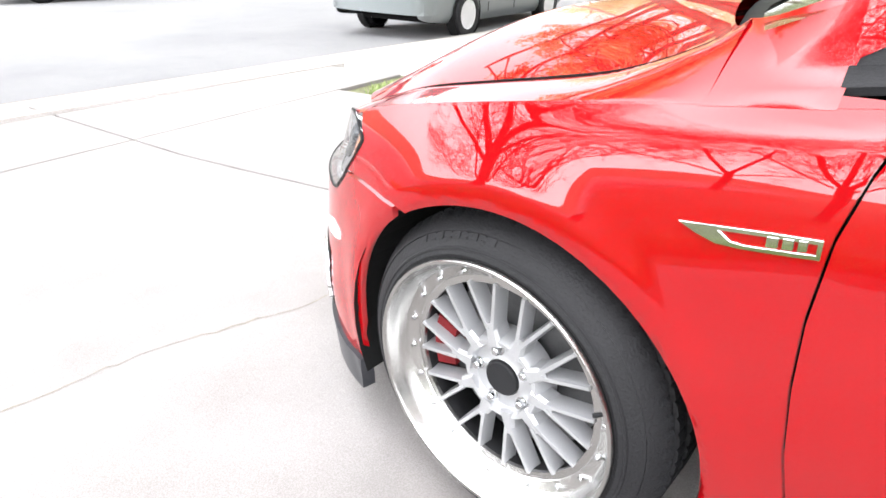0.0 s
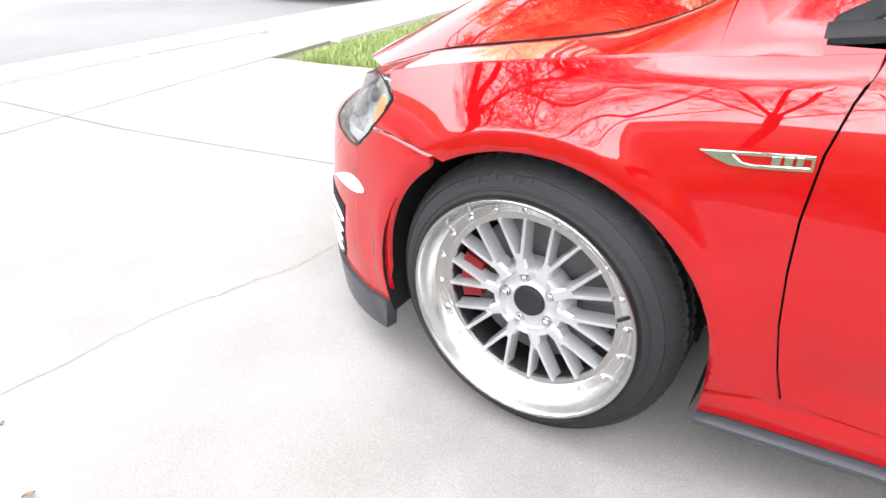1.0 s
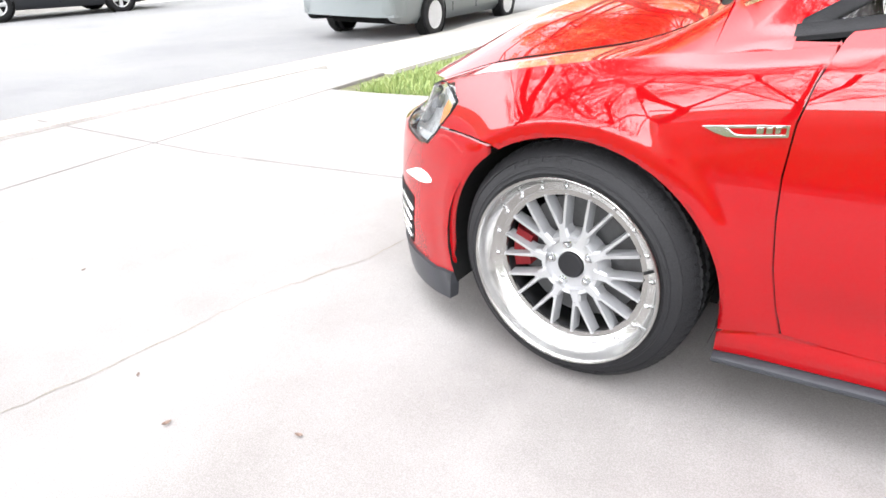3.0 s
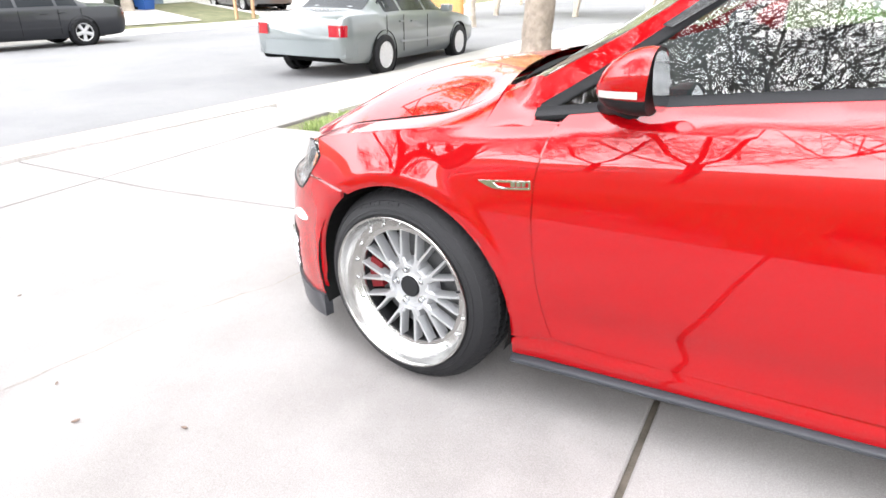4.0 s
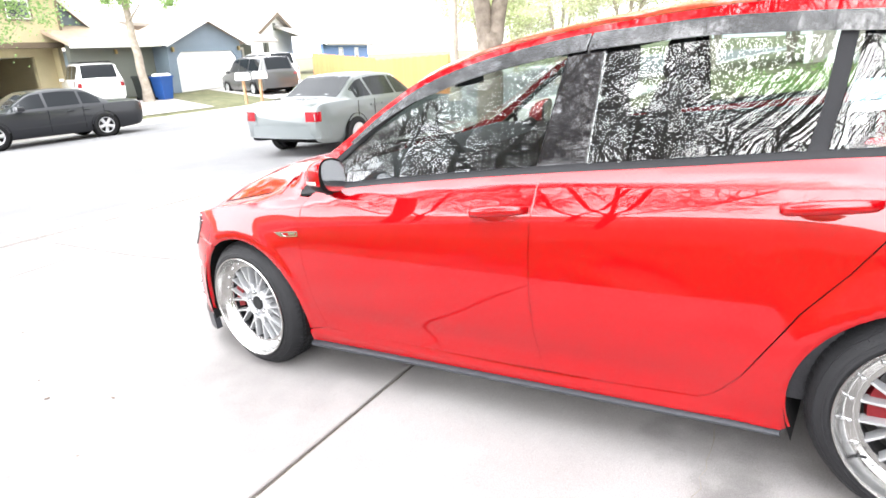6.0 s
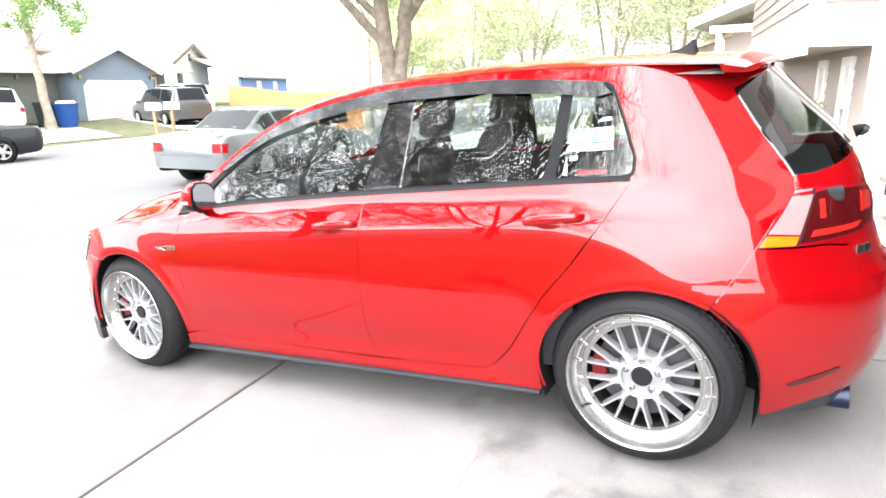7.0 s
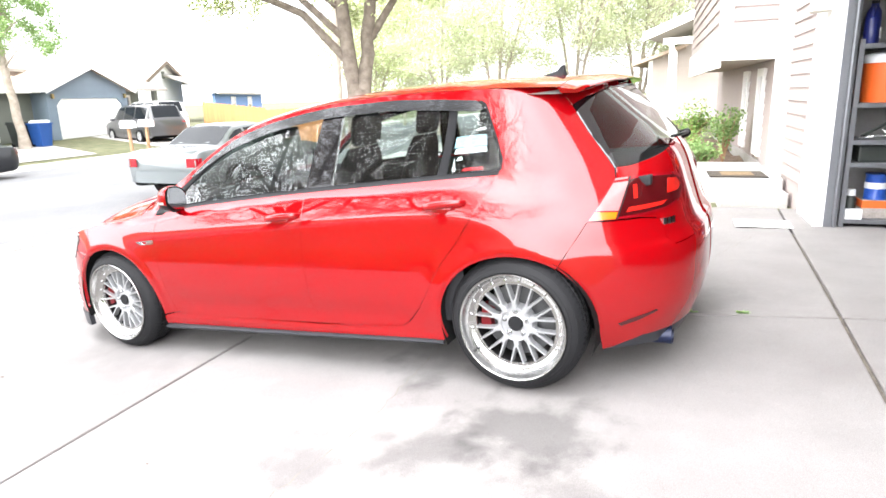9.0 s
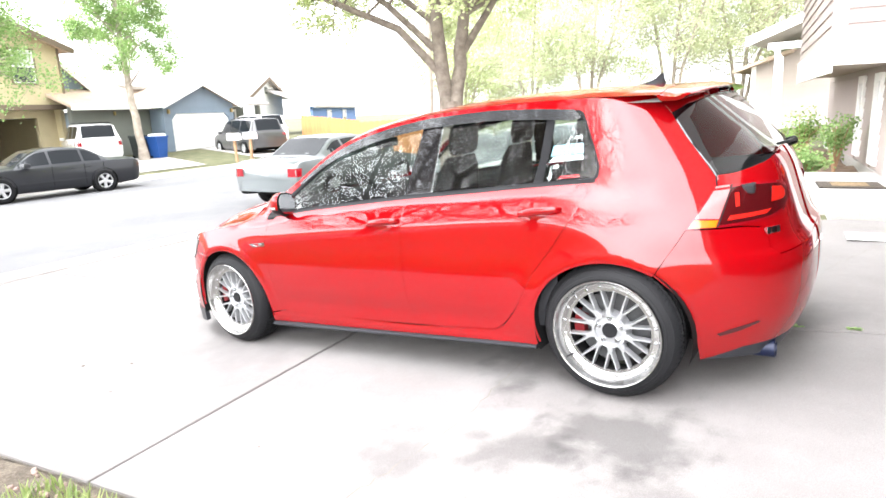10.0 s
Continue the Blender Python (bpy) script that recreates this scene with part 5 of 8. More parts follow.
def brake(parent_name, ax):
    for sg in (-1,1):
        bm = lathe(bmesh.new(), [(0.07, -0.03), (0.072, -0.012), (0.165, -0.012), (0.165, 0.012), (0.07, 0.012)], 56)
        part("brake_disc", bm, M["disc"], car, "grey brake disc", smooth=30, m=Matrix.Translation((ax, sg * 0.775, HUB_Z)))
        bm = bmesh.new()
        rows = []
        for i in range(9):
            a = radians(156 + 19 * 2 * i / 8)
            rows.append([(r * math.cos(a), y, r * math.sin(a)) for r, y in ((0.125, -0.040), (0.172, -0.040), (0.180, -0.02), (0.180, 0.03), (0.125, 0.03))])
        loft(bm, rows, closed=True)
        bm.faces.new([v for v in list(bm.verts)[:5]][::-1])
        bm.faces.new([v for v in list(bm.verts)[-5:]])
        part("brake_caliper", bm, M["caliper"], car, "red brake caliper", smooth=30, m=Matrix.Translation((ax, sg * 0.79, HUB_Z)))


first, valve = wheel(0)
wy = 0.794
first.matrix_basis = Matrix.Translation((AXLE_F, -wy, HUB_Z)) @ pose(0, 0, 0, 0, 0, -1.5) @ pose(0, 0, 0, 0, -29, 0)
part("valve_stem", valve, M["black"], first, smooth=True)
wheels = [first]
def more(m):
    w = copy_thing(first, m)
    return w
more(Matrix.Translation((AXLE_R, -wy - 0.002, HUB_Z)) @ pose(0, 0, 0, 0, 127.5, 0))
more(Matrix.Translation((AXLE_F, wy, HUB_Z)) @ pose(0, 0, 0, 0, 30, 180))
more(Matrix.Translation((AXLE_R, wy, HUB_Z)) @ pose(0, 0, 0, 0, 75, 180))
brake("", AXLE_F)
brake("", AXLE_R)

# ---------------------------------------------------------------- sills, lips, lamps
for sg in (-1, 1):
    bm, rows = bmesh.new(), []
    for x in np.linspace(0.352, 2.262, 24):
        zt, zb = 0.176 + (0.213 - 0.176) * (x - 0.352) / 1.91, 0.152 + (0.193 - 0.152) * (x - 0.352) / 1.91
        o = float(side(max(0.42, min(x, 2.2)), 0.2))
        rows.append([(x, sg * w, z) for w, z in ((o - 0.06, zt), (o + 0.003, zt), (o + 0.014, zt - 0.008), (o + 0.015, zb + 0.008), (o + 0.008, zb), (o - 0.06, zb + 0.01))])
    loft(bm, rows, closed=True)
    bm.verts.ensure_lookup_table()
    bm.faces.new([bm.verts[i] for i in range(6)])
    bm.faces.new([bm.verts[i] for i in range(len(bm.verts) - 6, len(bm.verts))][::-1])
    bmesh.ops.recalc_face_normals(bm, faces=bm.faces)
    part("side_skirt", bm, M["satin"], car, "black plastic side skirt under the red sill", smooth=40)

lip = sz([(-0.358, 0.22), (-0.447, 0.202), (-0.529, 0.205), (-0.649, 0.198)]) + [(S_END_F, 0.189), (S_END_F, 0.105)] + sz([(-0.70, 0.107), (-0.53, 0.112), (-0.445, 0.117), (-0.382, 0.124)])
skin_part("front_lip", panel(lip, out=0.010, fold=0.03, both=True, raw=True), M["satin"], car, "black plastic front lip")
diff = [(s_of(2.991, 0.178), 0.196), (s_of(3.151, 0.225), 0.222), (s_of(3.255, 0.254), 0.235), (S_END_R, 0.237), (S_END_R, 0.16), (s_of(3.203, 0.175), 0.165), (s_of(3.000, 0.159), 0.180)]
skin_part("rear_diffuser", panel(diff, out=-0.004, fold=0.03, both=True, raw=True), M["satin"], car, "black plastic rear diffuser")
bm = bmesh.new()
lathe(bm, [(0.034, 0.12), (0.041, 0.12), (0.043, 0.0), (0.043, -0.010), (0.039, -0.012), (0.038, 0.0), (0.035, 0.11)], 32)
part("exhaust_tip", bm, M["blue_metal"], car, "blue-tinted exhaust tip", smooth=40, m=Matrix.Translation((3.245, -0.52, 0.180)) @ pose(0, 0, 0, 0, 0, 90))
bm = tube(bmesh.new(), [(3.20, -0.50, 0.20), (2.95, -0.46, 0.22), (2.75, -0.35, 0.24)], 0.03, 12)
part("exhaust_pipe", bm, M["disc"], car, smooth=True)

# tail lamps
def szl(pts):
    return [(s_of(x, z), z) for x, z in pts]


lamp_out = szl([(2.966, 0.767), (3.015, 0.849), (3.063, 0.925), (3.158, 0.924), (3.263, 0.903), (3.290, 0.864), (3.296, 0.824), (3.285, 0.784), (3.243, 0.769), (3.165, 0.765), (3.077, 0.763)])
dark_l = szl([(3.078, 0.772), (3.165, 0.774), (3.239, 0.778), (3.277, 0.793), (3.288, 0.830), (3.283, 0.863), (3.258, 0.895), (3.158, 0.914), (3.117, 0.909), (3.095, 0.840)])
glow_l = szl([(3.131, 0.835), (3.144, 0.835), (3.139, 0.889), (3.126, 0.888)])
hole_l = szl([(3.155, 0.841), (3.218, 0.842), (3.236, 0.860), (3.221, 0.888), (3.158, 0.893)])
red_r = szl([(3.242, 0.829), (3.273, 0.829), (3.281, 0.848), (3.266, 0.880), (3.240, 0.888)])
low_r = szl([(3.106, 0.786), (3.228, 0.789), (3.243, 0.804), (3.115, 0.804)])
amber_l = szl([(2.973, 0.770), (3.068, 0.766), (3.076, 0.791), (2.993, 0.800)])
amber_u = szl([(3.059, 0.914), (3.106, 0.916), (3.107, 0.921), (3.063, 0.921)])
clear_l = szl([(2.997, 0.806), (3.078, 0.796), (3.091, 0.840), (3.109, 0.904), (3.056, 0.905)])
for mir in sides:
    body = skin_part("tail_lamp", panel(lamp_out, step=0.02, out=0.005, fold=0.02, raw=True, dome=0.004), M["red_lens"], car, "red tail lamp with amber and clear panes", mir)
    for nm, ol, mt, o in (("inner_lens", dark_l, "dark_lens", 0.0105), ("light_bar", glow_l, "red_glow", 0.0125), ("inner_bezel", hole_l, "dark_lens", 0.0125), ("round_lens", red_r, "red_glow", 0.0125), ("lower_lens", low_r, "red_glow", 0.0125), ("amber_pane", amber_l, "amber", 0.0105), ("clear_pane", amber_u, "white_lens", 0.0105), ("clear_pane", clear_l, "white_lens", 0.0105)):
        o2 = skin_part(nm, panel(ol, step=0.02, out=o, fold=0.004, raw=True), M[mt], body, "", mir)
    seam = szl([(3.072, 0.765), (3.077, 0.765), (3.117, 0.922), (3.112, 0.922)])
    skin_part("lamp_seam", panel(seam, step=0.02, out=0.0112, fold=0.003, raw=True), M["black"], body, "", mir)

# rear glass, gloss blades, spoiler
blade = szl([(3.063, 0.966), (3.019, 1.034), (2.951, 1.135), (2.886, 1.242), (2.927, 1.268), (2.955, 1.275), (2.947, 1.212), (3.009, 1.090), (3.053, 0.999), (3.069, 0.972)])
rear_glass = szl([(3.065, 0.972), (3.051, 0.999), (3.005, 1.090), (2.943, 1.212), (2.951, 1.290)]) + [(S_END_R, 1.300), (S_END_R, 1.024)] + szl([(3.228, 1.001), (3.116, 0.972)])
spoiler_end = szl([(2.836, 1.312), (2.886, 1.245), (2.929, 1.271), (2.955, 1.279), (2.980, 1.300), (2.956, 1.326)])
for mir in sides:
    skin_part("spoiler_end", panel(spoiler_end, step=0.02, out=0.003, fold=0.012, raw=True), M["paint"], car, "red spoiler end", mir)
rg = skin_part("rear_window", panel(rear_glass, step=0.04, out=0.001, fold=0.004, both=True, raw=True), M["back_glass"], car, "tinted rear window")
rg.visible_shadow = False
for mir in sides:
    skin_part("side_blade", panel(blade, step=0.03, out=0.003, fold=0.012, raw=True), M["gloss_black"], car, "gloss black side spoiler blade", mir)
bm, rows = bmesh.new(), []
for v in ROOF_V:
    e = 1 - abs(v) ** 5
    ze = float(rail_z(2.845)) + crown(v)
    xt = 2.968 + 0.045 * (1 - v * v) ** 0.5
    zt = 1.312 + 0.022 * (1 - v * v)
    def wide(x, z, k=1.0):
        return v * k * (float(side(x, z)) - 0.001)
    rows.append([(2.845, wide(2.845, rail_z(2.845)), ze - 0.001), (2.92, wide(2.92, 1.315), ze - 0.006 - 0.012 * (1 - e)), (xt - 0.01, wide(2.98, 1.31, 0.99), zt + 0.004), (xt, wide(2.98, 1.305, 0.99), zt - 0.004), (xt - 0.015, wide(2.97, 1.30, 0.98), zt - 0.014), (2.93, wide(2.93, 1.294, 0.98), 1.290), (2.86, wide(2.86, 1.30, 0.98), 1.295)])
loft(bm, rows, closed=True)
bm.verts.ensure_lookup_table()
bm.faces.new([bm.verts[i] for i in range(7)])
bm.faces.new([bm.verts[i] for i in range(len(bm.verts) - 7, len(bm.verts))][::-1])
bmesh.ops.recalc_face_normals(bm, faces=bm.faces)
part("roof_spoiler", bm, M["paint"], car, "red roof spoiler over the rear window", smooth=40)
# shark fin
bm, rows = bmesh.new(), []
for x, w, h in ((2.52, 0.004, 0.002), (2.56, 0.022, 0.010), (2.61, 0.030, 0.020), (2.655, 0.028, 0.036), (2.685, 0.022, 0.062), (2.700, 0.014, 0.066), (2.706, 0.012, 0.030), (2.712, 0.010, 0.002)):
    z0 = float(rail_z(x)) + 0.030
    rows.append([(x, -w, z0), (x, -w * 0.35, z0 + h * 0.6), (x, 0, z0 + h), (x, w * 0.35, z0 + h * 0.6), (x, w, z0)])
loft(bm, rows)
part("roof_aerial", bm, M["black"], car, "black shark-fin aerial", smooth=40)
# rear wiper
bm = bmesh.new()
tube(bm, [(3.26, -0.02, 1.03), (3.29, -0.02, 1.04), (3.295, -0.06, 1.045)], [0.022, 0.02, 0.012], 10)
tube(bm, [(3.295, -0.06, 1.045), (3.28, -0.22, 1.05), (3.255, -0.36, 1.055)], [0.010, 0.008, 0.005], 6)
part("rear_wiper", bm, M["black"], car, "black rear wiper", smooth=True)
# boot badge bars and reflectors
for k in range(3):
    bm = boxm(-0.002, 0.003, -0.010, 0.010, -0.014, 0.014, 0.001)
    p = skin(s_of(3.245, 0.722), 0.722)
    part("badge_bar", bm, M["chrome"], car, m=Matrix.Translation((3.247 + 0.014 * k, float(p[1]) - 0.004 + 0.020 * k, 0.722)) @ pose(0, 0, 0, 0, 0, -36))
refl = szl([(3.063, 0.310), (3.120, 0.329), (3.211, 0.352), (3.216, 0.345), (3.130, 0.312), (3.073, 0.299)])
for mir in sides:
    skin_part("bumper_reflector", panel(refl, step=0.02, out=0.003, fold=0.004, raw=True), M["dark_lens"], car, "", mir)

# head lamps, side markers, front vents
head = szl([(-0.316, 0.707), (-0.331, 0.725), (-0.349, 0.737), (-0.371, 0.747), (-0.402, 0.746), (-0.425, 0.738), (-0.470, 0.724), (-0.530, 0.704), (-0.600, 0.678), (-0.655, 0.646), (-0.672, 0.612), (-0.650, 0.586), (-0.600, 0.578), (-0.538, 0.575), (-0.495, 0.571), (-0.46, 0.576), (-0.431, 0.598), (-0.39, 0.634), (-0.34, 0.678)])
for mir in sides:
    hb = skin_part("head_lamp", panel(head, step=0.02, out=-0.03, fold=0.0, raw=True), M["lamp_bowl"], car, "clear head lamp with black rim and amber reflector", mir)
    o = skin_part("lens", panel(head, step=0.025, out=0.002, fold=0.03, raw=True), M["lens"], hb, "", mir)
    o.visible_shadow = False
    hc = (sum(q[0] for q in head) / len(head), sum(q[1] for q in head) / len(head))
    skin_part("lamp_rim", panel(head, step=0.02, out=0.0030, fold=0.006, raw=True, holes=[[(q * 0.978 + hc[0] * 0.022, z * 0.965 + hc[1] * 0.035) for q, z in head]]), M["black"], hb, "", mir)
    skin_part("amber_reflector", panel(szl([(-0.37, 0.662), (-0.357, 0.683), (-0.39, 0.704), (-0.414, 0.677), (-0.431, 0.635), (-0.412, 0.63)]), step=0.02, out=-0.018, fold=0.006, raw=True), M["amber"], hb, "", mir)
    for cx, cz, rr in ((-0.545, 0.645, 0.034), (-0.455, 0.690, 0.020)):
        oval = [(s_of(cx, cz) + rr * 1.5 * math.cos(radians(20 * i)), cz + rr * math.sin(radians(20 * i))) for i in range(18)]
        skin_part("projector", panel(oval, step=0.015, out=-0.014, fold=0.012, raw=True, dome=0.008), M["projector"], hb, "dark round projector", mir)
    skin_part("lamp_tray", panel(szl([(-0.431, 0.606), (-0.46, 0.584), (-0.495, 0.579), (-0.54, 0.582), (-0.568, 0.6), (-0.495, 0.603)]), step=0.02, out=-0.012, fold=0.006, raw=True), M["satin_chrome"], hb, "", mir)
    skin_part("side_marker", panel(szl([(-0.636, 0.442), (-0.546, 0.481), (-0.502, 0.492), (-0.464, 0.489), (-0.441, 0.477), (-0.445, 0.467), (-0.474, 0.458), (-0.521, 0.451), (-0.561, 0.449)]), step=0.02, out=0.003, fold=0.006, raw=True, dome=0.003), M["clear_marker"], car, "clear side marker lamp", mir)
    vent = szl([(-0.560, 0.389), (-0.620, 0.395), (-0.720, 0.395), (-0.730, 0.225), (-0.660, 0.212), (-0.600, 0.220), (-0.578, 0.270)])
    skin_part("bumper_vent", panel(vent, step=0.03, out=0.002, fold=0.01, raw=True), M["void"], car, "", mir)
    for k, z in enumerate((0.237, 0.272, 0.307, 0.342)):
        x0 = -0.600 + 0.010 * k
        sl = szl([(x0, z), (x0 - 0.04, z + 0.012), (x0 - 0.10, z + 0.020), (x0 - 0.10, z + 0.027), (x0 - 0.04, z + 0.019), (x0 - 0.002, z + 0.007)])
        skin_part("vent_slat", panel(sl, step=0.03, out=0.009, fold=0.01, raw=True), M["satin_chrome"], car, "", mir)

# mirrors, handles, badge
for sg in (-1, 1):
    bm, rows = bmesh.new(), []
    secs = ((0.628, 0.25), (0.640, 0.50), (0.658, 0.72), (0.682, 0.88), (0.708, 0.97), (0.730, 1.0), (0.744, 0.97))
    def ring(x, k, lo, hi):
        out = []
        for i in range(lo, hi + 1):
            a = 2 * math.pi * i / 28
            c, s = math.cos(a), math.sin(a)
            yy = -0.925 - 0.070 * k * math.copysign(abs(c) ** 0.75, c) * -1
            zz = 0.962 + 0.070 * k * math.copysign(abs(s) ** 0.75, s) - 0.018 * (1 - k)
            zz += 0.010 * (-(yy + 0.925) / 0.070)
            out.append((x + 0.03 * (zz - 0.962) / 0.070 * 0.3, sg * -yy, zz))
        return out
    mirror = empty("door_mirror")
    mirror.parent = car
    tagged(mirror, "red-capped door mirror with black lower half")
    part("cap", loft(bmesh.new(), [ring(x, k, -2, 16) for x, k in secs]), M["paint"], mirror, "red mirror cap", smooth=True)
    part("lower_shell", loft(bmesh.new(), [ring(x, k * 0.985, 15, 27) for x, k in secs]), M["black"], mirror, smooth=True)
    bm = bmesh.new()
    rim = ring(0.742, 0.97, 0, 27)
    bm.faces.new([bm.verts.new(p) for p in rim])
    part("rim", bm, M["black"], mirror)
    bm = bmesh.new()
    bm.faces.new([bm.verts.new((p[0] + 0.012 - 0.16 * (p[2] - 0.962), sg * 0.925 + (p[1] - sg * 0.925) * 0.88, 0.962 + (p[2] - 0.962) * 0.88)) for p in rim])
    part("mirror_glass", bm, M["chrome"], mirror)
    bm = bmesh.new()
    loft(bm, [[(p[0] - 0.003 * 0, p[1] + (0.004 if sg > 0 else -0.004) * abs(c), p[2] + dz) for p, c in zip(ring(x, k * 1.012, 15, 15), (1,))] + [(p[0], p[1] + sg * 0.003, p[2] - 0.010) for p in ring(x, k * 1.012, 15, 15)] for x, k in secs[1:6] for dz in (0.004,)])
    part("indicator", bm, M["lens_strip"], mirror, "clear indicator strip")
    bm = bmesh.new()
    tube(bm, [(0.60, sg * 0.80, 0.890), (0.635, sg * 0.845, 0.902), (0.69, sg * 0.90, 0.914)], [0.026, 0.024, 0.034], 10)
    part("stalk", bm, M["black"], mirror, smooth=True)

for hx0, hx1, hz0, hz1 in ((1.325, 1.545, 0.828, 0.845), (2.250, 2.466, 0.866, 0.882)):
    for sg in (-1, 1):
        bm, rows = bmesh.new(), []
        for i in range(15):
            u = i / 14
            x, z = hx0 + (hx1 - hx0) * u, hz0 + (hz1 - hz0) * u + 0.006 * math.sin(math.pi * u)
            o = float(side(x, z))
            e = math.sin(math.pi * min(max(u, 0.0), 1.0)) ** 0.35 if 0 < u < 1 else 0
            d, h = 0.004 + 0.034 * e, 0.009 + 0.009 * e
            rows.append([(x, sg * (o + d + 0.012 * (math.cos(a)) * (0.3 + 0.7 * e)), z + h * math.sin(a)) for a in [2 * math.pi * k / 12 for k in range(12)]])
        loft(bm, rows, closed=True)
        bm.verts.ensure_lookup_table()
        bm.faces.new([bm.verts[i] for i in range(12)])
        bm.faces.new([bm.verts[i] for i in range(len(bm.verts) - 12, len(bm.verts))][::-1])
        bmesh.ops.recalc_face_normals(bm, faces=bm.faces)
        part("door_handle", bm, M["paint"], car, "body-coloured bar handle", smooth=True)
        xm, zm = hx0 + (hx1 - hx0) * 0.42, hz0 - 0.004
        bm = bmesh.new()
        o = float(side(xm, zm))
        bowl = []
        for k, dep in ((1.0, 0.0008), (0.8, 0.002), (0.5, 0.0032), (0.0, 0.004)):
            bowl.append([(xm + 0.055 * k * math.cos(radians(15 * i)), sg * (float(side(xm + 0.055 * k * math.cos(radians(15 * i)), zm + 0.024 * k * math.sin(radians(15 * i)))) + dep), zm + 0.024 * k * math.sin(radians(15 * i))) for i in range(24)])
        loft(bm, bowl, closed=True)
        part("handle_cup", bm, M["paint"], car, smooth=True)

badge = [(0.297, 0.706), (0.319, 0.6964), (0.342, 0.6897), (0.369, 0.6897), (0.407, 0.6929), (0.4475, 0.697), (0.4475, 0.718), (0.397, 0.7147), (0.347, 0.7103)]
window_hole = [(0.342, 0.7057), (0.397, 0.7102), (0.4435, 0.7136), (0.4435, 0.701), (0.407, 0.6972), (0.373, 0.6941), (0.357, 0.6951)]
for mir in sides:
    b = skin_part("fender_badge", panel(badge, step=0.008, out=0.004, fold=0.005, holes=[window_hole]), M["chrome"], car, "chrome blade-shaped fender badge", mir)
    for x0, x1 in ((0.398, 0.409), (0.414, 0.424), (0.429, 0.437)):
        x0, x1, z = x0 - 0.003, x1 - 0.003, 0.6995 + (x0 - 0.40) * 0.10
        skin_part("badge_bar", panel([(x0, z), (x1, z + 0.0012), (x1, z + 0.0125), (x0, z + 0.0115)], step=0.006, out=0.006, fold=0.005), M["chrome"], b, "", mir)

# window stickers as plain bars
for (x0, z0, x1, z1, mt) in ((2.372, 1.108, 2.535, 1.155, "sticker_blue"), (2.372, 1.082, 2.535, 1.105, "sticker_white"), (2.363, 1.006, 2.380, 1.064, "sticker_white"), (2.383, 1.052, 2.416, 1.068, "sticker_white"), (2.412, 1.008, 2.520, 1.020, "sticker_red"), (2.480, 1.176, 2.528, 1.187, "sticker_white")):
    skin_part("window_sticker", panel([(x0, z0), (x1, z0 + 0.004), (x1 - 0.004, z1 + 0.004), (x0 + 0.012, z1)], step=0.03, out=-0.0115, fold=0), M[mt], car)

# ---------------------------------------------------------------- inside the car
def seat(x, y, rear=False):
    bm = bmesh.new()
    box(bm, x - 0.25, x + 0.22, y - 0.24, y + 0.24, 0.42, 0.58, 0.05)
    rows = []
    for h, w, d in ((0.50, 0.22, 0.10), (0.70, 0.24, 0.11), (0.90, 0.235, 0.10), (1.05, 0.20, 0.08), (1.12, 0.15, 0.05)):
        xx = x + 0.22 + (h - 0.5) * 0.28
        rows.append([(xx + d * 0.5 * math.cos(a), y + w * math.copysign(abs(math.sin(a)) ** 0.6, math.sin(a)), h) for a in [2 * math.pi * k / 14 for k in range(14)]])
    loft(bm, rows, closed=True)
    bm.verts.ensure_lookup_table()
    bm.faces.new([bm.verts[len(bm.verts) - 14 + i] for i in range(14)])
    s = part("seat", bm, M["seat"], car, "dark cloth seat", smooth=40)
    bm, rows = bmesh.new(), []
    for h, k in ((1.13, 0.7), (1.15, 0.95), (1.22, 1.0), (1.28, 0.9), (1.305, 0.6)):
        xx = x + 0.41 + (h - 1.13) * 0.2
        rows.append([(xx + 0.045 * k * math.cos(a), y + 0.135 * k * math.copysign(abs(math.sin(a)) ** 0.6, math.sin(a)), h) for a in [2 * math.pi * q / 14 for q in range(14)]])
    loft(bm, rows, closed=True)
    bm.verts.ensure_lookup_table()
    bm.faces.new([bm.verts[len(bm.verts) - 14 + i] for i in range(14)])
    part("headrest", bm, M["seat"], s, smooth=40)


for y in (-0.37, 0.37):
    seat(1.25, y)
for y in (-0.42, 0.42):
    seat(2.02, y)
bm, rows = bmesh.new(), []
for i in range(12):
    y = -0.74 + 1.48 * i / 11
    rows.append([(0.50, y, 0.60), (0.36, y, 0.90), (0.50, y, 0.935), (0.66, y, 0.93), (0.76, y, 0.88), (0.78, y, 0.62)])
loft(bm, rows)
part("dashboard", bm, M["seat"], car, smooth=40)
bm = bmesh.new()
tube(bm, [(0.185 * math.cos(radians(12 * i)) * 0, 0.185 * math.cos(radians(12 * i)), 0.185 * math.sin(radians(12 * i))) for i in range(31)], 0.016, 8, caps=False)
box(bm, -0.03, 0.02, -0.06, 0.06, -0.05, 0.05, 0.015)
box(bm, -0.012, 0.012, -0.18, 0.18, -0.015, 0.02)
part("steering_wheel", bm, M["seat"], car, "black steering wheel", smooth=40, m=Matrix.Translation((0.86, -0.37, 0.88)) @ pose(0, 0, 0, 0, -24, 0))
bm = bmesh.new()
box(bm, 2.5, 3.2, -0.62, 0.62, 0.88, 0.92, 0.01)
part("parcel_shelf", bm, M["seat"], car)
bm = bmesh.new()
box(bm, 0.80, 0.82, -0.12, 0.12, 1.20, 1.26, 0.008)
part("rear_view_mirror", bm, M["black"], car)
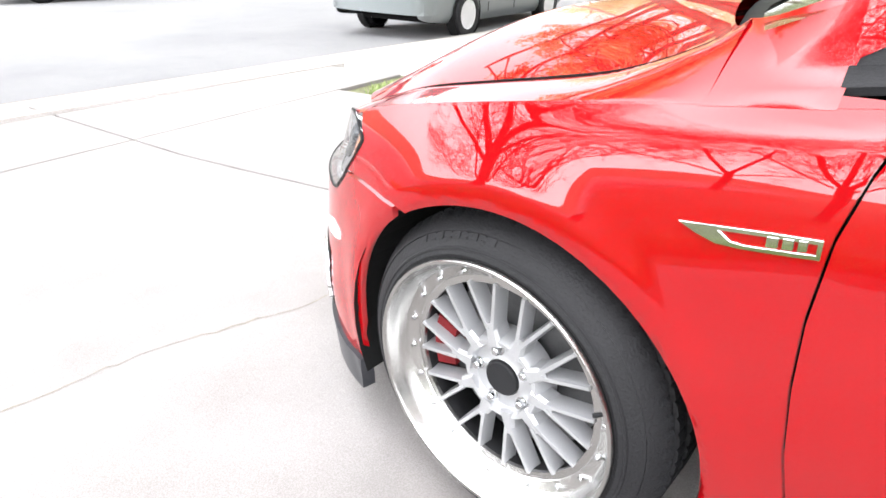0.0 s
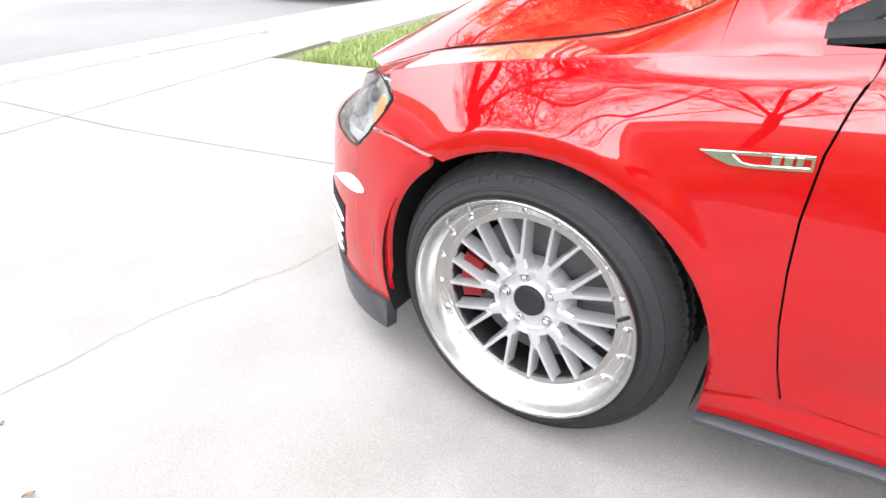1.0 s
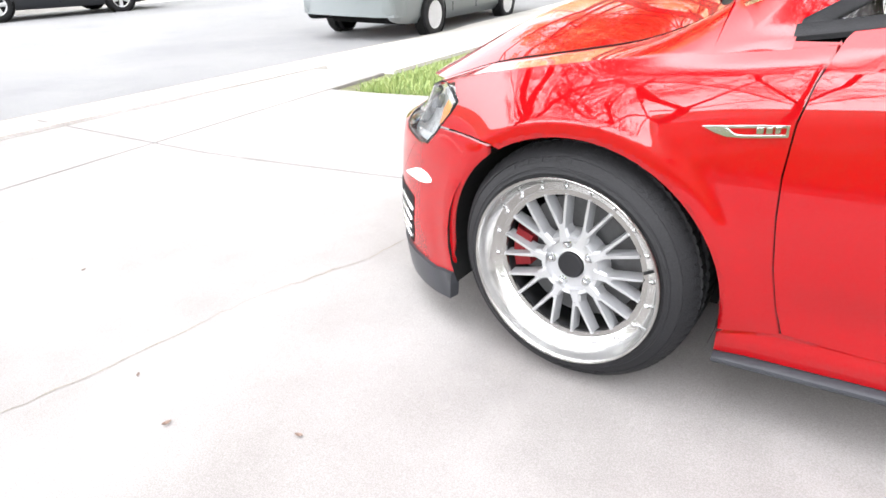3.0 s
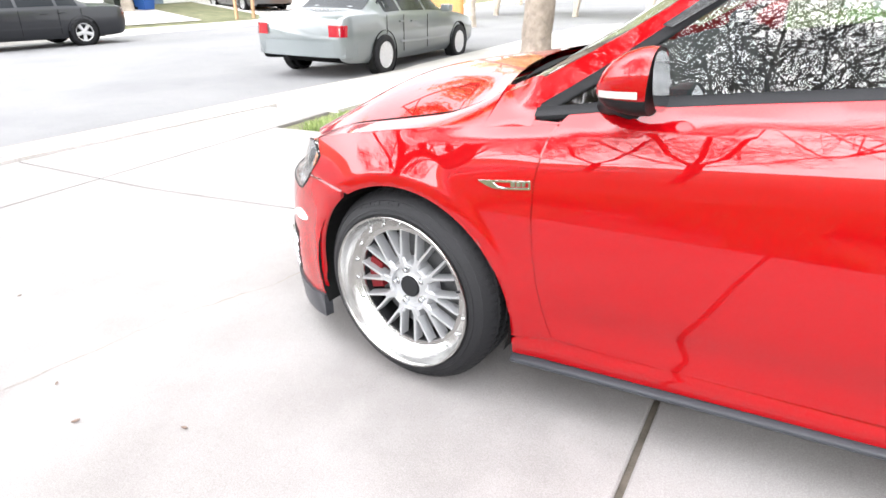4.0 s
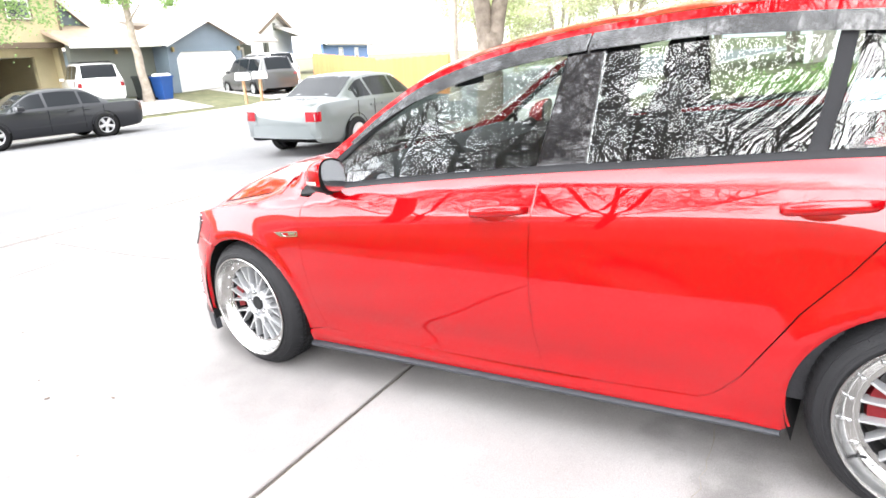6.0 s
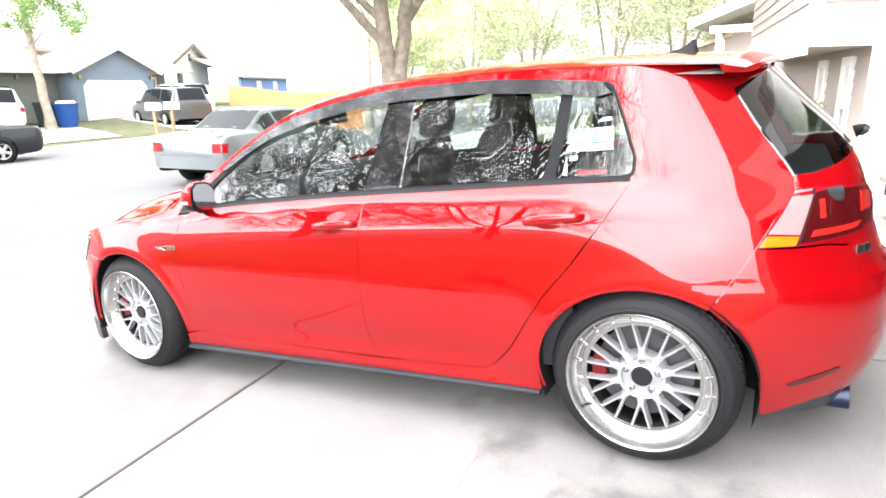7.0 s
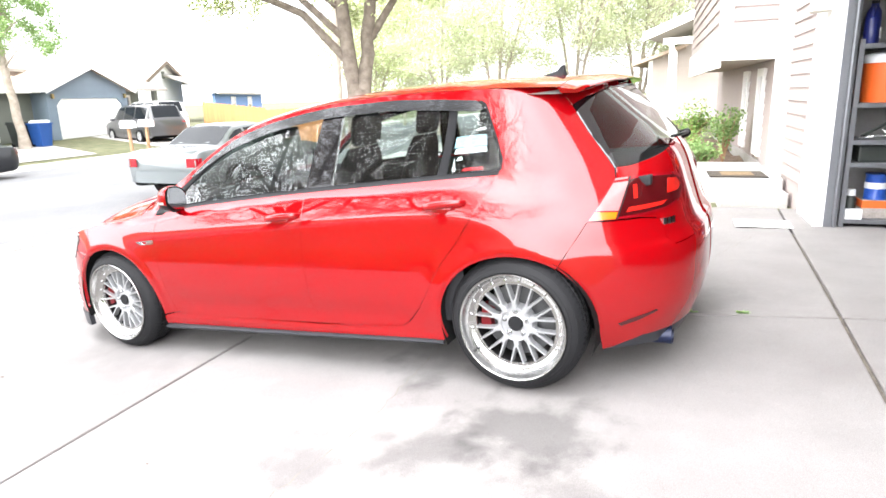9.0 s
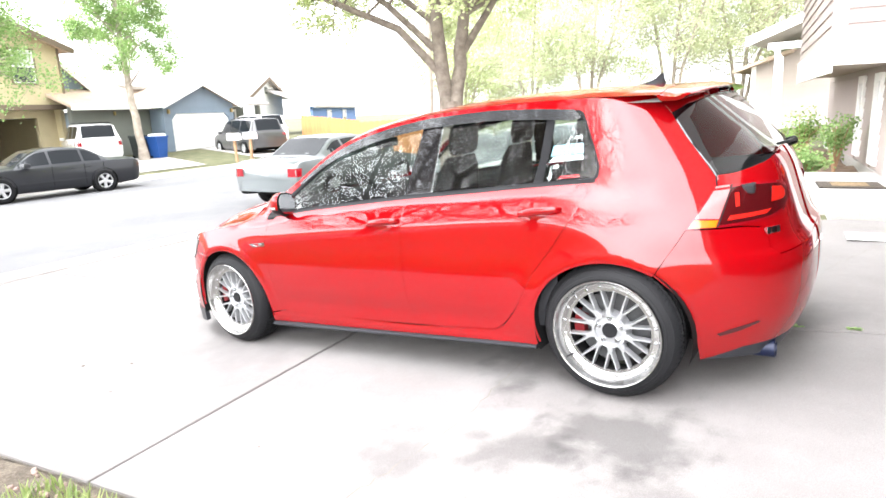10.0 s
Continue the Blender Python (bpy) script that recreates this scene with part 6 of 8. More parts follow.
for sg in (-1, 1):
    part("door_card", loft(bmesh.new(), [[(x, sg * (float(side(x, z)) - 0.05), z) for x in (0.6, 1.2, 1.8, 2.4)] for z in (0.3, 0.6, 0.92)]), M["seat"], car)

# ---------------------------------------------------------------- parked vehicles
M["grey_green"] = material("grey_green_paint", (0.088, 0.100, 0.102), rough=0.4, coat=1.0, vary=0.06, scale=1.5, bump=0)
M["dark_blue"] = material("dark_slate_paint", (0.0055, 0.0066, 0.0099), rough=0.35, coat=0.5, vary=0.08, scale=1.5, bump=0)
M["white_paint"] = material("white_car_paint", (0.72, 0.71, 0.69), rough=0.35, coat=0.8, vary=0.05, scale=1.5, bump=0)
M["grey_paint"] = material("mid_grey_paint", (0.045, 0.045, 0.047), rough=0.35, coat=0.8, vary=0.06, scale=1.5, bump=0)
M["car_glass"] = material("dark_car_glass", (0.012, 0.014, 0.016), rough=0.05, coat=0.0, vary=0, bump=0, spec=0.16)
M["plate"] = material("number_plate", (0.62, 0.63, 0.64), rough=0.5, vary=0.1, bump=0)
M["wheel_silver"] = material("wheel_silver", (0.55, 0.55, 0.56), rough=0.35, metal=0.7, vary=0.1, bump=0)


def vehicle(name, m, sts, wheels, paint, label, cat, spokes=7, plate_z=0.78, lamp=(0.62, 0.80, 0.70, 0.90), pillars=(), wheel_r=0.31, wagon=False, trim=None):
    """A car from cross-sections along its length: x (from the tail), half width, sill, waist, top, half width of the top."""
    root = tagged(empty(name, m), label, cat)
    xs = [s[0] for s in sts]
    cur = [pchip(xs, [s[k] for s in sts]) for k in range(1, 6)]
    L = xs[-1]
    grid = sorted(set(list(np.linspace(0, L, 44)) + xs))
    def sec(x, o=0.0):
        w, zs, zb, zt, tw = [float(c(x)) for c in cur]
        half = [(w * 0.90, zs), (w * 0.985, zs + 0.10), (w, zs + (zb - zs) * 0.55), (w * 0.985, zb - 0.05), (w * 0.955, zb), (tw + 0.012, zt - 0.03), (tw - 0.03, zt), (tw * 0.5, zt + 0.018), (0, zt + 0.022)]
        return half
    bm, rows = bmesh.new(), []
    for x in grid:
        h = sec(x)
        rows.append([(x, -y, z) for y, z in h] + [(x, y, z) for y, z in h[-2::-1]])
    loft(bm, rows)
    bm.verts.ensure_lookup_table()
    n = len(rows[0])
    bm.faces.new([bm.verts[i] for i in range(n)])
    bm.faces.new([bm.verts[len(bm.verts) - n + i] for i in range(n)][::-1])
    bmesh.ops.recalc_face_normals(bm, faces=bm.faces)
    part("body", bm, M[paint], root, smooth=38)
    part("underside", boxm(0.55, L - 0.45, -0.66, 0.66, 0.19, 0.30), M["void"], root)
    def pane(nm, x0, x1, v0, v1, sg):
        bm, rows = bmesh.new(), []
        for x in np.linspace(x0, x1, 12):
            h = sec(x)
            a, b = h[4], h[5]
            if b[1] - a[1] < 0.05:
                b = (b[0], a[1] + 0.05)
            rows.append([(x, sg * (a[0] + (b[0] - a[0]) * v + 0.006), a[1] + (b[1] - a[1]) * v + 0.003) for v in (v0, (v0 + v1) / 2, v1)])
        loft(bm, rows)
        part(nm, bm, M["car_glass"], root, smooth=True)
    for sg in (-1, 1):
        for a, b in zip(pillars, pillars[1:]):
            pane("side_window", a + 0.035, b - 0.035, 0.10, 0.93, sg)
    def screen(nm, x0, x1, dn):
        bm, rows = bmesh.new(), []
        for x in np.linspace(x0, x1, 8):
            h = sec(x)
            tw, zt = h[6][0], h[6][1]
            up = 0.008
            rows.append([(x + dn * 0.004, y, zt + up + 0.020 * (1 - abs(y) / max(tw, 0.01))) for y in np.linspace(-tw * 0.94, tw * 0.94, 9)])
        loft(bm, rows)
        part(nm, bm, M["car_glass"], root, smooth=True)
    wx = [s for s in sts if s[4] - s[3] > 0.3]
    xr1, xf0 = wx[0][0], wx[-1][0]
    xr0 = max(s[0] for s in sts if s[0] < xr1)
    xf1 = min(s[0] for s in sts if s[0] > xf0)
    screen("rear_window", xr0 + 0.08 * (xr1 - xr0), xr1 - 0.06 * (xr1 - xr0), -1)
    screen("windscreen", xf0 + 0.06 * (xf1 - xf0), xf1 - 0.06 * (xf1 - xf0), 1)
    # wheels in dark wells
    proto = None
    for x, sgn in ((wheels[0], -1), (wheels[1], -1), (wheels[0], 1), (wheels[1], 1)):
        w = float(cur[0](x))
        part("wheel_well", lathe(bmesh.new(), [(0.0, 0.02), (wheel_r + 0.045, 0.02), (wheel_r + 0.05, 0.0), (wheel_r + 0.05, 0.14)], 28), M["void"], root, m=Matrix.Translation((x, sgn * (w + 0.014), wheel_r + 0.01)) @ pose(0, 0, 0, 0, 0, 0 if sgn < 0 else 180))
        mm = Matrix.Translation((x, sgn * (w + 0.012), wheel_r)) @ pose(0, 0, 0, 0, 17 * x, 0 if sgn < 0 else 180)
        wh = empty("wheel")
        wh.parent = root
        wh.matrix_basis = mm
        if proto is None:
            ty = lathe(bmesh.new(), [(wheel_r * 0.64, -0.012), (wheel_r * 0.70, -0.022), (wheel_r * 0.90, -0.022), (wheel_r * 0.97, -0.010), (wheel_r, 0.02), (wheel_r, 0.18), (wheel_r * 0.9, 0.2)], 36)
            t1 = part("tyre", ty, M["rubber"], wh, smooth=40)
            bm = lathe(bmesh.new(), [(0.0, -0.012), (wheel_r * 0.16, -0.012), (wheel_r * 0.20, -0.004), (wheel_r * 0.22, 0.02), (wheel_r * 0.58, 0.03), (wheel_r * 0.60, -0.008), (wheel_r * 0.65, -0.014), (wheel_r * 0.66, -0.004)], 36)
            for k in range(spokes):
                spoke(bm, polar(wheel_r * 0.12, 360 * k / spokes), polar(wheel_r * 0.60, 360 * k / spokes), wheel_r * 0.20, wheel_r * 0.24, -0.010, 0.03)
            t2 = part("rim", bm, M["wheel_silver"], wh, smooth=30)
            proto = (t1, t2)
        else:
            again(proto[0], Matrix(), wh)
            again(proto[1], Matrix(), wh)
    # lamps, plate, bumper line, mirrors
    y0, y1, z0, z1 = lamp
    for sg in (-1, 1):
        bm, rows = bmesh.new(), []
        for i, z in enumerate((z0, (z0 + z1) / 2, z1)):
            row = []
            for t in np.linspace(0, 1, 6):
                y = y0 + (y1 - y0) * t
                w = float(cur[0](0.02))
                xx = 0.0
                for x in np.linspace(0, 0.5, 60):
                    h = sec(x)
                    if np.interp(z, [p[1] for p in h[:5]], [p[0] for p in h[:5]]) >= y and h[4][1] + 0.01 >= z:
                        xx = x
                        break
                    xx = x
                row.append((xx - 0.012, sg * (y + 0.004), z))
            rows.append(row)
        loft(bm, rows)
        part("tail_lamp", bm, M["red_lens"], root, "red tail lamp", smooth=True)
        bm = bmesh.new()
        box(bm, -0.10, 0.08, -0.09, 0.09, -0.06, 0.06, 0.03)
        xm = pillars[-1] - 0.25
        part("door_mirror", bm, M[paint if not trim else trim], root, smooth=30, m=Matrix.Translation((xm, sg * (float(cur[0](xm)) + 0.08), float(cur[2](xm)) + 0.07)))
        for k in range(len(pillars) - 2 if len(pillars) > 2 else 0):
            xh = pillars[k] + 0.14 + (0.1 if k else 0.25)
            bm = boxm(0, 0.18, -0.012, 0.012, -0.014, 0.014, 0.006)
            part("door_handle", bm, M[paint], root, m=Matrix.Translation((xh, sg * (float(cur[0](xh)) * 0.995 + 0.006), float(cur[2](xh)) - 0.12)))
        for x in pillars[:-1]:
            zb, zs = float(cur[2](x)), float(cur[1](x))
            bm = boxm(-0.004, 0.004, -0.003, 0.003, zs + 0.12, zb - 0.02)
            part("door_gap", bm, M["void"], root, m=Matrix.Translation((x, sg * float(cur[0](x)), 0)))
        bm = bmesh.new()
        loft(bm, [[(x, sg * (float(cur[0](x)) + 0.010), float(cur[1](x)) + (float(cur[2](x)) - float(cur[1](x))) * k) for x in np.linspace(wheels[0] + 0.5, wheels[1] - 0.5, 10)] for k in (0.36, 0.42)])
        part("rub_strip", bm, M[paint], root)
    part("plate_recess", boxm(-0.008, 0.002, -0.23, 0.23, -0.10, 0.10, 0.004), M["void"], root, m=Matrix.Translation((-0.010 + (0.05 if plate_z > 0.6 else 0.0), 0, plate_z)))
    part("number_plate", boxm(-0.012, 0.0, -0.16, 0.16, -0.075, 0.075, 0.004), M["plate"], root, "plain pale number plate", m=Matrix.Translation((-0.012 + (0.05 if plate_z > 0.6 else 0.0), 0, plate_z)))
    bm = bmesh.new()
    loft(bm, [[(0.30, s * 0.86, z) for s in (-1,)] + [(0.06, -0.80, z), (-0.03, -0.55, z), (-0.05, 0, z), (-0.03, 0.55, z), (0.06, 0.80, z), (0.30, 0.86, z)] for z in (0.34, 0.38, 0.52, 0.56)])
    part("rear_bumper", bm, M[paint], root, smooth=50)
    return root


SEDAN = [(0.0, 0.76, 0.4, 0.78, 0.795, 0.62), (0.05, 0.8, 0.3, 0.87, 0.885, 0.64), (0.2, 0.85, 0.25, 0.91, 0.93, 0.66), (0.78, 0.88, 0.21, 0.92, 0.955, 0.66), (1.5, 0.89, 0.2, 0.905, 1.29, 0.58), (2.05, 0.89, 0.2, 0.89, 1.33, 0.59), (2.62, 0.89, 0.2, 0.88, 1.29, 0.585), (3.36, 0.89, 0.2, 0.87, 0.905, 0.7), (4.2, 0.87, 0.21, 0.76, 0.795, 0.66), (4.52, 0.82, 0.26, 0.68, 0.705, 0.6), (4.68, 0.72, 0.34, 0.58, 0.585, 0.5)]


def parked(hub_rear, hub_front, half_track, rear_axle, right_side=True):
    """A vehicle's pose from the two wheels that show."""
    a, b = Vector(hub_rear), Vector(hub_front)
    d = (b - a)
    d.z = 0
    d.normalize()
    r = Vector((d.y, -d.x, 0))
    c = a - r * half_track * (1 if right_side else -1) - d * rear_axle
    zr = road_z(c.x, c.y) if c.x > -18.6 else ground_z(c.x, c.y)
    return Matrix.Translation((c.x, c.y, zr)) @ Matrix.Rotation(math.atan2(d.y, d.x), 4, "Z")


vehicle("sedan", parked((-5.48, 5.82, 0), (-5.82, 8.52, 0), 0.88, 0.98), SEDAN, (1.02, 3.74), "grey_green", "old grey-green four-door sedan parked at the kerb", "car", spokes=14, plate_z=0.74, lamp=(0.56, 0.82, 0.63, 0.79), pillars=(1.10, 1.62, 2.45, 3.30))
BIG = [(x * 1.085, w * 1.04, zs, zb * 1.04, zt * 1.06, tw * 1.04) for x, w, zs, zb, zt, tw in SEDAN]
vehicle("sedan", parked((-16.2, 6.85, 0), (-16.42, 4.10, 0), 0.93, 1.18, right_side=False), BIG, (1.18, 3.98), "dark_blue", "dark slate four-door sedan parked across the street", "car", spokes=5, plate_z=0.80, lamp=(0.50, 0.84, 0.74, 0.90), pillars=(1.16, 1.72, 2.62, 3.56), wheel_r=0.34)
VAN = [(0.0, 0.84, 0.36, 0.98, 1.00, 0.66), (0.05, 0.90, 0.28, 1.02, 1.10, 0.70), (0.38, 0.94, 0.24, 1.06, 1.70, 0.66), (1.2, 0.96, 0.22, 1.06, 1.74, 0.70), (2.6, 0.97, 0.22, 1.04, 1.75, 0.70), (3.3, 0.97, 0.22, 1.02, 1.68, 0.68), (4.25, 0.95, 0.22, 0.98, 1.05, 0.72), (4.80, 0.90, 0.26, 0.84, 0.88, 0.64), (5.08, 0.76, 0.36, 0.70, 0.72, 0.52)]
vehicle("minivan", parked((-22.4, 17.2, 0), (-25.3, 17.95, 0), 0.96, 1.05, right_side=False), VAN, (1.05, 4.05), "grey_paint", "grey family minivan parked on a far driveway", "van", spokes=6, plate_z=0.92, lamp=(0.66, 0.92, 0.92, 1.10), pillars=(0.42, 1.55, 2.65, 3.85), wheel_r=0.33)
vehicle("minivan", Matrix.Translation((-24.6, 21.2, ground_z(-24.6, 21.2))) @ Matrix.Rotation(radians(165), 4, "Z"), VAN, (1.05, 4.05), "white_paint", "white minivan parked beyond the grey one", "van", spokes=6, plate_z=0.92, lamp=(0.70, 0.92, 0.86, 1.16), pillars=(0.42, 1.55, 2.65, 3.85), wheel_r=0.33)
SUV = [(0.0, 0.82, 0.44, 1.04, 1.06, 0.70), (0.05, 0.88, 0.36, 1.10, 1.14, 0.72), (0.30, 0.90, 0.30, 1.12, 1.70, 0.68), (1.0, 0.91, 0.30, 1.11, 1.76, 0.70), (2.2, 0.91, 0.30, 1.09, 1.77, 0.70), (2.75, 0.91, 0.30, 1.08, 1.70, 0.68), (3.35, 0.90, 0.30, 1.06, 1.12, 0.74), (4.3, 0.88, 0.32, 0.98, 1.02, 0.70), (4.55, 0.80, 0.42, 0.88, 0.90, 0.60)]
suv = vehicle("suv", Matrix.Translation((-23.9, 10.9, ground_z(-23.9, 10.9))) @ Matrix.Rotation(radians(163), 4, "Z"), SUV, (0.95, 3.60), "white_paint", "white off-roader parked before the yellow house", "car", spokes=6, plate_z=0.86, lamp=(0.70, 0.90, 0.84, 1.08), pillars=(0.34, 1.20, 2.10, 3.10), wheel_r=0.36)
bm = bmesh.new()
for sg in (-1, 1):
    tube(bm, [(0.5, sg * 0.58, 1.80), (2.5, sg * 0.58, 1.84)], 0.02, 6)
for x in (0.7, 1.5, 2.3):
    tube(bm, [(x, -0.58, 1.82), (x, 0.58, 1.82)], 0.015, 6)
part("roof_rack", bm, M["black"], suv, "black roof rack")

# ---------------------------------------------------------------- houses across the street
M["yellow_siding"] = material("yellow_siding", (0.50, 0.425, 0.27), rough=0.75, vary=0.10, scale=2, grain=60, bump=0.15, per_object=0.25)
M["blue_siding"] = material("slate_blue_siding", (0.17, 0.215, 0.265), rough=0.75, vary=0.08, scale=2, grain=60, bump=0.1, per_object=0.2)
M["grey_siding"] = material("grey_green_siding", (0.155, 0.165, 0.145), rough=0.75, vary=0.08, scale=2, grain=60, bump=0.1, per_object=0.2)
M["beige_siding"] = material("beige_siding", (0.31, 0.265, 0.23), rough=0.75, vary=0.08, scale=2, grain=60, bump=0.1, per_object=0.2)
M["pink_siding"] = material("pale_rose_siding", (0.345, 0.288, 0.272), rough=0.7, vary=0.07, scale=2, grain=60, bump=0.12, per_object=0.2)
M["white_trim"] = material("white_trim_paint", (0.78, 0.77, 0.75), rough=0.6, vary=0.05, scale=3, grain=80, bump=0.05)
M["brown_trim"] = material("brown_trim_paint", (0.16, 0.12, 0.085), rough=0.7, vary=0.08, bump=0.05)
M["shingle"] = material("tan_roof_shingle", (0.40, 0.31, 0.235), rough=0.9, vary=0.18, scale=5, grain=40, bump=0.5)
M["pale_shingle"] = material("pale_roof_shingle", (0.34, 0.32, 0.295), rough=0.9, vary=0.18, scale=5, grain=40, bump=0.5)
M["window_dark"] = material("house_glass", (0.05, 0.06, 0.065), rough=0.06, coat=1.0, vary=0.2, scale=3, bump=0)
M["interior"] = material("dim_garage_wall", (0.20, 0.19, 0.18), rough=0.9, vary=0.15, bump=0.1)
M["fence_wood"] = material("orange_cedar", (0.42, 0.175, 0.055), rough=0.75, vary=0.16, scale=3, grain=40, bump=0.3, per_object=0.5, stretch=(1, 1, 0.15))
M["post_wood"] = material("weathered_post", (0.34, 0.21, 0.12), rough=0.85, vary=0.2, scale=5, grain=50, bump=0.4)
M["bin_blue"] = material("blue_plastic_bin", (0.015, 0.07, 0.26), rough=0.45, vary=0.08, bump=0.05)
M["bin_dark"] = material("dark_plastic_bin", (0.02, 0.025, 0.022), rough=0.5, vary=0.1, bump=0.05)
M["blue_wall"] = material("bright_blue_wall", (0.16, 0.26, 0.50), rough=0.8, vary=0.1, bump=0.05)


def frame_at(x, y, z, deg):
    """A house frame: u along the front, v back into the plot, w up."""
    return Matrix.Translation((x, y, z)) @ Matrix.Rotation(radians(deg), 4, "Z")


def boards(parent, u0, u1, w0, w1, v, h, mat, skip=(), top=None, axis="u", t=0.016):
    """Lapped siding boards on one face, each a piece; skip: openings (u0, u1, w0, w1); top(u) cuts a gable."""
    w = w0
    while w < w1 - 0.02:
        hi = min(w + h, w1)
        spans = [(u0, u1)]
        if top:
            us = [u for u in np.linspace(u0, u1, 60) if top(u) > (w + hi) / 2]
            spans = [(min(us), max(us))] if us else []
        for a, b, c, d in skip:
            if hi > c + 0.01 and w < d - 0.01:
                nxt = []
                for p, q in spans:
                    if b <= p or a >= q:
                        nxt.append((p, q))
                    else:
                        if a > p:
                            nxt.append((p, a))
                        if b < q:
                            nxt.append((b, q))
                spans = nxt
        for p, q in spans:
            if q - p < 0.03:
                continue
            bm = bmesh.new()
            def P(uu, vv, ww):
                return (uu, vv, ww) if axis == "u" else (vv, uu, ww)
            hexa(bm, [P(p, v - t, w), P(q, v - t, w), P(q, v, w), P(p, v, w), P(p, v - t * 0.25, hi), P(q, v - t * 0.25, hi), P(q, v, hi), P(p, v, hi)])
            bmesh.ops.recalc_face_normals(bm, faces=bm.faces)
            part("board", bm, mat, parent)
        w += h


def sash(parent, u0, u1, w0, w1, v, trim="white_trim", bars=True, casing="white_trim", axis="u"):
    """A window: casing, sash, meeting rail and panes."""
    def bx(a, b, c, d, e, f):
        bm = bmesh.new()
        if axis == "u":
            box(bm, a, b, c, d, e, f)
        else:
            box(bm, c, d, a, b, e, f)
        bmesh.ops.recalc_face_normals(bm, faces=bm.faces)
        return bm
    win = part("window", bx(u0 + 0.06, u1 - 0.06, v - 0.005, v + 0.02, w0 + 0.06, w1 - 0.06), M["window_dark"], parent)
    for a, b, c, d in ((u0 - 0.05, u0 + 0.03, w0 - 0.05, w1 + 0.05), (u1 - 0.03, u1 + 0.05, w0 - 0.05, w1 + 0.05), (u0 + 0.03, u1 - 0.03, w0 - 0.05, w0 + 0.03), (u0 + 0.03, u1 - 0.03, w1 - 0.03, w1 + 0.05)):
        part("casing", bx(a, b, v - 0.045, v, c, d), M[casing], win)
    for a, b, c, d in ((u0 + 0.03, u0 + 0.085, w0 + 0.03, w1 - 0.03), (u1 - 0.085, u1 - 0.03, w0 + 0.03, w1 - 0.03), (u0 + 0.085, u1 - 0.085, w0 + 0.03, w0 + 0.08), (u0 + 0.085, u1 - 0.085, w1 - 0.08, w1 - 0.03)):
        part("frame", bx(a, b, v - 0.03, v - 0.002, c, d), M[trim], win)
    if bars:
        wm = (w0 + w1) / 2
        part("meeting_rail", bx(u0 + 0.085, u1 - 0.085, v - 0.034, v - 0.002, wm - 0.03, wm + 0.03), M[trim], win)
        part("blind", bx(u0 + 0.09, u1 - 0.09, v - 0.010, v - 0.006, wm + 0.03, w1 - 0.08), M["pale_blind"], win)
    return win


def gable_roof(parent, u0, u1, v0, v1, w_eave, w_ridge, over=0.4, along="v", mat="shingle", fascia="white_trim", thick=0.14):
    """A pitched roof with fascia boards; the ridge runs along v (gable to the front) or along u."""
    if along == "v":
        mid = (u0 + u1) / 2
        sl = (w_ridge - w_eave) / (mid - u0)
        for sg, e in ((-1, u0), (1, u1)):
            bm = bmesh.new()
            eo = e + sg * over
            we = w_eave - sl * over
            hexa(bm, [(eo, v0 - over, we), (mid, v0 - over, w_ridge), (mid, v1 + over, w_ridge), (eo, v1 + over, we), (eo, v0 - over, we + thick), (mid, v0 - over, w_ridge + thick), (mid, v1 + over, w_ridge + thick), (eo, v1 + over, we + thick)])
            bmesh.ops.recalc_face_normals(bm, faces=bm.faces)
            part("roof", bm, M[mat], parent)
            bm = bmesh.new()
            hexa(bm, [(eo, v0 - over - 0.03, we - 0.10), (mid, v0 - over - 0.03, w_ridge - 0.10), (mid, v0 - over, w_ridge - 0.10), (eo, v0 - over, we - 0.10), (eo, v0 - over - 0.03, we + thick + 0.02), (mid, v0 - over - 0.03, w_ridge + thick + 0.02), (mid, v0 - over, w_ridge + thick + 0.02), (eo, v0 - over, we + thick + 0.02)])
            bmesh.ops.recalc_face_normals(bm, faces=bm.faces)
            part("fascia", bm, M[fascia], parent)
            part("gutter", boxm(min(eo, eo + sg * 0.08), max(eo, eo + sg * 0.08), v0 - over, v1 + over, we - 0.02, we + thick), M[fascia], parent)
    else:
        mid = (v0 + v1) / 2
        sl = (w_ridge - w_eave) / (mid - v0)
        for sg, e in ((-1, v0), (1, v1)):
            bm = bmesh.new()
            eo = e + sg * over
            we = w_eave - sl * over
            hexa(bm, [(u0 - over, eo, we), (u1 + over, eo, we), (u1 + over, mid, w_ridge), (u0 - over, mid, w_ridge), (u0 - over, eo, we + thick), (u1 + over, eo, we + thick), (u1 + over, mid, w_ridge + thick), (u0 - over, mid, w_ridge + thick)])
            bmesh.ops.recalc_face_normals(bm, faces=bm.faces)
            part("roof", bm, M[mat], parent)
            part("gutter", boxm(u0 - over, u1 + over, min(eo, eo + sg * 0.08), max(eo, eo + sg * 0.08), we - 0.04, we + thick), M[fascia], parent)


def wall_panel(parent, pts, v0, v1, mat, axis="u"):
    bm = bmesh.new()
    prism(bm, pts, v0, v1, "y" if axis == "u" else "x")
    bmesh.ops.recalc_face_normals(bm, faces=bm.faces)
    return part("wall", bm, mat, parent)


M["pale_blind"] = material("pale_blind", (0.55, 0.56, 0.55), rough=0.7, vary=0.1, stretch=(1, 1, 12), bump=0)

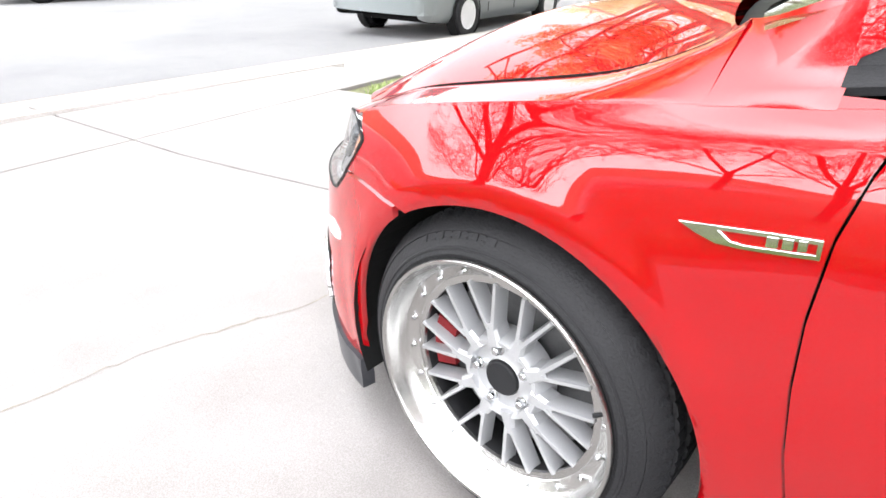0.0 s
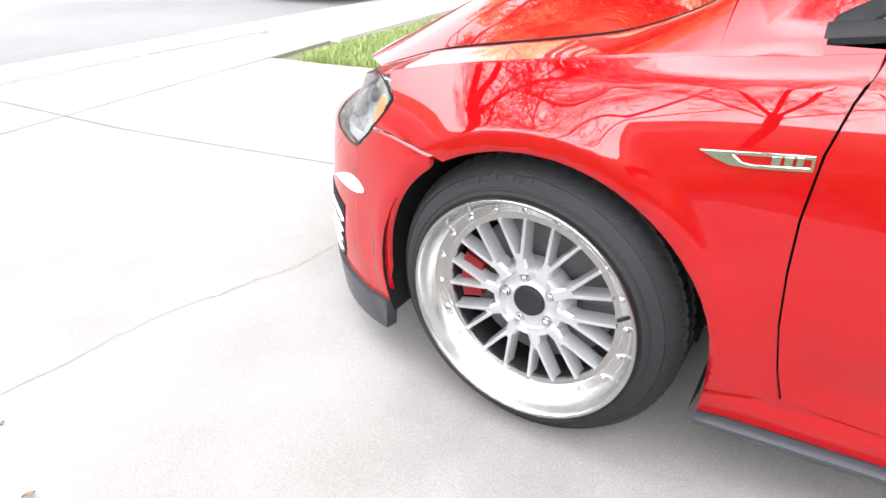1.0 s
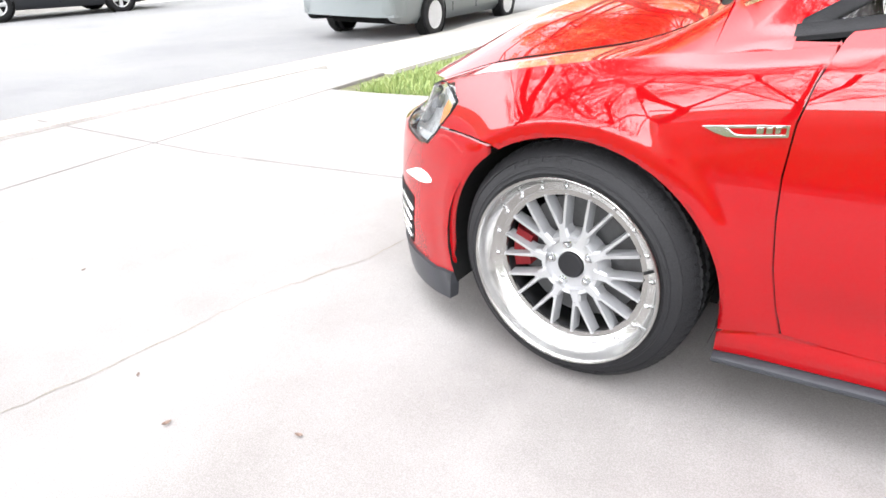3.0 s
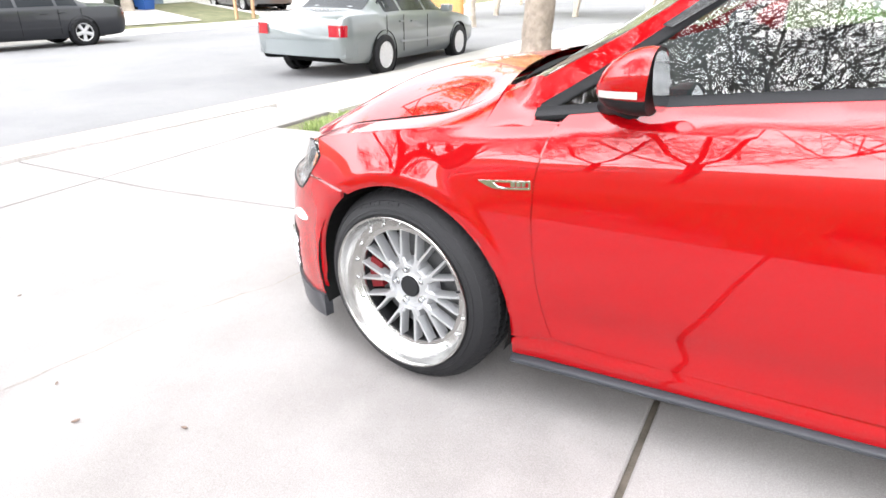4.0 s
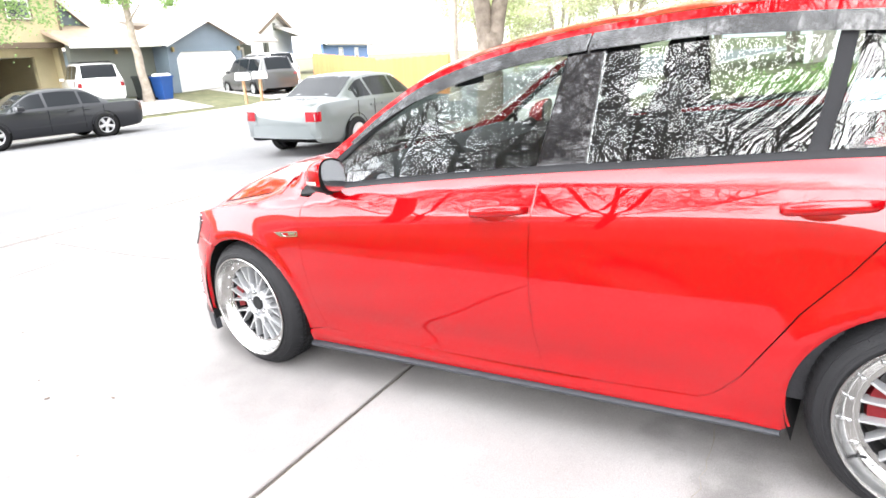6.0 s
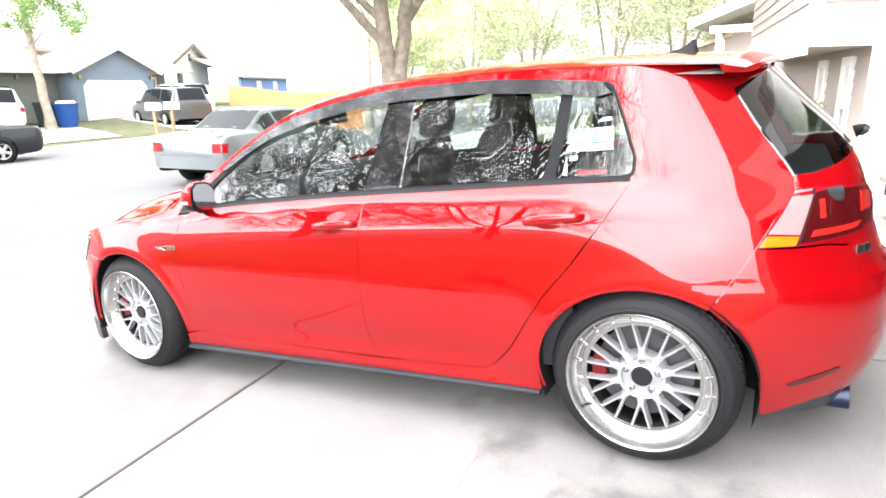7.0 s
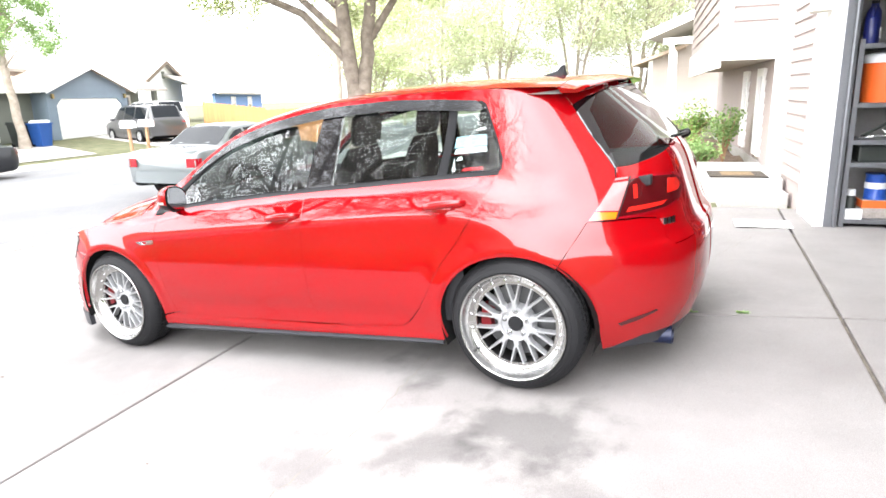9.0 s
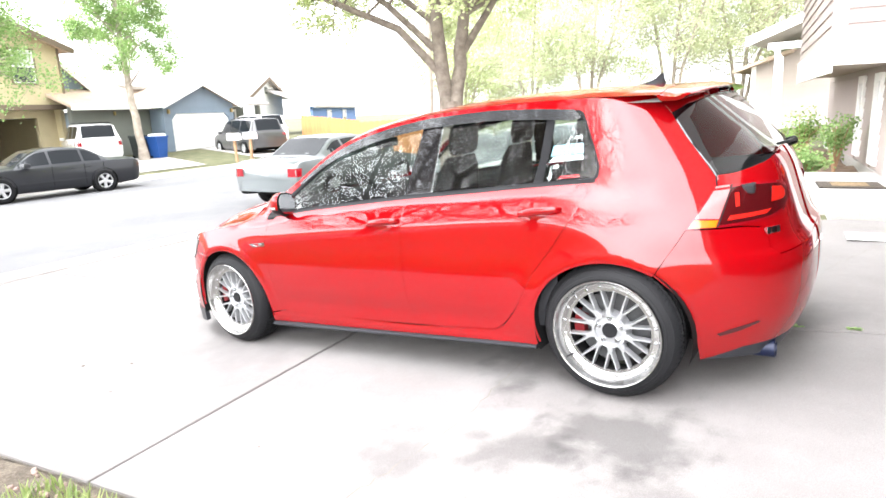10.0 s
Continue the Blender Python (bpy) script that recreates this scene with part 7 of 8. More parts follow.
# yellow two-storey house: upper floor juts over an open garage. u runs down the street, v into the plot.
yel = tagged(empty("house", frame_at(-25.87, 4.82, -0.05, 104)), "two-storey yellow clapboard house with an open garage", "house")
YW = 6.9
gab = lambda u: 5.0 + (6.15 - 5.0) * (1 - abs(u - YW / 2) / (YW / 2))
wall_panel(yel, [(0, 2.35), (YW, 2.35), (YW, 5.0), (YW / 2, 6.15), (0, 5.0)], 0.0, 0.2, M["yellow_siding"])
wall_panel(yel, [(0.15, 0), (1.1, 0), (1.1, 2.35), (0.15, 2.35)], 0.55, 0.75, M["yellow_siding"])
wall_panel(yel, [(1.1, 1.95), (YW, 1.95), (YW, 2.35), (1.1, 2.35)], 0.55, 0.75, M["yellow_siding"])
wall_panel(yel, [(6.3, 0), (YW, 0), (YW, 1.95), (6.3, 1.95)], 0.55, 0.75, M["yellow_siding"])
for u in (0.0, YW - 0.2):
    wall_panel(yel, [(0.2, 0.0), (9.0, 0.0), (9.0, 5.0), (0.2, 5.0)], u, u + 0.2, M["yellow_siding"], axis="v")
wins = ((1.25, 2.35, 3.40, 4.85), (4.55, 5.65, 3.40, 4.85))
boards(yel, 0.06, YW - 0.06, 2.5, 6.15, 0.0, 0.235, M["yellow_siding"], skip=[(a - 0.06, b + 0.06, c - 0.06, d + 0.06) for a, b, c, d in wins] + [(3.15, 3.75, 5.15, 5.75)], top=gab)
for a, b, c, d in wins:
    sash(yel, a, b, c, d, -0.005, casing="brown_trim")
part("attic_vent", boxm(3.18, 3.72, -0.03, 0.0, 5.18, 5.72), M["brown_trim"], yel)
part("jetty_trim", boxm(-0.05, YW + 0.05, -0.06, 0.0, 2.30, 2.52), M["brown_trim"], yel)
part("jetty_soffit", boxm(0.0, YW, 0.0, 0.75, 2.30, 2.36), M["brown_trim"], yel)
part("corner_board", boxm(-0.04, 0.08, -0.03, 0.0, 2.5, 5.0), M["brown_trim"], yel)
part("garage_back", boxm(0.2, YW, 7.0, 7.2, 0.0, 2.3), M["interior"], yel)
part("garage_ceiling", boxm(0.2, YW, 0.75, 7.2, 2.22, 2.30), M["interior"], yel)
part("raised_door", boxm(1.15, 6.25, 0.8, 2.9, 1.93, 1.98), M["interior"], yel)
gable_roof(yel, 0, YW, 0.0, 9.0, 5.0, 6.15, over=0.45, fascia="brown_trim")
for ob in yel.children_recursive:      # the garage bay lies at the far end
    ob.data.transform(Matrix.Translation((YW, 0, 0)) @ Matrix.Diagonal((-1, 1, 1, 1)))
    ob.data.flip_normals()

# slate-blue house: gabled garage, lower wing with a long roof
blu = tagged(empty("house", frame_at(-26.75, 15.85, -0.05, 104)), "single-storey slate-blue house with a white garage door", "house")
BW = 5.55
bg = lambda u: 2.42 + (3.50 - 2.42) * (1 - abs(u - BW / 2) / (BW / 2))
wall_panel(blu, [(0, 0), (0.55, 0), (0.55, 1.95), (BW - 0.45, 1.95), (BW - 0.45, 0), (BW, 0), (BW, 2.42), (BW / 2, 3.50), (0, 2.42)], 0.0, 0.2, M["blue_siding"])
boards(blu, 0.03, BW - 0.03, 0.15, 3.5, 0.0, 0.20, M["blue_siding"], skip=[(0.52, BW - 0.42, 0, 1.98)], top=bg, t=0.012)
bm = bmesh.new()
prism(bm, [(0.55, 0), (BW - 0.45, 0), (BW - 0.45, 1.62), (BW - 0.78, 1.95), (0.88, 1.95), (0.55, 1.62)], 0.06, 0.10, "y")
gd = part("garage_door", bm, M["white_trim"], blu, "white panelled garage door")
for k in range(4):
    for j in range(6):
        u0 = 0.62 + j * 0.745
        part("panel", boxm(u0, u0 + 0.66, 0.045, 0.06, 0.06 + 0.47 * k, 0.06 + 0.47 * k + (0.38 if k < 3 else 0.22), 0.01), M["white_trim"], gd)
for u0, sg in ((0.55, 1), (BW - 0.45, -1)):
    bm = bmesh.new()
    prism(bm, [(u0, 1.62), (u0 + sg * 0.33, 1.95), (u0, 1.95)], 0.0, 0.055, "y")
    part("corner_brace", bm, M["blue_siding"], blu)
for u in (0.30, BW - 0.25):
    bm = boxm(u - 0.06, u + 0.06, -0.14, -0.012, 1.95, 2.18, 0.02)
    part("wall_lamp", bm, M["brass"], blu)
gable_roof(blu, 0, BW, 0.0, 9.0, 2.42, 3.50, over=0.35, mat="shingle")
for u in (0.0, BW - 0.15):
    wall_panel(blu, [(0.2, 0.0), (9.0, 0.0), (9.0, 2.42), (0.2, 2.42)], u, u + 0.15, M["blue_siding"], axis="v")
# lower wing towards the yellow house
wall_panel(blu, [(-4.6, 0), (0, 0), (0, 2.40), (-4.6, 2.40)], 0.9, 1.1, M["grey_siding"])
boards(blu, -4.6, -0.02, 0.1, 2.35, 0.9, 0.13, M["grey_siding"], t=0.012)
part("wing_lamp", boxm(-2.3, -2.2, 0.78, 0.885, 1.95, 2.15, 0.02), M["brass"], blu)
bm = bmesh.new()
hexa(bm, [(-5.0, 0.35, 2.30), (0.2, 0.35, 2.30), (0.2, 6.0, 4.55), (-5.0, 6.0, 4.55), (-5.0, 0.35, 2.44), (0.2, 0.35, 2.44), (0.2, 6.0, 4.69), (-5.0, 6.0, 4.69)])
part("roof", bm, M["shingle"], blu)
part("fascia", boxm(-5.0, 0.0, 0.27, 0.35, 2.22, 2.46), M["white_trim"], blu)
bm = bmesh.new()
hexa(bm, [(0.2, 3.0, 3.4), (6.6, 3.0, 3.2), (6.6, 6.0, 4.55), (0.2, 6.0, 4.55), (0.2, 3.0, 3.55), (6.6, 3.0, 3.35), (6.6, 6.0, 4.69), (0.2, 6.0, 4.69)])
part("roof", bm, M["pale_shingle"], blu)
# dormer gable on the wing
wall_panel(blu, [(-5.2, 2.5), (-2.2, 2.5), (-2.2, 3.2), (-3.7, 4.35), (-5.2, 3.2)], 2.4, 2.5, M["blue_siding"])
part("dormer_vent", boxm(-3.85, -3.55, 2.36, 2.4, 3.25, 3.75), M["grey_siding"], blu)
gable_roof(blu, -5.2, -2.2, 2.4, 6.0, 3.2, 4.35, over=0.25)
# porch on the other side
wall_panel(blu, [(BW + 0.1, 0), (9.2, 0), (9.2, 2.4), (BW + 0.1, 2.4)], 2.0, 2.2, M["grey_siding"])
for u in (BW + 0.5, 8.8):
    part("porch_post", boxm(u - 0.12, u + 0.12, 0.5, 0.74, 0, 2.35), M["grey_siding"], blu)
sash(blu, 6.6, 8.3, 0.8, 2.1, 1.995, bars=False)
bm = bmesh.new()
hexa(bm, [(BW, 0.1, 2.35), (9.4, 0.1, 2.35), (9.4, 4.0, 3.6), (BW, 4.0, 3.6), (BW, 0.1, 2.47), (9.4, 0.1, 2.47), (9.4, 4.0, 3.72), (BW, 4.0, 3.72)])
part("porch_roof", bm, M["pale_shingle"], blu)

# long low house further back, behind the fence
low = tagged(empty("house", frame_at(-33.0, 33.0, 0.0, 118)), "low white-roofed house with a blue wall behind the fence", "house")
wall_panel(low, [(-1, 0), (13, 0), (13, 2.2), (-1, 2.2)], 0.0, 0.2, M["blue_wall"])
bm = bmesh.new()
hexa(bm, [(-1.6, -0.5, 2.1), (13.6, -0.5, 2.1), (13.6, 4.5, 3.9), (-1.6, 4.5, 3.9), (-1.6, -0.5, 2.25), (13.6, -0.5, 2.25), (13.6, 4.5, 4.05), (-1.6, 4.5, 4.05)])
part("roof", bm, M["pale_shingle"], low)
for u in (3.0, 8.0):
    sash(low, u, u + 1.2, 0.9, 1.9, -0.005, bars=False)
wall_panel(low, [(-5.0, 1.6), (2.0, 1.6), (2.0, 3.1), (-1.5, 4.4), (-5.0, 3.1)], 3.4, 3.6, M["white_trim"])
part("attic_vent", boxm(-1.7, -1.3, 3.34, 3.4, 3.3, 3.8), M["grey_siding"], low)
gable_roof(low, -5.0, 2.0, 3.4, 12.0, 3.1, 4.4, over=0.4, mat="pale_shingle", fascia="brown_trim")

# orange board fence
fence = tagged(empty("fence"), "new orange cedar board fence", "fence")
f0, f1 = Vector((-27.0, 25.6, 0)), Vector((-12.0, 18.4, 0))
nb = 104
for k in range(nb):
    p = f0.lerp(f1, k / nb)
    a = math.atan2((f1 - f0).y, (f1 - f0).x)
    h = 1.50 + 0.012 * math.sin(k * 12.9)
    if k == 0:
        bd = part("board", boxm(0, 0.152, 0, 0.02, 0, 1.5), M["fence_wood"], fence, m=Matrix.Translation((p.x, p.y, ground_z(p.x, p.y))) @ Matrix.Rotation(a, 4, "Z"))
    else:
        again(bd, Matrix.Translation((p.x, p.y, ground_z(p.x, p.y) + 0.02 * math.sin(k * 7.7))) @ Matrix.Rotation(a, 4, "Z"))
for k in range(7):
    p = f0.lerp(f1, k / 6)
    part("post", boxm(-0.05, 0.05, 0.03, 0.13, 0, 1.45), M["fence_wood"], fence, m=Matrix.Translation((p.x, p.y, ground_z(p.x, p.y))) @ Matrix.Rotation(math.atan2((f1 - f0).y, (f1 - f0).x), 4, "Z"))

# letter boxes and wheeled bins
for x, y, tilt in ((-19.75, 14.65, 3), (-19.70, 15.42, -2)):
    mb = tagged(empty("mailbox", Matrix.Translation(gz(x, y)) @ pose(0, 0, 0, tilt, 0, 14)), "white letter box on a wooden post", "mailbox", "letter boxes at the kerb")
    part("post", boxm(-0.05, 0.05, -0.05, 0.05, 0, 0.95, 0.006), M["post_wood"], mb)
    bm, rows = bmesh.new(), []
    for xx in (-0.30, 0.30):
        rows.append([(xx, 0.30 * c, 0.95 + s) for c, s in [(-0.42, 0.0)] + [(0.42 * math.cos(radians(180 - 20 * i)), 0.16 + 0.14 * math.sin(radians(20 * i))) for i in range(10)] + [(0.42, 0.0)]])
    loft(bm, rows, closed=True)
    bm.verts.ensure_lookup_table()
    bm.faces.new([bm.verts[i] for i in range(12)])
    bm.faces.new([bm.verts[i] for i in range(12, 24)][::-1])
    bmesh.ops.recalc_face_normals(bm, faces=bm.faces)
    part("box", bm, M["white_trim"], mb, smooth=40)
    part("flag", boxm(0.05, 0.25, 0.13, 0.14, 1.05, 1.09), M["caliper"], mb)
for x, y, mt, lid, lb in ((-24.55, 13.95, "bin_blue", "bin_blue", "blue wheeled recycling bin with white bags on top"), (-25.15, 13.45, "bin_dark", "bin_dark", "dark wheeled rubbish bin")):
    b = tagged(empty("wheeled_bin", Matrix.Translation(gz(x, y)) @ pose(0, 0, 0, 0, 0, 14)), lb, "bin", "bins beside the garage")
    bm = bmesh.new()
    hexa(bm, [(-0.24, -0.26, 0.03), (0.24, -0.26, 0.03), (0.24, 0.26, 0.03), (-0.24, 0.26, 0.03), (-0.31, -0.36, 1.0), (0.31, -0.36, 1.0), (0.31, 0.36, 1.0), (-0.31, 0.36, 1.0)])
    part("body", bm, M[mt], b)
    part("rim", boxm(-0.34, 0.34, -0.39, 0.39, 0.97, 1.03, 0.01), M[mt], b)
    if mt == "bin_blue":
        bm = bmesh.new()
        for k in range(4):
            bmesh.ops.create_icosphere(bm, subdivisions=2, radius=0.16, matrix=Matrix.Translation((-0.15 + 0.1 * k, -0.18 + 0.13 * k, 1.06)) @ Matrix.Diagonal((1, 1, 0.6, 1)))
        part("bags", bm, M["white_trim"], b, "white bags heaped on top", smooth=True)
    else:
        part("lid", boxm(-0.33, 0.35, -0.38, 0.38, 1.03, 1.09, 0.02), M[lid], b)
    for sg in (-1, 1):
        part("wheel", lathe(bmesh.new(), [(0, -0.03), (0.1, -0.03), (0.1, 0.03), (0, 0.03)], 16), M["rubber"], b, m=Matrix.Translation((-0.22, sg * 0.24, 0.1)))

# ---------------------------------------------------------------- the house at the drive's head
HOME = frame_at(4.02, 2.62, 0.0, 98)


def hm(u, n, w):
    return HOME @ Vector((u, -n, w)) if False else HOME @ Vector((u, n, w))


home = tagged(empty("house", HOME), "split-level house with pale rose siding, white trim and an open garage", "house")
# local: u along the front wall away from the garage, v out towards the street, w up
ZG = 0.33
wall_panel(home, [(0, 0.2), (2.45, 0.2), (2.45, 5.2), (0, 5.2)], -0.10, 0.0, M["pink_siding"])
wall_panel(home, [(-5.6, 2.45), (0, 2.45), (0, 5.2), (-5.6, 5.2)], -0.20, 0.0, M["pink_siding"])
wall_panel(home, [(-5.6, 0.1), (-5.15, 0.1), (-5.15, 2.45), (-5.6, 2.45)], -0.20, 0.0, M["pink_siding"])
wall_panel(home, [(2.45, 0.2), (9.5, 0.2), (9.5, 1.9), (2.45, 1.9)], -0.20, -0.02, M["pink_siding"])


def hboards(u0, u1, w0, w1, v, h, skip=(), axis="u"):
    """Siding on faces that look along +v (or along -u for axis v)."""
    w = w0
    while w < w1 - 0.02:
        hi = min(w + h, w1)
        spans = [(u0, u1)]
        for a, b, c, d in skip:
            if hi > c + 0.01 and w < d - 0.01:
                spans = [s for p, q in spans for s in ((p, min(q, a)), (max(p, b), q)) if s[1] - s[0] > 0.02]
        for p, q in spans:
            bm = bmesh.new()
            if axis == "u":
                hexa(bm, [(p, v, w), (q, v, w), (q, v + 0.020, w), (p, v + 0.020, w), (p, v, hi), (q, v, hi), (q, v + 0.004, hi), (p, v + 0.004, hi)])
            else:
                hexa(bm, [(v - 0.020, p, w), (v, p, w), (v, q, w), (v - 0.020, q, w), (v - 0.004, p, hi), (v, p, hi), (v, q, hi), (v - 0.004, q, hi)])
            bmesh.ops.recalc_face_normals(bm, faces=bm.faces)
            part("board", bm, M["pink_siding"], home)
        w += h


hboards(0.62, 1.62, 0.60, 5.1, 0.0, 0.125)
hboards(2.46, 9.4, 0.55, 1.82, -0.02, 0.145, skip=[(a - 0.07, b + 0.07, c - 0.06, d + 0.06) for a, b, c, d in ((3.25, 3.65, 0.66, 1.66), (4.65, 5.05, 0.66, 1.66))])
# white corner boards and door surround
part("corner_board", boxm(-0.02, 0.62, 0.0, 0.024, 0.3, 5.1), M["white_trim"], home)
part("corner_board", boxm(1.62, 2.45, 0.0, 0.026, 0.3, 5.1), M["white_trim"], home)
part("garage_reveal", boxm(-0.03, -0.002, -0.10, 0.03, 0.3, 2.45), M["white_trim"], home)
part("garage_header", boxm(-5.2, 0.0, 0.0, 0.03, 2.35, 2.75), M["white_trim"], home)
part("plinth", boxm(2.46, 9.4, -0.03, 0.012, 0.15, 0.55), M["pale_concrete"], home)
part("downpipe", tube(bmesh.new(), [(1.98, 0.06, 0.45), (1.98, 0.06, 5.0)], 0.035, 8), M["white_trim"], home, smooth=True)
bm = boxm(1.80, 1.98, 0.028, 0.05, 1.92, 1.94)
part("pipe_clip", bm, M["white_trim"], home)
# narrow lower windows with white frames


def hwin(u0, u1, w0, w1, v):
    win = part("window", boxm(u0 + 0.03, u1 - 0.03, v - 0.02, v + 0.006, w0, w1), M["window_dark"], home)
    for a, b, c, d in ((u0 - 0.06, u0 + 0.04, w0 - 0.05, w1 + 0.06), (u1 - 0.04, u1 + 0.06, w0 - 0.05, w1 + 0.06), (u0 + 0.04, u1 - 0.04, w0 - 0.05, w0 + 0.04), (u0 + 0.04, u1 - 0.04, w1 - 0.04, w1 + 0.06), (u0 + 0.04, u1 - 0.04, (w0 + w1) / 2 - 0.03, (w0 + w1) / 2 + 0.03)):
        part("frame", boxm(a, b, v, v + 0.045, c, d), M["white_trim"], win)
    part("blind", boxm(u0 + 0.045, u1 - 0.045, v + 0.007, v + 0.012, (w0 + w1) / 2 + 0.03, w1 - 0.04), M["pale_blind"], win)


hwin(3.25, 3.65, 0.66, 1.66, -0.02)
hwin(4.65, 5.05, 0.66, 1.66, -0.02)
# upper floor jutting out
part("jetty_box", boxm(2.47, 8.6, -0.2, 0.60, 1.84, 5.2), M["pink_siding"], home)
part("jetty_soffit", boxm(2.47, 8.6, 0.0, 0.60, 1.80, 1.84), M["beige_siding"], home)
hboards(0.0, 0.52, 2.08, 5.1, 2.47, 0.155, axis="v")
part("jetty_band", boxm(2.43, 2.47, -0.02, 0.64, 1.80, 2.08), M["white_trim"], home)
part("jetty_corner", boxm(2.43, 2.47, 0.50, 0.64, 2.08, 5.1), M["white_trim"], home)
part("jetty_front_band", boxm(2.47, 8.6, 0.60, 0.635, 1.72, 2.10), M["white_trim"], home)
hboards(2.55, 8.5, 2.10, 5.1, 0.60, 0.155)
part("roof", boxm(-5.8, 9.2, -6.0, 0.30, 5.2, 5.35), M["shingle"], home)
part("fascia", boxm(-5.8, 9.2, 0.30, 0.34, 5.1, 5.38), M["white_trim"], home)
# garage shell
part("garage_side", boxm(0.56, 0.68, -6.0, -0.1, 0.2, 2.7), M["garage_wall"], home)
part("garage_side", boxm(-5.7, -5.55, -6.0, -0.2, 0.1, 2.7), M["garage_wall"], home)
part("garage_back", boxm(-5.7, 0.68, -6.1, -6.0, 0.1, 2.7), M["garage_wall"], home)
part("garage_ceiling", boxm(-5.6, 0.60, -6.0, -0.1, 2.62, 2.70), M["garage_wall"], home)
part("door_track", tube(bmesh.new(), [(-0.03, -0.125, 0.32), (-0.03, -0.125, 2.3), (-0.03, -0.5, 2.5), (-0.03, -3.0, 2.52)], 0.022, 6), M["steel"], home)
part("jamb_lining", boxm(-0.042, -0.031, -0.10, -0.045, 0.31, 2.4), M["steel"], home)
# wall fittings by the garage
part("keypad_box", boxm(0.16, 0.25, 0.026, 0.075, 1.80, 1.97, 0.008), M["beige_plastic"], home, "small beige keypad box")
part("wall_lamp", boxm(0.10, 0.28, 0.026, 0.16, 2.06, 2.45, 0.015), M["beige_plastic"], home, "boxy beige wall lamp")

# garage floor and its worn threshold
bm = boxm(-5.55, 0.56, -6.0, -0.0, 0.10, 0.305, 0.004)
box(bm, -5.2, 0.02, 0.0, 0.28, 0.10, 0.305)
tagged(part("garage_floor", bm, M["garage_slab"], m=HOME @ pose(0, 0, 0.0, 0, 0, 0)), "worn grey garage floor slab with pale patches", "floor", kind="structure")

# porch step and door mat
porch = tagged(empty("porch", HOME), "pale concrete porch with one low step", "porch", kind="structure")
part("deck", boxm(1.28, 2.95, 0.03, 3.2, 0.15, 0.565, 0.02), M["pale_concrete"], porch)
part("step", boxm(0.98, 1.28, 0.03, 0.66, 0.15, 0.46, 0.015), M["pale_concrete"], porch)
bm = boxm(1.36, 1.86, 0.16, 0.72, 0.566, 0.580, 0.004)
mat_thing = tagged(empty("doormat", HOME), "dark doormat with a tan pattern on the porch", "doormat")
part("mat", bm, M["mat"], mat_thing)
part("mat_pattern", boxm(1.46, 1.76, 0.28, 0.60, 0.5805, 0.583), M["mat_tan"], mat_thing)
part("border", boxm(1.355, 1.865, 0.155, 0.725, 0.564, 0.572), M["black"], mat_thing)
tray = tagged(empty("boot_tray", Matrix.Translation((3.62, 2.55, slab_z(3.62, 2.55) + 0.001)) @ pose(0, 0, 0, 0, 0, 5)), "pale rectangular tray lying on the drive", "tray")
part("tray", boxm(-0.22, 0.22, -0.14, 0.14, 0, 0.012, 0.004), M["white_trim"], tray)

# planting bed and shrubs
bed = bmesh.new()
rows = []
for u in np.linspace(2.97, 8.5, 10):
    rows.append([(u, v, 0.42 + 0.05 * math.sin(3 * u + 2 * v)) for v in np.linspace(0.02, 3.0, 8)])
loft(bed, rows)
tagged(part("planting_bed", bed, M["mulch"], m=HOME, smooth=True), "bark-covered planting bed beside the house", "bed", kind="structure")


def shrub(u, v, r, h, seed, mat="green_leaf", n=900):
    rng = random.Random(seed)
    c = HOME @ Vector((u, v, 0.42))
    root = tagged(empty("shrub", Matrix.Translation(c)), "loose green garden shrub", "shrub", "shrubs by the porch")
    bm, V, F = bmesh.new(), [], []
    for k in range(16):
        a, t = rng.uniform(0, 6.28), rng.uniform(0.2, 1.0)
        tip = Vector((math.cos(a) * r * t, math.sin(a) * r * t, h * rng.uniform(0.5, 1.0)))
        pts = [Vector((0, 0, 0)), tip * 0.5 + Vector((0, 0, h * 0.12)), tip]
        tube(bm, pts, [0.008, 0.006, 0.003], 5, caps=False)
        for _ in range(n // 16):
            q = pts[1].lerp(tip, rng.random()) + Vector((rng.gauss(0, r * 0.16), rng.gauss(0, r * 0.16), rng.gauss(0, h * 0.10)))
            d = Vector((rng.gauss(0, 1), rng.gauss(0, 1), rng.gauss(0.3, 0.6))).normalized()
            b = d.orthogonal().normalized() * 0.018
            d = d * 0.055 * rng.uniform(0.6, 1.2)
            i = len(V)
            V += [tuple(q - d * 0.5), tuple(q + b), tuple(q + d * 0.5), tuple(q - b)]
            F.append((i, i + 1, i + 2, i + 3))
    part("stems", bm, M["post_wood"], root)
    me = bpy.data.meshes.new("leaves")
    me.from_pydata(V, [], F)
    tagged(part("leaves", me, M[mat], root), kind="stuff")


for k, (u, v, r, h) in enumerate(((3.3, 0.75, 0.34, 0.42), (3.5, 1.45, 0.42, 0.55), (3.25, 2.1, 0.40, 0.5), (4.2, 1.0, 0.4, 0.5), (4.3, 1.9, 0.5, 0.55), (5.2, 1.3, 0.45, 0.5), (5.3, 2.4, 0.45, 0.5), (6.3, 1.6, 0.5, 0.6), (3.95, 0.35, 0.22, 0.75), (6.9, 0.6, 0.4, 0.8))):
    shrub(u, v, r, h, 60 + k, "shrub_leaf" if k % 2 else "green_leaf")

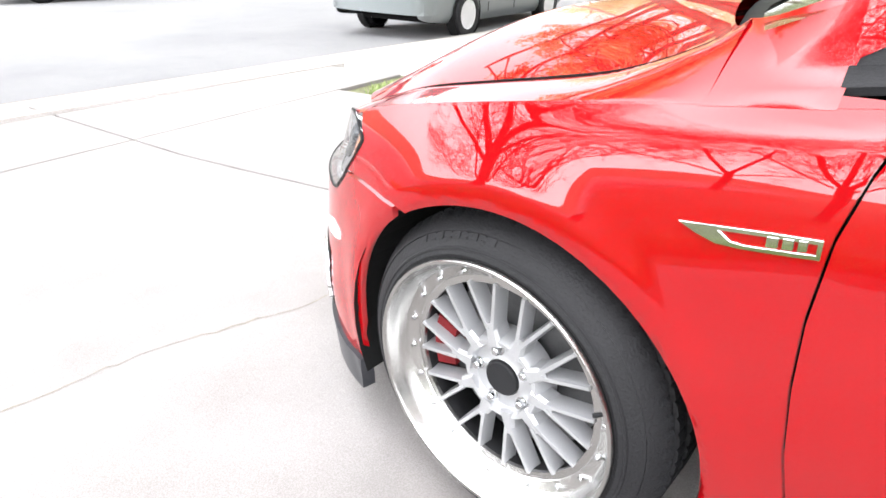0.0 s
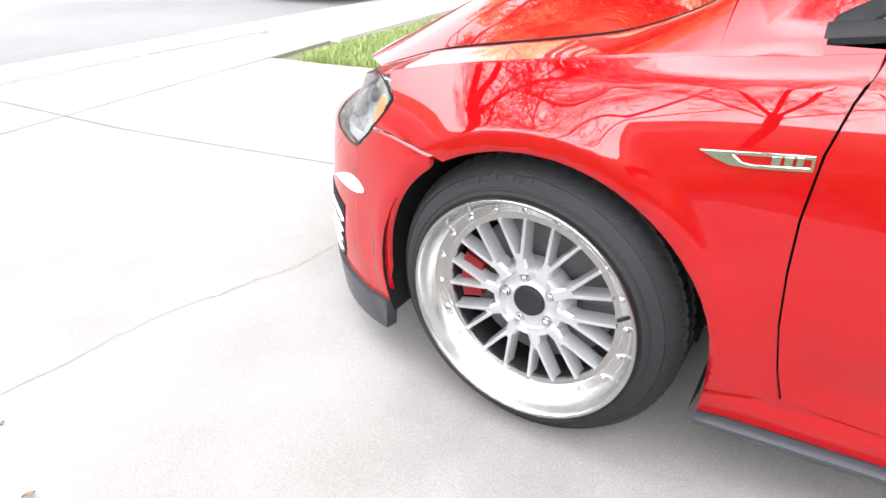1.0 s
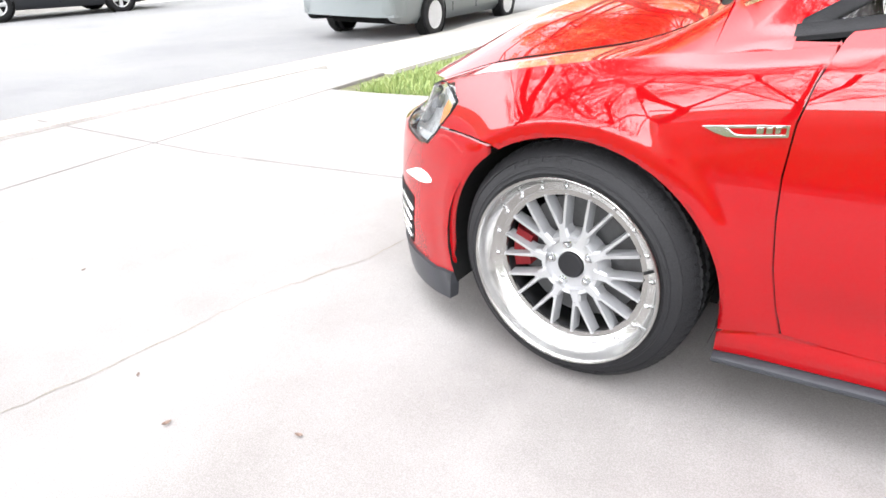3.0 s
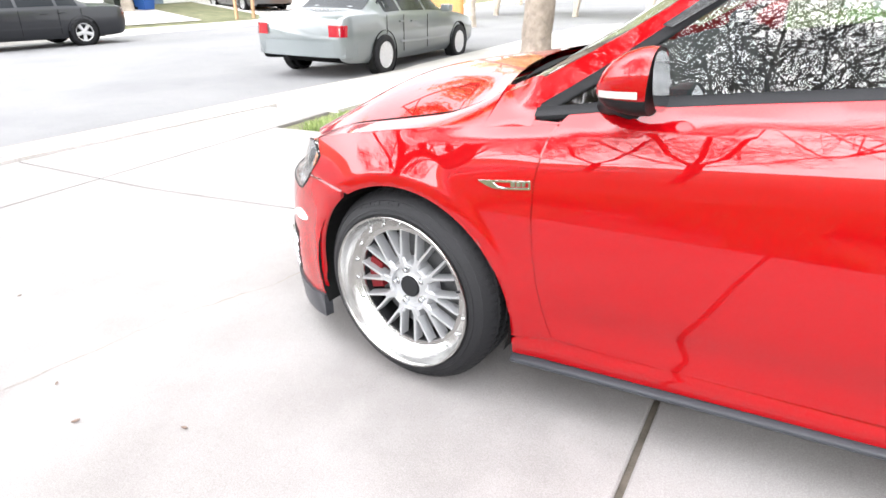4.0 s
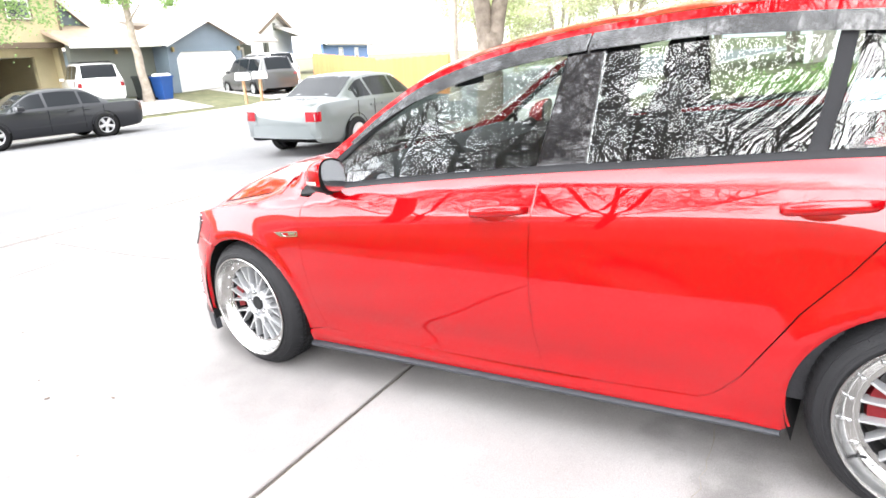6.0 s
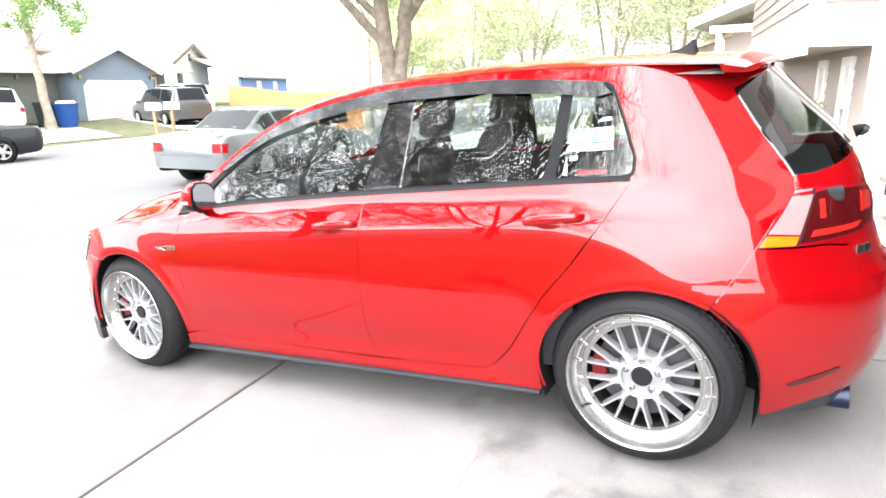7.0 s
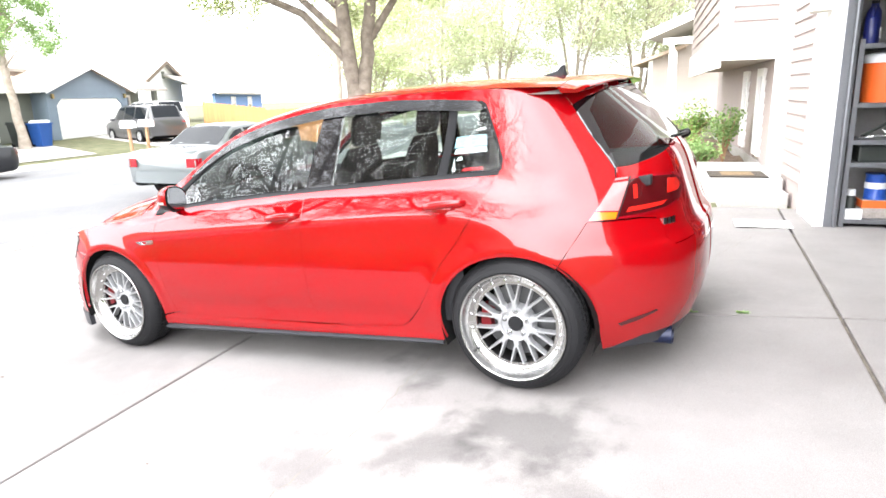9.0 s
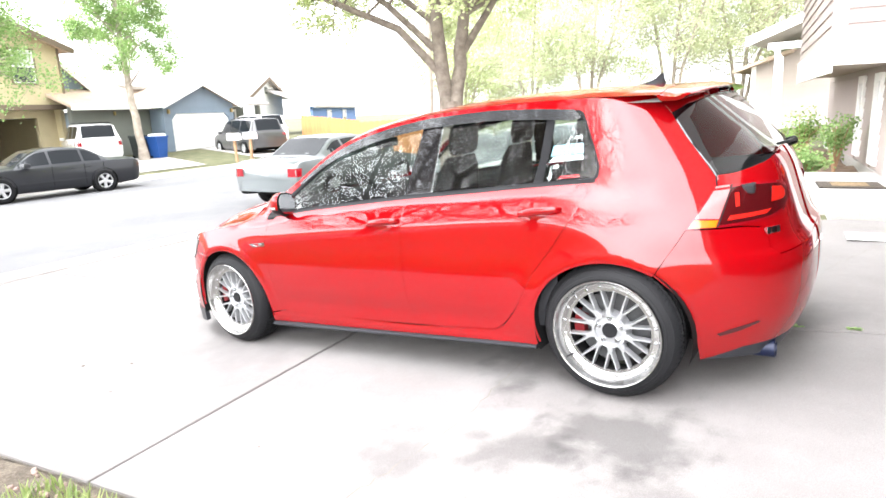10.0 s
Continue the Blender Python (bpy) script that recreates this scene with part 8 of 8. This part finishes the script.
# the neighbouring beige house beyond
nb_h = tagged(empty("house", frame_at(-0.10, 21.3, 0.35, -4)), "beige clapboard neighbouring house with a white eave", "house")
wall_panel(nb_h, [(0, 0), (6.0, 0), (6.0, 3.6), (1.2, 2.6), (0, 2.15)], 0.0, 0.2, M["beige_siding"])
boards(nb_h, 0.02, 6.0, 0.35, 3.0, 0.0, 0.14, M["beige_siding"], top=lambda u: 2.15 + 0.40 * u)
wall_panel(nb_h, [(0.2, 0.0), (9.0, 0.0), (9.0, 2.15), (0.2, 2.15)], 0.0, 0.2, M["beige_siding"], axis="v")
part("corner_board", boxm(-0.03, 0.12, -0.03, 0.0, 0.0, 2.2), M["white_trim"], nb_h)
bm = bmesh.new()
hexa(bm, [(-0.55, -0.35, 1.98), (1.25, -0.35, 2.55), (1.25, 9.0, 2.55), (-0.55, 9.0, 1.98), (-0.55, -0.35, 2.10), (1.25, -0.35, 2.67), (1.25, 9.0, 2.67), (-0.55, 9.0, 2.10)])
part("roof", bm, M["shingle"], nb_h)
bm = bmesh.new()
hexa(bm, [(0.30, -2.4, 2.78), (2.6, -2.4, 3.65), (2.6, 6.0, 3.65), (0.30, 6.0, 2.78), (0.30, -2.4, 2.92), (2.6, -2.4, 3.80), (2.6, 6.0, 3.80), (0.30, 6.0, 2.92)])
part("porch_roof", bm, M["pale_shingle"], nb_h)
bm = bmesh.new()
hexa(bm, [(0.28, -2.46, 2.68), (2.6, -2.46, 3.55), (2.6, -2.4, 3.55), (0.28, -2.4, 2.68), (0.28, -2.46, 2.96), (2.6, -2.46, 3.83), (2.6, -2.4, 3.83), (0.28, -2.4, 2.96)])
part("fascia", bm, M["white_trim"], nb_h)
part("beam", boxm(0.9, 5.0, -2.3, -2.1, 2.55, 2.75), M["white_trim"], nb_h)
part("porch_post", boxm(1.10, 1.24, -2.27, -2.13, 0.4, 2.55), M["white_trim"], nb_h)
part("porch_deck", boxm(0.9, 6.0, -2.4, 0.0, 0.0, 0.42), M["pale_concrete"], nb_h)
part("downpipe", tube(bmesh.new(), [(1.32, -2.2, 0.4), (1.30, -2.2, 2.3), (1.0, -2.2, 2.6)], 0.04, 8), M["white_trim"], nb_h)
sash(nb_h, 3.6, 4.5, 1.0, 2.1, -0.018, bars=False)

# ---------------------------------------------------------------- shelf and goods in the garage
# local: x out of sight along the garage wall, y towards the opening side, z up
shelf = tagged(empty("shelving_unit", HOME @ Matrix.Translation((-0.02, -0.16, 0.305)) @ pose(0, 0, 0, 0, 0, -90)), "grey steel shelving unit in the garage, loaded with goods", "shelf")
LS, DS = 1.05, 0.42
for x in (0.0, LS):
    for y in (0.0, DS):
        bm = bmesh.new()
        box(bm, x, x + 0.036, y, y + 0.003, 0, 1.52)
        box(bm, x, x + 0.003, y + 0.003, y + 0.036, 0, 1.52)
        part("upright", bm, M["steel"], shelf)
LEVELS = (0.10, 0.56, 0.74, 1.03, 1.48)
for z in LEVELS:
    bm = bmesh.new()
    box(bm, 0.004, LS + 0.03, 0.004, DS + 0.03, z, z + 0.006)
    box(bm, 0.004, LS + 0.03, 0.004, 0.010, z - 0.03, z)
    box(bm, 0.004, LS + 0.03, DS + 0.024, DS + 0.030, z - 0.03, z)
    part("shelf_board", bm, M["steel"], shelf)
SM = shelf.matrix_world.copy()


def on_shelf(x, y, z, rz=0):
    return SM @ Matrix.Translation((x, y, z)) @ pose(0, 0, 0, 0, 0, rz)


def turned(name, m, prof, mat, label, cat, extra=()):
    root = tagged(empty(name, m), label, cat)
    bm = lathe(bmesh.new(), prof, 28)
    bm.transform(Matrix.Rotation(radians(90), 4, "X"))
    part("body", bm, M[mat], root, smooth=40)
    for nm, pr, mt in extra:
        bm = lathe(bmesh.new(), pr, 28)
        bm.transform(Matrix.Rotation(radians(90), 4, "X"))
        part(nm, bm, M[mt], root, smooth=40)
    return root


def up(prof):
    return [(r, h) for r, h in prof]


cool = turned("drinks_cooler", on_shelf(0.26, 0.20, 1.037), up([(0.0, 0.0), (0.155, 0.0), (0.160, 0.02), (0.172, 0.30), (0.172, 0.305)]), "orange_plastic", "round orange drinks cooler with a white lid on the shelf", "cooler", [("lid", up([(0.0, 0.385), (0.10, 0.385), (0.165, 0.372), (0.180, 0.350), (0.180, 0.306), (0.170, 0.304)]), "white_plastic")])
bm = boxm(-0.025, 0.025, -0.19, -0.155, 0.03, 0.075, 0.008)
part("tap", bm, M["white_plastic"], cool)


def jug(m, mat, label):
    root = tagged(empty("oil_jug", m), label, "jug", "jugs on the top shelf")
    bm = bmesh.new()
    rows = []
    for z, w, d, ox in ((0, 0.085, 0.05, 0), (0.02, 0.09, 0.055, 0), (0.18, 0.09, 0.055, 0), (0.24, 0.06, 0.05, 0.02), (0.28, 0.028, 0.028, 0.035), (0.31, 0.024, 0.024, 0.035)):
        rows.append([(ox + w * math.copysign(abs(math.cos(a)) ** 0.7, math.cos(a)), d * math.copysign(abs(math.sin(a)) ** 0.7, math.sin(a)), z) for a in [2 * math.pi * k / 16 for k in range(16)]])
    loft(bm, rows, closed=True)
    bm.verts.ensure_lookup_table()
    bm.faces.new([bm.verts[len(bm.verts) - 16 + i] for i in range(16)])
    part("body", bm, M[mat], root, smooth=40)
    part("cap", tube(bmesh.new(), [(0.035, 0, 0.30), (0.035, 0, 0.325)], 0.028, 12), M["black"], root, smooth=40)
    part("handle", tube(bmesh.new(), [(-0.075, 0, 0.19), (-0.06, 0, 0.25), (0.0, 0, 0.275)], 0.013, 8), M[mat], root, smooth=True)
    part("label", boxm(-0.06, 0.06, -0.060, -0.056, 0.04, 0.12), M["white_plastic"], root)


jug(on_shelf(0.10, 0.12, 1.487, 70), "jug_blue", "dark blue plastic oil jug")
jug(on_shelf(0.40, 0.14, 1.487, 10), "jug_blue", "dark blue plastic oil jug with a pale label")
jug(on_shelf(0.66, 0.16, 1.487, 30), "bin_dark", "black plastic oil jug")
for x, y, r, h, mt, lb in ((0.50, 0.10, 0.035, 0.17, "bin_dark", "small dark bottle"), (0.60, 0.14, 0.04, 0.20, "steel_dark", "grey spray bottle"), (0.76, 0.16, 0.05, 0.18, "white_plastic", "white plastic bottle")):
    turned("bottle", on_shelf(x, y, 1.037), up([(0, 0), (r, 0), (r, h * 0.7), (r * 0.45, h * 0.85), (r * 0.4, h)]), mt, lb + " on the shelf", "bottle", [("cap", up([(0, h + 0.03), (r * 0.45, h + 0.03), (r * 0.45, h)]), "white_plastic")])
box_thing = tagged(empty("tool_case", on_shelf(0.10, 0.06, 0.567)), "black plastic tool case lying on the shelf", "case")
part("case", boxm(0.0, 0.75, 0.0, 0.36, 0.0, 0.13, 0.015), M["bin_dark"], box_thing)
part("latch", boxm(0.30, 0.36, -0.012, 0.002, 0.05, 0.09, 0.004), M["steel"], box_thing)
jack = tagged(empty("jack_stand", on_shelf(0.22, 0.14, 0.747)), "metal hand tools and a crank lying in a heap", "tool")
part("crank", tube(bmesh.new(), [(-0.14, -0.06, 0.01), (-0.02, -0.10, 0.03), (0.10, -0.06, -0.01 + 0.03), (0.02, -0.09, 0.08)], 0.011, 8), M["steel_bright"], jack, smooth=True)
part("arm", tube(bmesh.new(), [(-0.10, 0.0, 0.02), (0.25, 0.05, 0.22)], 0.012, 8), M["bin_dark"], jack, smooth=True)
part("head", boxm(0.08, 0.30, -0.04, 0.08, 0.0, 0.10, 0.02), M["steel_dark"], jack)
pump = tagged(empty("air_pump", on_shelf(0.62, 0.16, 0.747)), "black compact air pump on the shelf", "pump")
part("body", boxm(-0.14, 0.16, -0.10, 0.12, 0.0, 0.22, 0.03), M["bin_dark"], pump)
part("handle", tube(bmesh.new(), [(-0.10, 0, 0.22), (-0.06, 0, 0.27), (0.08, 0, 0.27), (0.12, 0, 0.22)], 0.012, 8), M["black"], pump, smooth=True)
turned("paint_tin", on_shelf(0.28, 0.16, 0.255), up([(0, 0), (0.082, 0), (0.084, 0.005), (0.080, 0.012), (0.080, 0.20), (0.084, 0.207), (0.078, 0.212), (0.0, 0.205)]), "tin_blue", "blue tin with pale lettering bars on a red box", "tin", [("label_band", up([(0.081, 0.09), (0.0815, 0.10), (0.0815, 0.135), (0.081, 0.14)]), "white_plastic")])
cart = tagged(empty("carton", on_shelf(0.28, 0.16, 0.107)), "orange and white carton under the blue tin", "carton")
part("carton_body", boxm(-0.11, 0.13, -0.10, 0.12, 0.0, 0.148, 0.003), M["carton_grey"], cart)
part("top_band", boxm(-0.112, 0.132, -0.102, 0.122, 0.085, 0.146, 0.002), M["orange_plastic"], cart)
turned("spray_can", on_shelf(0.10, 0.12, 0.107), up([(0, 0), (0.042, 0), (0.042, 0.15), (0.030, 0.175), (0.014, 0.18)]), "bin_dark", "black and white spray can on the bottom shelf", "can", [("cap", up([(0, 0.23), (0.03, 0.23), (0.032, 0.18)]), "white_plastic")])
small = tagged(empty("carton", on_shelf(0.09, 0.02, 0.107)), "small white and pink carton on the bottom shelf", "carton")
part("carton_body", boxm(-0.05, 0.07, -0.03, 0.03, 0.0, 0.08, 0.003), M["white_plastic"], small)

# ---------------------------------------------------------------- litter and weeds on the drive
def slab_at(x, y, dz=0.0):
    return Vector((x, y, slab_z(x, y) + dz))


M["dead_leaf"] = material("dead_leaf", (0.15, 0.10, 0.078), rough=0.8, vary=0.3, scale=40, grain=200, bump=0.2)
for k, (x, y, r, a) in enumerate(((-0.45, -1.42, 0.015, 20), (-0.79, -1.57, 0.017, 75), (-1.07, -1.49, 0.012, 130), (-0.10, -1.75, 0.008, 50), (1.35, -1.85, 0.008, 10), (-2.0, -1.2, 0.012, 95))):
    rng, bm, rows = random.Random(k), bmesh.new(), []
    r *= 0.75
    for i in range(7):
        u = -1 + i / 3
        w = 0.5 * (1 - abs(u) ** 1.7) + 0.02
        rows.append([(r * u, r * w * v, 0.004 + r * (0.35 * v * v + 0.22 * u * u * rng.uniform(0.5, 1.4))) for v in (-1, -0.4, 0.4, 1)])
    loft(bm, rows)
    lf = tagged(part("fallen_leaf", bm, M["dead_leaf"], m=Matrix.Translation(slab_at(x, y)) @ pose(0, 0, 0, 0, 0, a), smooth=True), "curled brown dead leaf on the concrete", "leaf", "dead leaves on the drive")


def weed(x, y, r, n, seed):
    rng, V, F = random.Random(seed), [], []
    for _ in range(n):
        ang, ln = rng.uniform(0, 6.28), r * rng.uniform(0.4, 1.2)
        ox, oy = rng.uniform(-1, 1) * r * 0.7, rng.uniform(-0.3, 0.3) * r
        cx, cy, w = math.cos(ang), math.sin(ang), 0.004 * rng.uniform(0.6, 1.5)
        i = len(V)
        V += [(ox - cy * w, oy + cx * w, 0), (ox + cy * w, oy - cx * w, 0), (ox + cx * ln * 0.6 + cy * w * 1.5, oy + cy * ln * 0.6 - cx * w * 1.5, ln * 0.35), (ox + cx * ln, oy + cy * ln, ln * rng.uniform(0.1, 0.5)), (ox + cx * ln * 0.6 - cy * w * 1.5, oy + cy * ln * 0.6 + cx * w * 1.5, ln * 0.35)]
        F.append((i, i + 1, i + 2, i + 3, i + 4))
    me = bpy.data.meshes.new("weed")
    me.from_pydata(V, [], F)
    tagged(part("weed", me, M["green_leaf"], m=Matrix.Translation(slab_at(x, y, -0.004))), "small green weed growing in a slab joint", "weed", "weeds in the joint")


weed(3.52, 0.30, 0.028, 40, 1)
weed(3.24, 0.28, 0.034, 46, 2)
weed(3.00, 0.27, 0.015, 14, 3)

# bare reddish earth and small stones along the drive's edge
M["edge_earth"] = node_mix("reddish_earth", (0.085, 0.068, 0.05), (0.17, 0.14, 0.105), scale=7, lo=0.35, hi=0.65, rough=0.95, bump=0.9, grain=70, c3=(0.6, 0.58, 0.55))
M["edge_stone"] = material("brown_grey_stone", (0.26, 0.19, 0.16), rough=0.9, vary=0.2, scale=9, grain=80, bump=0.4, per_object=1.2)
bm = bmesh.new()
loft(bm, [[(x, y, ground_z(x, y) + 0.012 + 0.008 * noise.noise((x * 6, y * 6, 1.0))) for y in np.linspace(-2.335 - 0.50 * min(1.0, 1.35 - abs((x - 0.45) / 0.72) ** 2.5 + 0.18 * noise.noise((x * 4, 2.0, 0.0))) * (0.9 + 0.2 * math.sin(9 * x)), -2.335, 9)] for x in np.linspace(-0.25, 1.15, 24)])
bmesh.ops.recalc_face_normals(bm, faces=bm.faces)
edging = tagged(part("edge_strip", bm, M["edge_earth"], smooth=True), "strip of bare reddish earth with small stones beside the drive", "earth", kind="structure")
rng = random.Random(9)
for i in range(70):
    x, y = rng.uniform(-0.2, 1.1), rng.uniform(-2.84, -2.37)
    n, rows = 6, []
    base = rng.uniform(0.008, 0.022)
    rr = [base * rng.uniform(0.7, 1.2) for _ in range(n)]
    for k, h in ((0.9, -0.4), (1.0, 0.3), (0.7, 0.7), (0.0, 0.8)):
        rows.append([(rr[q] * k * math.cos(6.283 * q / n), rr[q] * k * math.sin(6.283 * q / n), base * h) for q in range(n)])
    bm = loft(bmesh.new(), rows, closed=True)
    bmesh.ops.recalc_face_normals(bm, faces=bm.faces)
    part("stone", bm, M["edge_stone"], edging, m=Matrix.Translation((x, y, ground_z(x, y) + 0.014)), smooth=50)
